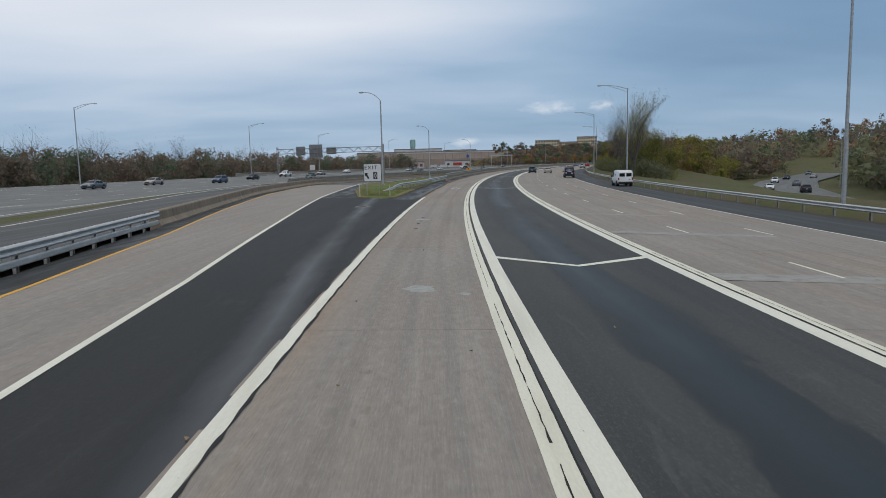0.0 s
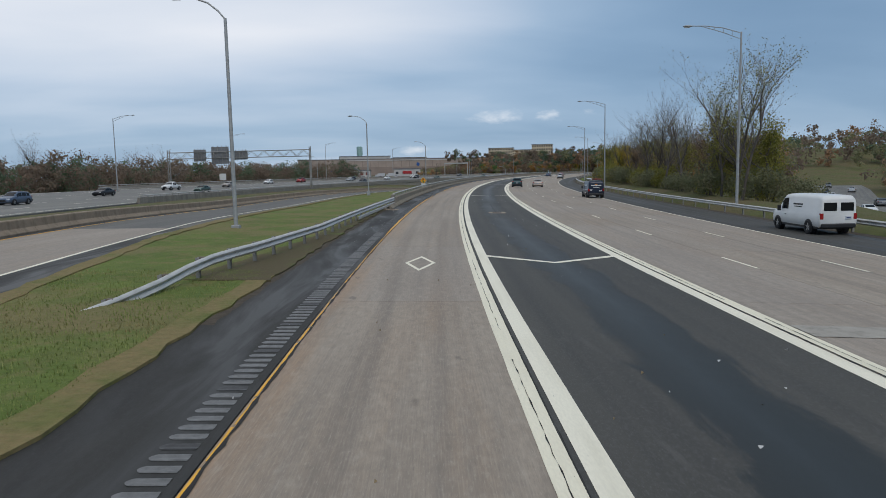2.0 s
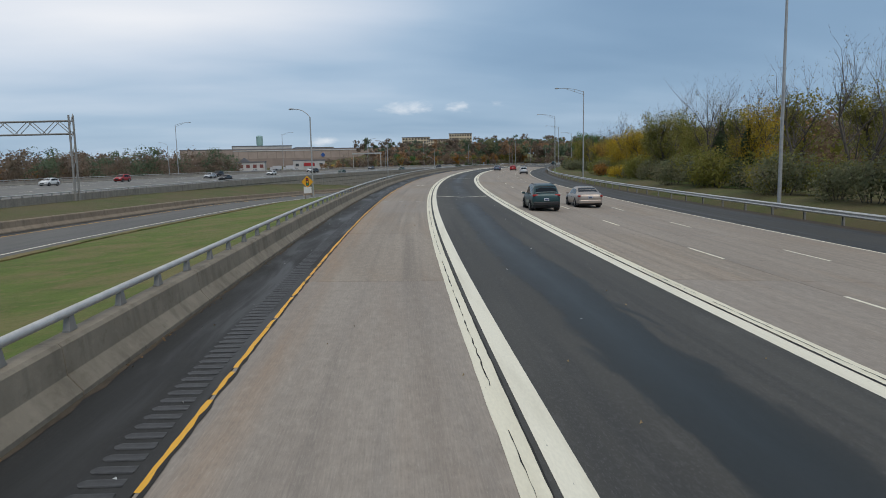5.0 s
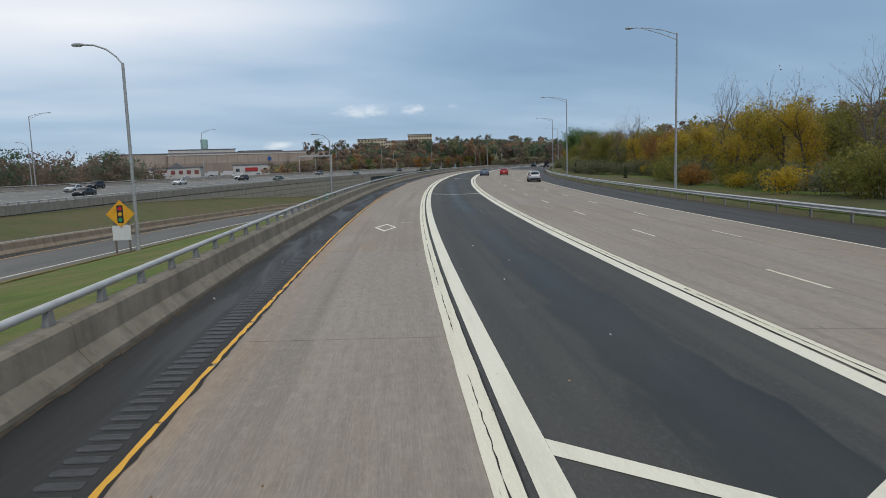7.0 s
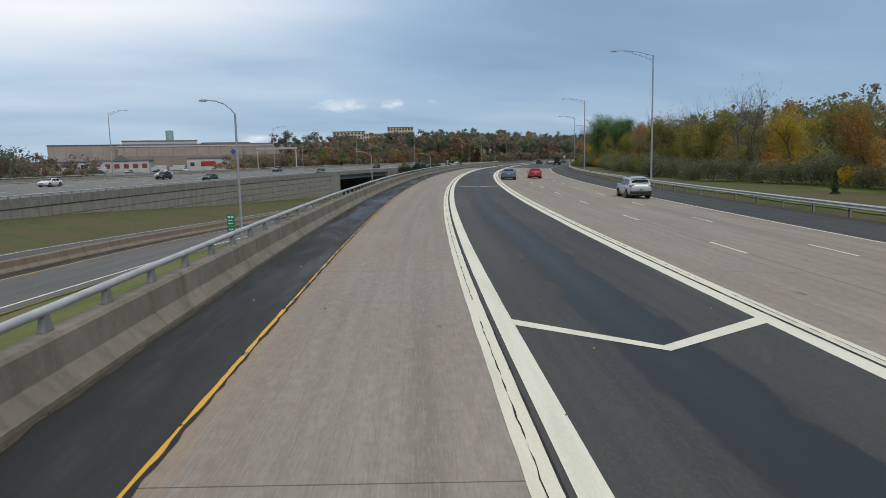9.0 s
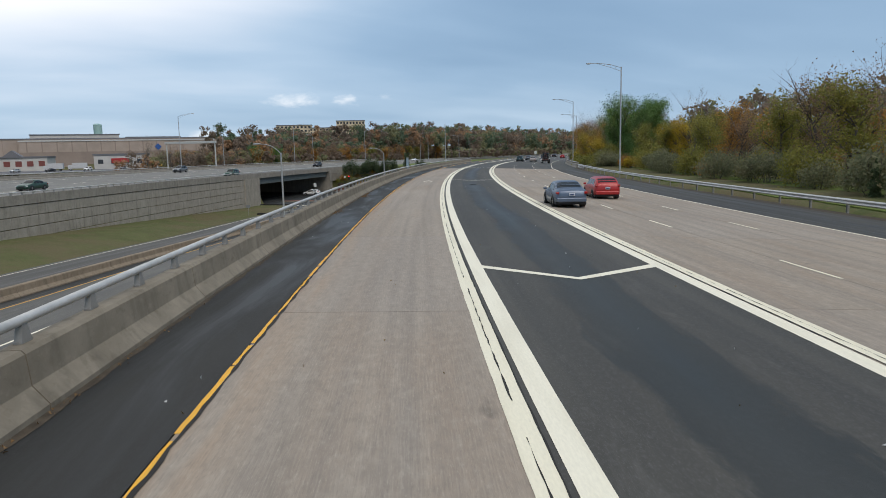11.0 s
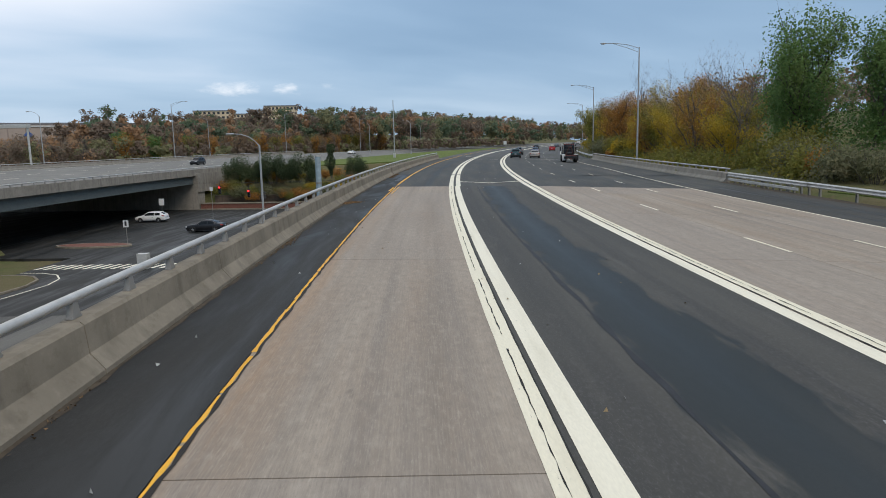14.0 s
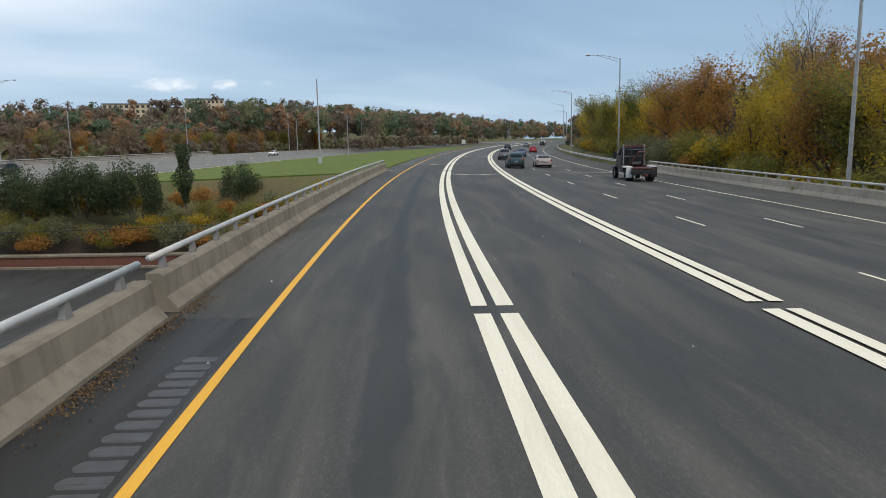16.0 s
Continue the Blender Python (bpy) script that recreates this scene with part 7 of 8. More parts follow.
def grow(rng, tall, spread, levels=4, lean=0.0, fork=3, stout=0.014):
    """Bars of a branching tree and the ends of its twigs."""
    segs, tips = [], []

    def branch(p, d, length, r, lvl):
        steps = 3 if lvl < 2 else 2
        q = p
        for k in range(steps):
            dd = (d + Vector((rng.gauss(0, 0.12), rng.gauss(0, 0.12), rng.gauss(0.03, 0.07)))).normalized()
            e = q + dd * (length / steps)
            r2 = r * (1 - 0.35 * (k + 1) / steps)
            segs.append((q, e, r * (1 - 0.35 * k / steps), r2))
            if lvl < levels and (lvl > 0 or k > 0):
                for _ in range(fork if lvl < 2 else 2):
                    if lvl > 1 and rng.random() < 0.22:
                        continue
                    side = Vector((rng.gauss(0, 1), rng.gauss(0, 1), 0)).normalized()
                    nd = (dd * rng.uniform(0.5, 0.9) + side * rng.uniform(0.45, 0.9) * spread + Vector((0, 0, 0.25))).normalized()
                    branch(e if k == steps - 1 else q.lerp(e, rng.random()), nd, length * rng.uniform(0.45, 0.68), max(r2 * 0.55, 0.012), lvl + 1)
            q, d = e, dd
        tips.append((q, lvl))
    branch(Vector((0, 0, -0.3)), Vector((lean, 0, 1)).normalized(), tall * 0.52, tall * stout + 0.04, 0)
    return segs, tips


def tree_thing(name, label, category, seed, tall, kind, leaf, count, size, spread=1.0, bare=0.0):
    rng = random.Random(seed)
    ob = thing(name, Matrix.Identity(4), label, category)
    segs, tips = grow(rng, tall, spread, 4 if kind == "bare" else 3, stout=0.0085 if kind in ("bare", "twiggy") else 0.014)
    tr = new("trunk", tubes_mesh("trunk", segs, BARK if kind == "leafy" else BARK_PALE, 5))
    tr.parent = ob
    if count:
        pts = []
        heads = [t for t, l in tips if t.z > tall * (0.16 if leaf == "green" else 0.28 if kind == "leafy" else 0.5)]
        mean = sum((t for t in heads), Vector()) / max(1, len(heads))
        if kind == "leafy":
            far = sorted((t - mean).length for t in heads)[int(len(heads) * 0.86)]
            heads = [t for t in heads if (t - mean).length <= far]
        while len(pts) < count:
            if kind == "leafy" and rng.random() < (0.3 if leaf == "green" else 0.22):
                a, q = rng.random() * 6.283, tall * abs(rng.gauss(0, 0.13))
                pts.append((q * math.cos(a), q * math.sin(a), tall * rng.uniform(0.03, 0.42)))
                continue
            t = rng.choice(heads)
            rad = tall * (0.040 if kind == "leafy" else 0.03)
            q = t + Vector([max(-1.3, min(1.3, rng.gauss(0, 1))) * rad for _ in range(3)])
            if kind == "leafy" and rng.random() < 0.25:
                q = q.lerp(mean, rng.random() * 0.5)
            pts.append(q[:])
        heart = mean * 0.85
        out = [Vector(q) - heart + Vector((0, 0, 0.12 * tall)) for q in pts] if kind == "leafy" else None
        cr = new("crown", leaves_mesh("crown", pts, size, LEAF[leaf], rng, out))
        cr.parent = ob
    return ob


def cone_tree(name, label, seed, tall, wide, leaf, count, size, column=False):
    rng = random.Random(seed)
    ob = thing(name, Matrix.Identity(4), label, "tree")
    segs = [(Vector((0, 0, -0.3)), Vector((0, 0, tall * 0.9)), 0.02 * tall, 0.02)]
    pts = []
    for k in range(count):
        z = tall * (0.04 + 0.96 * rng.random() ** (1.0 if column else 1.25))
        f = (1 - z / tall)
        r = wide * ((math.sin(math.pi * min(1, 0.12 + 0.88 * f)) ** 0.6) if column else (f ** 0.8 + 0.04)) * (0.75 + 0.3 * math.sin(z * 2.2 + seed)) * rng.random() ** 0.35
        a = rng.random() * 2 * math.pi
        r *= 1 + 0.25 * math.sin(a * 3 + z * 1.3 + seed)
        pts.append((r * math.cos(a), r * math.sin(a), z))
    for k in range(26):
        z = tall * rng.uniform(0.08, 0.85)
        a = rng.random() * 6.28
        r = wide * (1 - z / tall) * 0.8
        segs.append((Vector((0, 0, z)), Vector((r * math.cos(a), r * math.sin(a), z + 0.1 * r)), 0.03, 0.01))
    t = new("trunk", tubes_mesh("trunk", segs, BARK, 5)); t.parent = ob
    c = new("crown", leaves_mesh("crown", pts, size, LEAF[leaf], rng, [(x, y, 0.25 * wide) for x, y, z in pts])); c.parent = ob
    return ob


def shrub_thing(label, seed, tall, wide, leaf, count, size):
    rng = random.Random(seed)
    ob = thing("shrub", Matrix.Identity(4), label, "shrub")
    segs, pts = [], []
    lumps = [(rng.uniform(-wide, wide) * 0.6, rng.uniform(-wide, wide) * 0.6, tall * rng.uniform(0.35, 0.8), rng.uniform(0.3, 0.55)) for _ in range(9)]
    for x, y, z, r in lumps:
        segs.append((Vector((x * 0.3, y * 0.3, -0.2)), Vector((x, y, z)), 0.035, 0.012))
        for _ in range(4):
            segs.append((Vector((x * 0.7, y * 0.7, z * 0.6)), Vector((x + rng.gauss(0, 0.4), y + rng.gauss(0, 0.4), z + rng.random() * tall * 0.35)), 0.015, 0.005))
    out = []
    for _ in range(count):
        x, y, z, r = rng.choice(lumps)
        v = Vector((rng.gauss(0, 1), rng.gauss(0, 1), rng.gauss(0, 1))).normalized() * (rng.random() ** 0.4)
        pts.append((x + v.x * wide * r, y + v.y * wide * r, max(0.05, z * 0.75 + v.z * tall * r * 0.75)))
        out.append(v + Vector((x / wide, y / wide, 0.3)) * 0.5)
    t = new("stalk", tubes_mesh("stalk", segs, BARK, 4)); t.parent = ob
    c = new("foliage", leaves_mesh("foliage", pts, size, LEAF[leaf], rng, out)); c.parent = ob
    return ob


def drop_z(s, d):
    return float(ground_z(s, d))


class Stand:
    """Prototypes: the first use places the prototype itself, later uses copy it."""

    def __init__(self):
        self.used = set()

    def put(self, proto, s, d, turn, size, z=None, group=""):
        x, y = xy(s, d)
        m = pose(x, y, (drop_z(s, d) if z is None else z) - 0.05, 0, 0, turn)
        if proto.name in self.used:
            o = copy_thing(proto, m)
        else:
            self.used.add(proto.name)
            o = proto
            o.matrix_world = m
        o.scale = (size, size, size * 1.0)
        if group:
            o["group"] = group
        return o


stand = Stand()
OLIVE = [tree_thing("tree", "olive-green roadside tree turning yellow", "tree", 11 + i, 11, "leafy", "olive", 7000, 0.123, 1.0 + 0.1 * i) for i in range(3)]
GOLD = [tree_thing("tree", "autumn tree with yellow leaves", "tree", 21 + i, 10.5, "leafy", "yellow", 7600, 0.098, 0.95) for i in range(2)]
RUST = [tree_thing("tree", "autumn tree with rust-orange leaves", "tree", 31 + i, 11, "leafy", "orange", 7000, 0.113, 1.0) for i in range(2)]
DEEP = [tree_thing("tree", "dense dark green broadleaf tree", "tree", 41 + i, 15, "leafy", "green", 16000, 0.14, 1.0) for i in range(2)]
DUN = [tree_thing("tree", "half-bare tree with brown leaves", "tree", 51 + i, 11.5, "leafy", "brown", 3600, 0.115, 0.9) for i in range(2)]
NUDE = [tree_thing("tree", "bare grey tree with fine twigs", "tree", 61 + i, 14, "bare", "olive", 240, 0.075, 0.75) for i in range(3)]
THIN = [tree_thing("tree", "tall thin tree with sparse yellow-brown leaves", "tree", 65 + i, 15, "bare", "olive", 1500, 0.085, 0.8) for i in range(2)]
FAR_NUDE = [tree_thing("tree", "bare grey tree in the belt beyond the road", "tree", 161 + i, 14, "twiggy", "brown", 200, 0.12, 0.75) for i in range(2)]
FAR_DUN = [tree_thing("tree", "half-bare brown tree beyond the road", "tree", 151 + i, 11.5, "leafy", "brown", 2400, 0.150, 0.9) for i in range(2)]
FAR_RUST = [tree_thing("tree", "rust-orange tree beyond the road", "tree", 131, 11, "leafy", "orange", 3600, 0.165, 1.0)]
FAR_OLIVE = [tree_thing("tree", "olive-green tree beyond the road", "tree", 111, 11, "leafy", "olive", 3600, 0.170, 1.0)]
FAR_DEEP = [tree_thing("tree", "dark green tree beyond the road", "tree", 141, 15, "leafy", "green", 3800, 0.28, 1.0)]
FAR_SCRUB = [shrub_thing("grey-green scrub beyond the opposite road", 181, 3.2, 2.6, "scrub", 700, 0.22)]
CEDAR = cone_tree("tree", "dark green conical cedar", 71, 8, 2.0, "cedar", 2600, 0.19)
COLUMN = cone_tree("tree", "dark columnar cypress on the bank", 72, 5.4, 0.95, "cedar", 3000, 0.12, True)
SCRUB = [shrub_thing("grey-green scrub at the edge of the wood", 81 + i, 3.2, 2.6, "scrub", 1900, 0.126) for i in range(2)]
BRUSH = [shrub_thing("olive-green undergrowth below the trees", 84 + i, 4.4, 3.2, "olive", 2300, 0.140) for i in range(2)]
GOLDB = [shrub_thing("bright yellow autumn shrub", 91, 2.6, 2.2, "yellow", 1500, 0.12), shrub_thing("rusty brown roadside shrub", 92, 2.4, 2.2, "orange", 1400, 0.12)]
DARKB = shrub_thing("dark green evergreen bush", 93, 4.4, 2.3, "cedar", 6500, 0.088)


def wood_edge(s):
    return float(np.interp(s, (105, 120, 215, 245, 270, 296, 314, 328, 362, 412, 432, 500, 560, 640), (36, 29, 29, 31, 31, 35, 36, 32.5, 31.5, 32, 28.5, 27, 27, 30)))


def lawn_z(s, d):
    return ground_z(s, d)


# mown lawn strips: below the wood, and on the median past the bridge
tagged(ribbon("ground_lawn", 200, 425, 23.3, lambda s: wood_edge(s) - 1.0, 0.09, LAWN, 3.0, lawn_z, jag=0.25, thick=0.5, seed=8), "mown green lawn between guardrail and wood", "grass", kind="structure")
tagged(ribbon("ground_lawn", 509, 700, lambda s: -43.0, lambda s: -7.2, 0.10, LAWN, 3.0, lawn_z, thick=0.6, seed=9), "mown green median lawn past the bridge", "grass", kind="structure")

rng = random.Random(12)
deeper = []
# wood beside the outer shoulder; its hidden depth is far_woods below
for row, (off, step) in enumerate(((0, 5.8), (6, 8.0), (13, 8.0), (22, 11.0))):
    s = 112.0 + row * 2
    while s < 640:
        d = wood_edge(s) + off + rng.uniform(-1.2, 2.0)
        u = rng.random()
        if s < 135:
            kind, size = rng.choice(OLIVE if u < 0.9 else GOLD), rng.uniform(0.72, 0.92)
        elif s < 240:
            kind = rng.choice(NUDE if u < 0.40 else (OLIVE if u < 0.80 else (DUN if u < 0.93 else GOLD)))
            size = rng.uniform(0.66, 0.9) if kind in NUDE else rng.uniform(0.62, 0.9)
        elif s < 330:
            kind = rng.choice(OLIVE if u < 0.52 else (NUDE if u < 0.64 else (GOLD if u < 0.84 else RUST)))
            size = rng.uniform(0.60, 0.86)
        elif s < 440:
            kind = rng.choice(RUST if u < 0.3 else (OLIVE if u < 0.6 else (GOLD if u < 0.75 else (DUN if u < 0.88 else NUDE))))
            size = rng.uniform(0.62, 0.88)
        else:
            kind = rng.choice(GOLD if u < 0.44 else (RUST if u < 0.54 else (OLIVE if u < 0.84 else (NUDE if u < 0.9 else DUN))))
            size = rng.uniform(0.8, 1.1) * (0.75 if kind in NUDE else 1.0)
        if row == 1 and s > 200:
            kind = FAR_RUST[0] if kind in RUST else FAR_OLIVE[0] if kind in OLIVE else FAR_DUN[0] if kind in DUN else FAR_NUDE[0] if kind in NUDE else kind
        if s < 122 + (d - 31) * 2.75:
            pass
        elif row > 1:
            deeper.append((s, d))
        elif 431 < s < 455 or (408 < s <= 431 and d < 44 and kind not in GOLD + OLIVE):
            pass
        elif not (446 < s < 500 and d < 33):
            stand.put(kind, s, d, rng.uniform(0, 360), size, group="wood beside the highway")
        elif row == 0:
            stand.put(kind, s, d, rng.uniform(0, 360), size, z=-1.0, group="wood beside the highway")
        s += step * rng.uniform(0.7, 1.3)
s = 117.0
while s < 640:
    edge = float(np.interp(s, (105, 120, 215, 245, 270, 296, 314, 328, 362, 412, 430, 500, 560, 640), (33, 26.5, 26.5, 28, 28, 31.5, 33, 28.5, 28, 28.5, 26.0, 24.8, 25, 28)))
    u = rng.random()
    proto = rng.choice(SCRUB) if u < (0.6 if s < 440 else 0.3) else (rng.choice(BRUSH) if u < (0.97 if s < 240 else 0.85) else rng.choice(GOLDB))
    if not 446 < s < 499:
        stand.put(proto, s, edge + rng.uniform(-0.8, 1.6) + (1.0 if proto in BRUSH else 0), rng.uniform(0, 360), rng.uniform(0.7, 1.15), group="scrub below the trees")
    elif u > 0.3:
        stand.put(proto, s, 25.4, rng.uniform(0, 360), rng.uniform(1.0, 1.4), z=-1.6, group="scrub below the trees")
    s += rng.uniform(2.8, 4.2)
for s, d, k in ((202, 28.5, 0.75), (212, 30, 0.8), (300, 28.5, 0.22), (345, 26.6, 0.3)):
    stand.put(CEDAR, s, d, rng.uniform(0, 360), k, group="small cedars on the lawn")
for s, d, k in ((436.0, 32.2, 0.98), (440.0, 35.4, 1.02), (444.0, 30.8, 1.08), (449, 33.0, 0.95)):
    stand.put(rng.choice(DEEP), s, d, rng.uniform(0, 360), k * 0.92, z=min(drop_z(s, d), 1.0) if s < 446 else -0.5, group="wood beside the highway")
for s, d, k, kind in ((431, 37.0, 0.74, GOLD), (426, 35.6, 0.76, OLIVE), (421, 37.0, 0.80, GOLD), (416, 38.5, 0.78, OLIVE), (411, 38.5, 0.76, GOLD), (405, 38.5, 0.84, OLIVE), (399, 39.5, 0.78, GOLD), (424, 41.0, 0.86, OLIVE)):
    stand.put(rng.choice(kind), s, d, rng.uniform(0, 360), k, group="wood beside the highway")
for k in range(9):
    s = 429 + k * 2.1
    stand.put(BRUSH[k % 2] if k % 3 else SCRUB[0], s, 26.0 + rng.uniform(0, 1.6), rng.uniform(0, 360), rng.uniform(0.75, 1.1), z=0.4, group="scrub below the trees")
for s, d, k in ((119.8, 25.2, 0.86), (123.5, 26.0, 0.92), (128.0, 26.2, 0.88), (134.0, 27.0, 0.80), (143.0, 26.5, 0.78), (152.0, 26.8, 0.90), (160.5, 27.5, 0.92), (169.0, 27.6, 0.85), (232.0, 36.0, 0.85)):
    stand.put(THIN[int(s) % 2] if s < 140 else rng.choice(NUDE), s, d, rng.uniform(0, 360), k, group="wood beside the highway")
for s, d, k, kind, z in ((459, 29.5, 0.98, GOLD, -1.0), (464, 32.0, 1.05, OLIVE, -1.0), (470, 29.0, 1.0, GOLD, -1.0), (476, 33.0, 1.12, GOLD, -1.0), (482, 29.5, 1.02, OLIVE, -1.0), (488, 33.5, 1.16, RUST, -1.0), (494, 30.5, 1.08, GOLD, -1.0),
                         (455, 29.0, 0.95, NUDE, -1.0), (461, 31.0, 1.05, NUDE, -1.0), (468, 28.0, 1.0, NUDE, -1.0), (478, 31.0, 1.08, NUDE, -1.0), (485, 27.8, 1.0, NUDE, -1.0), (497, 33.0, 1.05, NUDE, -0.5),
                         (503, 34.0, 1.14, GOLD, None), (509, 40.0, 1.22, RUST, None), (517, 36.0, 1.10, OLIVE, None), (524, 42.0, 1.22, GOLD, None), (533, 46.0, 1.26, RUST, None), (543, 49.0, 1.28, DUN, None), (500, 44.0, 1.28, RUST, 0.5), (491, 41.0, 1.30, DUN, 0.5)):
    stand.put(rng.choice(kind), s, d, rng.uniform(0, 360), k, z=z, group="wood beside the highway")
for k in range(13):
    stand.put(GOLDB[0] if k % 4 else BRUSH[0], 456 + k * 4.1 + rng.uniform(-1, 1), 24.9 + rng.uniform(0, 0.9), rng.uniform(0, 360), rng.uniform(0.8, 1.25), z=-0.6 if k < 10 else None, group="scrub below the trees")
# conifers where the wood meets the bend
for s, d, k in ((520, 40, 1.1), (545, 44, 1.2), (700, 34, 1.2), (712, 36, 1.1)):
    stand.put(CEDAR, s, d, rng.uniform(0, 360), k, group="dark conifers by the bend")

# bank beyond the underpass, left side
stand.put(COLUMN, 497, -23.0, 0, 1.0, z=-0.9)
stand.put(DARKB, 505, -20.6, 40, 1.0, z=-1.2)
for s, d, k in ((500, -40.5, 1.25), (500, -37.2, 1.0), (499.5, -34.0, 1.4), (500.5, -31.0, 1.1), (499, -28.4, 1.35), (502, -35.5, 1.2)):
    stand.put(DARKB, s, d, rng.uniform(0, 360), k, z=-1.9, group="bushes above the junction")
for k in range(54):
    s, d = rng.uniform(495.4, 503.0), -43.5 + 33.5 * (k + rng.random()) / 54
    proto = (BRUSH[0], GOLDB[1], SCRUB[0], GOLDB[0], BRUSH[1], GOLDB[1])[k % 6]
    stand.put(proto, s, d, rng.uniform(0, 360), rng.uniform(0.6, 0.95) * (0.62 if proto in BRUSH else 1.0), z=-4.9 + (s - 495) * 0.48, group="autumn shrubs above the junction")

# far side of the opposite road
s = 60.0
while s < 760:
    near = float(np.interp(s, (-60, 150, 300, 400, 480, 560, 900), (-118, -112, -118, -132, -112, -100, -80)))
    for k in range(1 if s < 500 else 2):
        d = near - k * 8 - rng.uniform(0, 6)
        u = rng.random()
        if 398 < s < 566:
            continue
        if s < 280:
            kind, size = rng.choice(FAR_NUDE if u < 0.9 else FAR_DUN), rng.uniform(0.85, 1.25)
        elif s < 450:
            kind, size = rng.choice(FAR_DUN if u < 0.5 else (FAR_RUST if u < 0.7 else FAR_OLIVE)), rng.uniform(0.5, 0.75)
        else:
            kind, size = rng.choice(FAR_DUN if u < 0.4 else (FAR_RUST if u < 0.68 else (FAR_OLIVE if u < 0.85 else FAR_DEEP))), rng.uniform(0.8, 1.05)
            if kind in FAR_DEEP:
                size *= 0.75
        stand.put(kind, s + rng.uniform(-3, 3), d, rng.uniform(0, 360), size, group="trees beyond the opposite road")
    if s < 445:
        for _ in range(1):
            stand.put(rng.choice(FAR_SCRUB), s + rng.uniform(-4, 4), near + 4 + rng.uniform(-4, 3), rng.uniform(0, 360), rng.uniform(0.9, 1.5), group="scrub beyond the opposite road")
    s += rng.uniform(6, 9) if s < 280 else rng.uniform(8, 12) if s < 562 else rng.uniform(5, 7)


for s, d, k in ((514, -116, 0.95), (521, -111, 0.8), (528, -114, 0.85), (538, -108, 0.8), (549, -106, 0.85), (557, -109, 0.75)):
    stand.put(FAR_NUDE[int(s) % 2], s, d, rng.uniform(0, 360), k, group="trees beyond the opposite road")

# prototypes that found no place
for proto in OLIVE + GOLD + RUST + DEEP + DUN + NUDE + THIN + FAR_NUDE + FAR_DUN + FAR_RUST + FAR_OLIVE + FAR_DEEP + FAR_SCRUB + SCRUB + BRUSH + GOLDB:
    if proto.name not in stand.used:
        for bit in list(proto.children) + [proto]:
            bpy.data.objects.remove(bit)


# distant woods: uncountable clumps
def far_woods(name, leaf, label, spots, size, each=150):
    """Many crowns: each is a heap of round clumps, leafy on the outside."""
    r = random.Random(len(spots))
    pts, out, sizes = [], [], []
    for x, y, z, tall in spots:
        lump = [(r.gauss(0, 0.15), r.gauss(0, 0.15), h, 0.20 - 0.09 * abs(h - 0.45)) for h in [r.uniform(0.18, 0.86) for _ in range(8)]]
        for _ in range(each):
            a, b, c, rad = r.choice(lump)
            v = Vector((r.gauss(0, 1), r.gauss(0, 1), r.gauss(0.25, 1))).normalized()
            inner = r.random() < 0.22
            k = rad * (r.uniform(0.25, 0.6) if inner else r.uniform(0.76, 1.0))
            sizes.append(size * (1.7 if inner else 1.0))
            pts.append((x + (a + v.x * k) * tall, y + (b + v.y * k) * tall, z + (c + v.z * k * 0.85) * tall))
            out.append((v.x, v.y, v.z + 0.15))
    ob = new(name, leaves_mesh(name, pts, sizes, LEAF[leaf], r, out, 0.3))
    return tagged(ob, label, "woodland", kind="stuff")


def scatter(n, boxes, seed):
    r = random.Random(seed)
    out = []
    for _ in range(n):
        s0, s1, d0, d1, za, zb = r.choice(boxes)
        s, d = r.uniform(s0, s1), r.uniform(d0, d1)
        t = (d - d0) / (d1 - d0)
        x, y = xy(s, d)
        out.append((x, y, za + (zb - za) * t, r.uniform(7.5, 12) * (1.0 if s < 700 else 1.25)))
    return out


for k, (leaf, label) in enumerate((("olive", "olive depths of the wood beside the highway"), ("brown", "brown depths of the wood beside the highway"), ("orange", "rusty depths of the wood beside the highway"))):
    far_woods("far_woods", leaf, label, [(*xy(s, d), drop_z(s, d), rng.uniform(6.5, 9.5)) for s, d in deeper[k::3]], 0.25, 480)
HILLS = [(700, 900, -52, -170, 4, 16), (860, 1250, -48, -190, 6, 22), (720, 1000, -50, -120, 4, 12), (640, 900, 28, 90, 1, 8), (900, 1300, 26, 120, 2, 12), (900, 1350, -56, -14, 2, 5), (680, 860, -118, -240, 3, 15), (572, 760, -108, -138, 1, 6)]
for leaf, label, n, seed in (("hazed_brown", "brown autumn woods on the distant hills", 430, 1), ("hazed_rust", "rust-coloured trees on the distant hills", 140, 2), ("hazed_green", "dark evergreens on the distant hills", 380, 3), ("hazed_olive", "olive trees on the distant hills", 150, 4)):
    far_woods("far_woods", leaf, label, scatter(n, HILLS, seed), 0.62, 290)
# low growth in front of them, along the far edge of the opposite road
UNDER = [(566, 800, -90, -112, 0.5, 3), (680, 900, -47, -62, 1, 2)]
low = random.Random(77)
far_woods("far_woods", "hazed_brown", "brown undergrowth below the far trees", [(x, y, z, low.uniform(3, 5)) for x, y, z, _ in scatter(330, UNDER, 8)], 0.48, 110)
far_woods("far_woods", "hazed_olive", "olive undergrowth below the far trees", [(x, y, z, low.uniform(3, 5)) for x, y, z, _ in scatter(160, UNDER, 9)], 0.48, 110)
STREET = [Vector(q) for q in ((60, 92), (74, 123), (92, 160), (120, 205), (157, 252), (215, 330))]


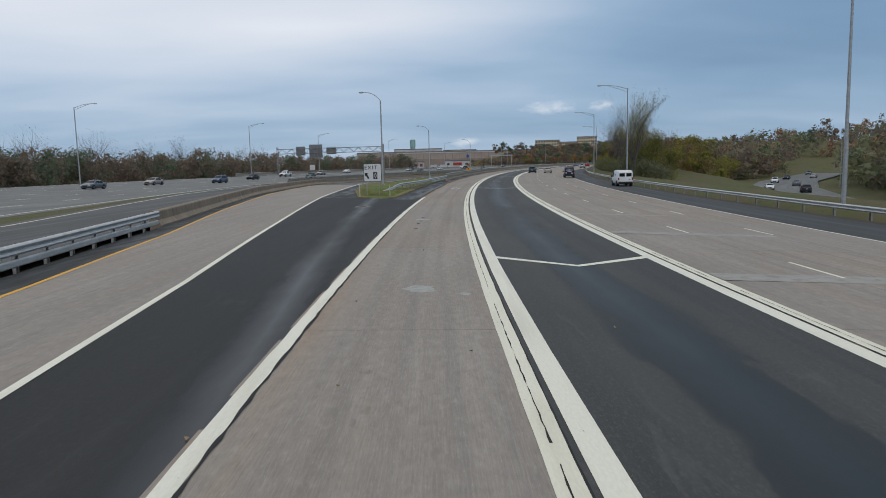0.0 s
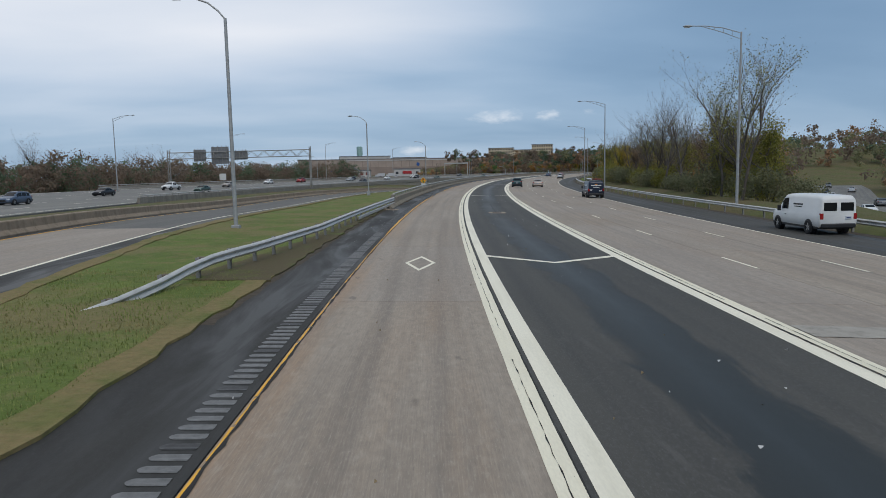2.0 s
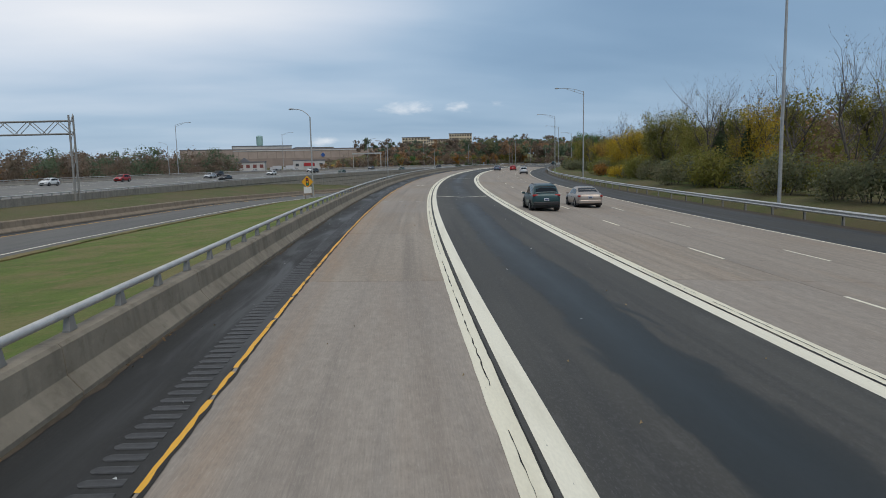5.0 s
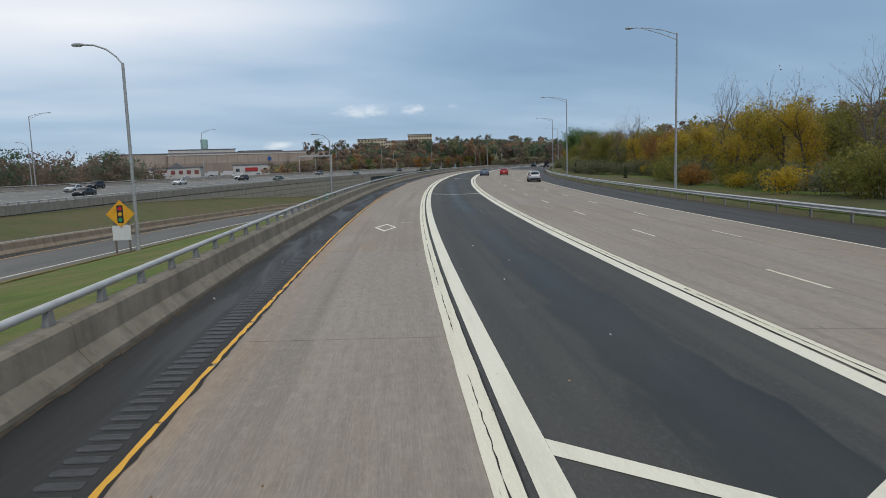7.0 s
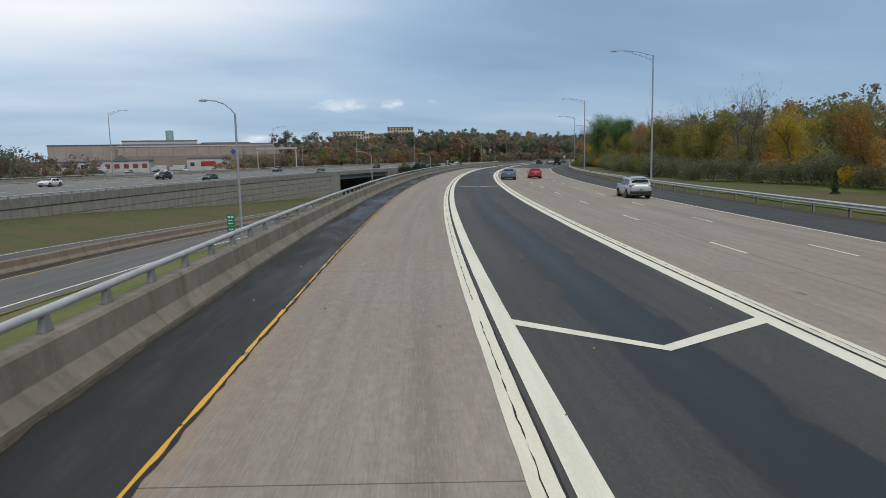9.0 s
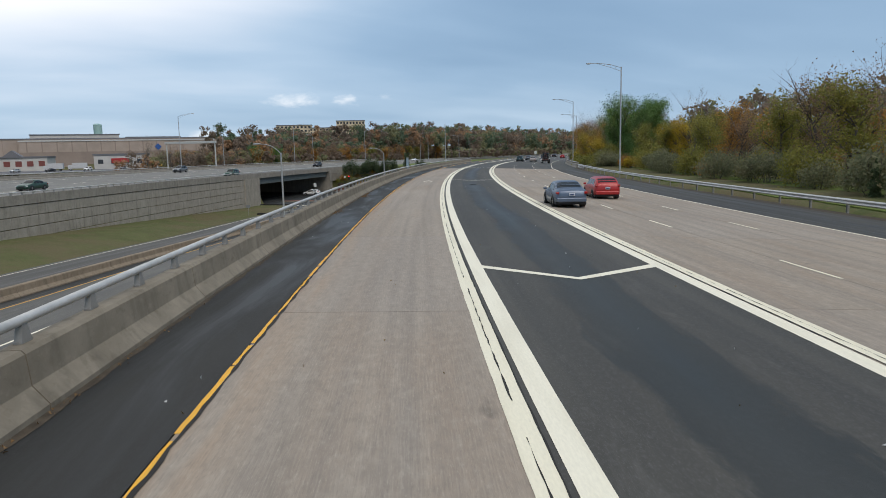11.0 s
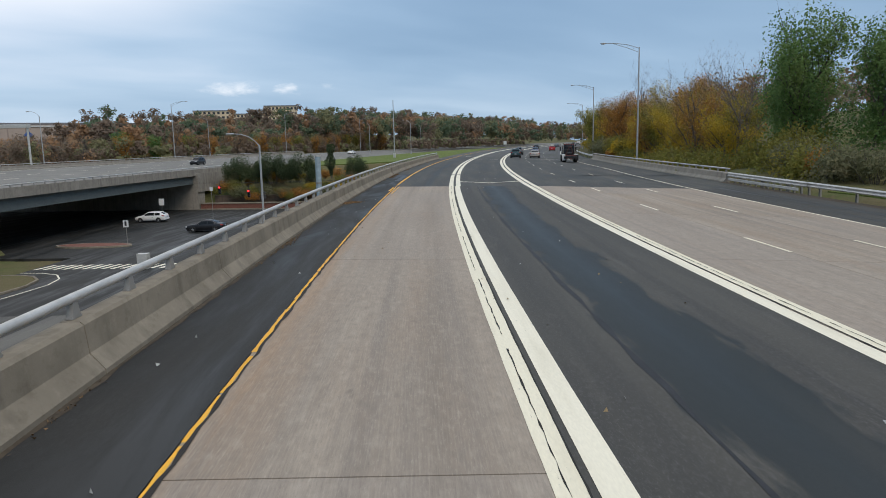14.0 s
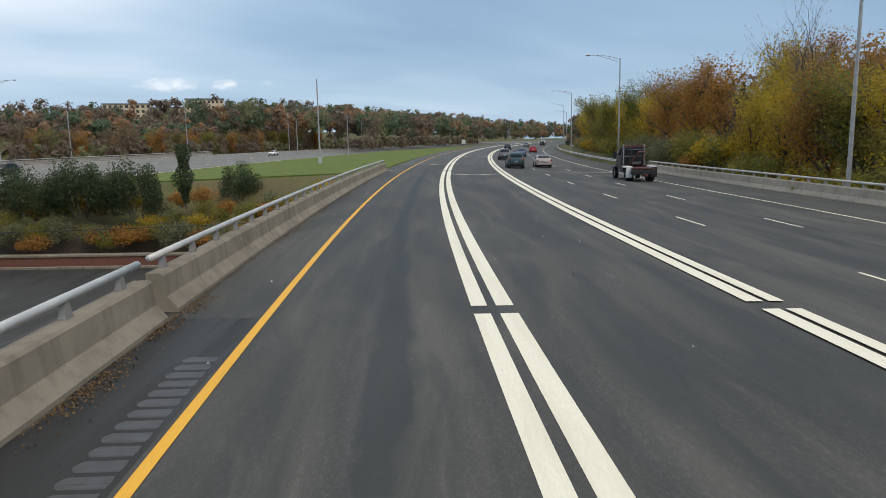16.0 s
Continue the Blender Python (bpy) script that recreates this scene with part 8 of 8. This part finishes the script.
def off_street(x, y):
    """Distance to the side street's line."""
    p = Vector((x, y))
    best = 1e9
    for a, b in zip(STREET, STREET[1:]):
        t = max(0.0, min(1.0, (p - a).dot(b - a) / (b - a).length_squared))
        best = min(best, (p - a.lerp(b, t)).length)
    return best


def on_ground(n, boxes, seed, lo, hi):
    r = random.Random(seed)
    out = []
    while len(out) < n:
        s0, s1, d0, d1 = r.choice(boxes)
        s, d = r.uniform(s0, s1), r.uniform(d0, d1)
        x, y = xy(s, d)
        street = 57 + (s - 125) * 0.26
        if d < 0 or (off_street(x, y) > 15 and (d > street + 14 or s > 122 + (d - 31) * 2.75)):
            out.append((x, y, drop_z(s, d) - 0.4, r.uniform(lo, hi)))
    return out


NEAR_RIGHT = [(190, 320, 46, 72)]
for leaf, label, n, seed in (("brown", "brown thicket behind the roadside wood", 34, 25), ("olive", "olive thicket behind the roadside wood", 30, 26)):
    far_woods("far_woods", leaf, label, on_ground(n, NEAR_RIGHT, seed, 7, 10), 0.22, 620)
RIGHT = [(230, 460, 72, 200), (120, 340, 72, 125), (120, 340, 72, 125), (90, 300, 85, 220), (60, 300, 150, 300), (420, 640, 60, 260)]
for leaf, label, n, seed in (("hazed_brown", "brown autumn woods beyond the side street", 420, 5), ("hazed_olive", "olive woods beyond the side street", 340, 6), ("hazed_rust", "rust-coloured trees beyond the side street", 120, 15), ("hazed_green", "evergreens beyond the side street", 120, 16)):
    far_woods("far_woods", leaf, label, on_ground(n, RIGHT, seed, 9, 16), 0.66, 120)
LEFT = [(60, 430, -122, -190), (60, 430, -122, -190), (430, 525, -195, -260)]
far_woods("far_woods", "hazed_brown", "brown woods beyond the opposite road", on_ground(420, LEFT, 7, 9, 13), 0.58, 110)
BELT = [(70, 398, -103, -119)]
far_woods("far_woods", "hazed_brown", "dense brown thicket along the opposite road", on_ground(230, BELT, 27, 8.5, 13.5), 0.31, 260)
far_woods("far_woods", "hazed_green", "dark growth along the opposite road", on_ground(80, BELT, 28, 9, 14), 0.30, 340)
far_woods("far_woods", "hazed_olive", "green growth in hazed colours beyond the opposite road", on_ground(100, LEFT, 17, 4, 7), 0.38, 160)

PAST_SHOPS = [(530, 580, -104, -142)]
for leaf, label, n, seed in (("hazed_brown", "brown trees beside the shop lot", 62, 33), ("hazed_olive", "olive trees beside the shop lot", 26, 34), ("hazed_rust", "rust-coloured trees beside the shop lot", 16, 35)):
    far_woods("far_woods", leaf, label, on_ground(n, PAST_SHOPS, seed, 7, 11.5), 0.34, 300)

# ---- side street on the right, low down ----
def side_road():
    pts = [(60, 92), (74, 123), (92, 160), (120, 205), (157, 252), (215, 330), (300, 450)]
    bm = bmesh.new()
    uvl = bm.loops.layers.uv.new("UVMap")
    rows, dist = [], 0.0
    for i, (x, y) in enumerate(pts):
        a, b = Vector(pts[max(0, i - 1)]), Vector(pts[min(len(pts) - 1, i + 1)])
        t = (b - a).normalized()
        nrm = Vector((t.y, -t.x))
        rows.append([bm.verts.new((x + nrm.x * w, y + nrm.y * w, -4.3)) for w in (-8, 8)])
    for i, (r0, r1) in enumerate(zip(rows, rows[1:])):
        f = bm.faces.new((r0[0], r0[1], r1[1], r1[0]))
        for lp, q in zip(f.loops, ((i * 40, -8), (i * 40, 8), (i * 40 + 40, 8), (i * 40 + 40, -8))):
            lp[uvl].uv = q
    bmesh.ops.recalc_face_normals(bm, faces=bm.faces)
    tagged(part("road_side_street", bm, ASPH_FAR), "grey side street below the highway", "road", kind="structure")
    for k, (paint, kind, t, w) in enumerate(((WHITE_CAR, "sedan", 0.30, -3), (BLACKCAR, "suv", 0.24, 3), (GREYCAR, "sedan", 0.38, 3), (WHITE_CAR, "suv", 0.45, -3), (BLACKCAR, "sedan", 0.55, -3), (SILVER, "sedan", 0.6, 3), (GREYCAR, "suv", 0.7, -3))):
        f = t * (len(pts) - 1)
        i = int(f)
        a, b = Vector(pts[i]), Vector(pts[i + 1])
        q = a.lerp(b, f - i)
        tdir = (b - a).normalized()
        car(kind, paint, pose(q.x + tdir.y * w, q.y - tdir.x * w, -4.29, 0, 0, math.degrees(math.atan2(-tdir.x, tdir.y)) + (180 if w < 0 else 0)), f"{COLOUR_WORD[paint]} {kind} on the side street below", "car", "side street traffic")
    for x, y in ((88, 130), (112, 168), (160, 232)):
        o = copy_thing(LL, pose(x, y, -4.4, 0, 0, 30))
        o["label"], o["group"] = "grey lamp post beside the side street", "side street lamps"


side_road()


# ---- distant buildings ----
def facade(name, cx, cy, z0, w, dep, tall, turn, wall, label, rows, cols, win, category="building", roof=None, win_w=0.55, win_h=0.5):
    ob = thing(name, pose(cx, cy, z0, 0, 0, turn), label, category)
    part("wall", box(-w / 2, w / 2, -dep / 2, dep / 2, -4, tall), wall, ob)
    part("roof", box(-w / 2 - 0.4, w / 2 + 0.4, -dep / 2 - 0.4, dep / 2 + 0.4, tall, tall + 0.7), roof or wall, ob)
    me = None
    for r in range(rows):
        for c in range(cols):
            x = -w / 2 + w * (c + 0.5) / cols
            z = tall * (r + 0.55) / rows
            ww, hh = w / cols * win_w / 2, tall / rows * win_h / 2
            if me is None:
                bm = box(-ww, ww, -0.06, 0.06, -hh, hh)
                me = bpy.data.meshes.new("window")
                bm.to_mesh(me); bm.free()
                me.materials.append(win)
            o = new("window", me)
            o.parent = ob
            o.matrix_local = Matrix.Translation((x, -dep / 2 - 0.02, z))
    return ob


SANDY = plain("sandy_stucco", (0.58, 0.47, 0.33), 0.9, 0, 0.08, 0.2)
TANW = plain("tan_brick", (0.37, 0.30, 0.255), 0.9, 0, 0.1, 0.15)
OFFWHITE = plain("offwhite_stucco", (0.50, 0.48, 0.45), 0.9, 0, 0.1, 0.2)
DARKWIN = plain("dark_window", (0.05, 0.055, 0.06), 0.25)
ROOFING = plain("grey_roofing", (0.16, 0.16, 0.17), 0.9)
for dx, w, tall in ((-29, 34, 25.5), (1, 28, 22.5), (28, 28, 29)):
    facade("hotel", 247 + dx * 0.93, 985 - dx * 0.3, 9, w, 18, tall, -17, SANDY, "distant sandy hotel block with rows of windows", 7, 9, DARKWIN, "hotel", ROOFING)
ob = thing("water_tower", pose(34, 1314, 24, 0, 0, 0), "pale green water tower on the skyline", "water tower")
MINT = plain("mint_steel", (0.30, 0.46, 0.44), 0.6)
part("tank", bar((0, 0, 14), (0, 0, 27), 5.2, seg=24), MINT, ob)
part("shaft", bar((0, 0, -34), (0, 0, 14), 4.6, seg=24), MINT, ob)
part("cap", bar((0, 0, 27), (0, 0, 28.6), 5.4, 3.0, seg=24), MINT, ob)
facade("warehouse", 60, 850, 2, 210, 60, 17.0, 2, TANW, "long tan brick warehouse on the rise", 1, 26, plain("brick_pier", (0.33, 0.265, 0.225), 0.9), "warehouse", ROOFING, 0.06, 0.95)
DARKBAND = plain("dark_tan_band", (0.285, 0.225, 0.19), 0.9, 0, 0.1, 0.15)
wh = facade("warehouse_wing", 62, 812, 2, 118, 16, 15.2, 2, TANW, "lower tan wing of the long warehouse", 1, 14, DARKBAND, "warehouse", plain("white_roofing", (0.55, 0.55, 0.54), 0.8), 0.08, 0.95)
part("band", box(-58.8, 58.8, -8.15, -8.0, 0, 8.5), DARKBAND, wh)
dia = [(0, 2.3), (2.1, 0), (0, -2.3), (-2.1, 0)]
part("diamond_sign", panel_xz([(x + 22, z + 11.0) for x, z in dia], -8.5, 0.3), plain("blue_sign", (0.03, 0.10, 0.32), 0.5), wh)
facade("plant_block", 30, 905, 15, 60, 30, 9, 2, OFFWHITE, "pale factory block above warehouse roof", 1, 8, DARKWIN, "factory", ROOFING, 0.4, 0.3)
facade("plant_block", 85, 915, 15, 40, 30, 7, 2, SANDY, "low tan factory block on the skyline", 1, 6, DARKWIN, "factory", ROOFING, 0.4, 0.3)
shop_a = facade("shop", -30, 690, 0, 60, 30, 6.0, -4, OFFWHITE, "low white shop with blue fascia and dark sign", 1, 9, DARKWIN, "shop", plain("blue_fascia", (0.06, 0.09, 0.2), 0.6), 0.5, 0.45)
part("sign_bar", box(-2, 14, -15.6, -15.35, 3.7, 5.0), plain("dark_red_letter_bar", (0.12, 0.02, 0.04), 0.6), shop_a)
g = facade("shop", 14, 702, 0, 30, 24, 6.5, -4, OFFWHITE, "off-white roadside shop with central gable", 1, 6, plain("red_brown_door", (0.2, 0.06, 0.05), 0.6), "shop", ROOFING, 0.55, 0.4)
bm = bmesh.new()
f = [bm.verts.new(q) for q in ((-5, -12.6, 6.5), (5, -12.6, 6.5), (0, -12.6, 10.2), (-5, -6, 6.5), (5, -6, 6.5), (0, -6, 10.2))]
for q in ((0, 1, 2), (3, 5, 4), (0, 2, 5, 3), (1, 4, 5, 2)):
    bm.faces.new([f[i] for i in q])
bmesh.ops.recalc_face_normals(bm, faces=bm.faces)
part("gable", bm, ROOFING, g)
g = facade("shop", 62, 690, 0, 24, 20, 7.0, -6, OFFWHITE, "white roadside shop with red sign", 1, 4, DARKWIN, "shop", ROOFING, 0.4, 0.3)
part("sign", box(-4, 4, -10.4, -10.1, 3.0, 5.4), plain("red_sign", (0.4, 0.03, 0.03), 0.5), g)
GREYBOX = plain("trailer_white", (0.52, 0.52, 0.52), 0.6)
for k, (x, y, c) in enumerate(((35, 640, GREYBOX), (44, 646, GREYBOX), (-20, 640, GREYBOX), (75, 640, plain("yellow_truck_box", (0.5, 0.33, 0.05), 0.6)), (5, 650, GREYBOX))):
    ob = thing("box_truck", pose(x, y, 0.2, 0, 0, 80 + 7 * k), "white box truck parked by distant shops", "truck", "parked trucks")
    part("box_body", box(-1.2, 1.2, -3.5, 2.5, 0.9, 3.4, 0.05), c, ob)
    part("cab", box(-1.1, 1.1, 2.6, 4.3, 0.5, 2.4, 0.2), GREYBOX, ob)
    for sx in (-1, 1):
        wheel(ob, sx * 1.0, 3.3, 0.45, sx)
        wheel(ob, sx * 1.0, -2.2, 0.45, sx)
for k in range(10):
    x = -50 + k * 14
    car(("sedan", "suv", "hatch")[k % 3], (GREYCAR, SILVER, BLACKCAR, WHITE_CAR)[k % 4], pose(x, 632 + (k % 3) * 4, 0.15, 0, 0, 90 + k * 9), "parked car on the distant shop lot", "car", "parked cars by the shops")
bm = bmesh.new()
block(bm, -90, 110, 600, 680, 0.0, 0.12)
tagged(part("pavement_lot", bm, plain("lot_asphalt", (0.13, 0.13, 0.135), 0.9, 0, 0.2, 0.1)), "grey parking lot in front of the shops", "parking lot", kind="structure")


# ---- grass blades on the near verge and dead leaves by the parapet ----
def tufts():
    r = random.Random(5)
    verts, faces = [], []
    for _ in range(12000):
        s = 60.5 + 18 * r.random() ** 1.2
        e = gore_left(s)
        d = r.uniform(e + 0.35, -6.35)
        x, y = xy(s, d)
        z = verge_z(s, d)
        hgt = r.uniform(0.03, 0.075)
        a = r.random() * 6.28
        w = 0.014
        lx, ly = math.cos(a + 1.5) * hgt * 0.5, math.sin(a + 1.5) * hgt * 0.5
        n = len(verts)
        verts += [(x - w * math.cos(a), y - w * math.sin(a), z - 0.02), (x + w * math.cos(a), y + w * math.sin(a), z - 0.02), (x + lx, y + ly, z + hgt)]
        faces.append((n, n + 1, n + 2))
    me = bpy.data.meshes.new("grass_blades")
    me.from_pydata(verts, [], faces)
    k = Nodes("grass_blade", 0.8, 0, 0.2)
    c = k.mix(k.remap(k.island(), 0, 1), (0.15, 0.195, 0.05), (0.23, 0.25, 0.09))
    c = k.mix(k.remap(k.noise(0.35, detail=3), 0.52, 0.62, 0, 0.8), c, (0.27, 0.21, 0.10))
    me.materials.append(k.colour(c).m)
    tagged(new("grass_blades", me), "short mown grass blades on the gore", "grass", kind="stuff")


tufts()


def litter(name, label, spots, size, mat, seed):
    r = random.Random(seed)
    pts = []
    for s, d, n, rs, rd in spots:
        for _ in range(n):
            ss, dd = s + r.gauss(0, rs), d + abs(r.gauss(0, rd))
            q = at(ss, dd, 0.008 + 0.022 * r.random())
            pts.append(q[:])
    tagged(new(name, leaves_mesh(name, pts, size, mat, r)), label, "leaf litter", kind="stuff")


r = random.Random(8)
LITTER = plain("dry_leaf", (0.20, 0.12, 0.055), 0.9, 0, 0.3, 20)
litter("leaf_litter", "dry brown leaves gathered along the parapet foot", [(r.uniform(118, 505), -5.42, 14, 0.9, 0.07) for _ in range(60)], 0.026, LITTER, 3)
DRIFTS = [(287.8, -5.4, 627, 0.75, 0.19), (283.0, -5.42, 323, 0.5, 0.13), (126.4, -5.4, 114, 0.35, 0.11), (120.5, -5.4, 114, 0.3, 0.13), (130.4, -5.4, 76, 0.4, 0.1), (133.5, -5.4, 76, 0.4, 0.13), (338.5, -5.45, 285, 0.8, 0.16),
          (351.1, -5.42, 494, 0.7, 0.18), (353.7, -5.45, 171, 0.6, 0.11), (404, -5.42, 247, 1.0, 0.14), (417.9, -5.44, 228, 0.9, 0.18), (444.2, -5.42, 627, 0.7, 0.19), (447.0, -5.45, 266, 0.4, 0.14), (448.8, -5.42, 342, 0.6, 0.19), (460, -5.4, 190, 2.0, 0.16), (475, -5.4, 237, 3.0, 0.16)]
litter("leaf_litter", "drifts of fallen leaves against the parapet", DRIFTS, 0.021, LITTER, 4)
litter("leaf_litter", "dense tan heap of wet leaves on the bridge shoulder", [(418.0 + 0.07 * k, -5.46 + 0.065 * k, 300, 0.16, 0.20) for k in range(-6, 7)], 0.024, plain("wet_tan_leaf", (0.33, 0.19, 0.085), 0.8, 0, 0.45, 14), 5)
litter("leaf_litter", "single fallen leaves scattered over road and shoulder", [(r.uniform(0, 480), r.uniform(-5.2, 5.0), 1, 0.1, 0.1) for _ in range(420)], 0.032, plain("pale_leaf", (0.36, 0.26, 0.14), 0.9, 0, 0.3, 20), 6)
litter("litter_scraps", "small pale scraps of litter on the asphalt", [(r.uniform(60, 500), r.choice((r.uniform(-5.2, -3.9), r.uniform(1.0, 5.0))), 1, 0.1, 0.1) for _ in range(260)], 0.038, plain("pale_scrap", (0.55, 0.55, 0.52), 0.8, 0, 0.2, 20), 7)
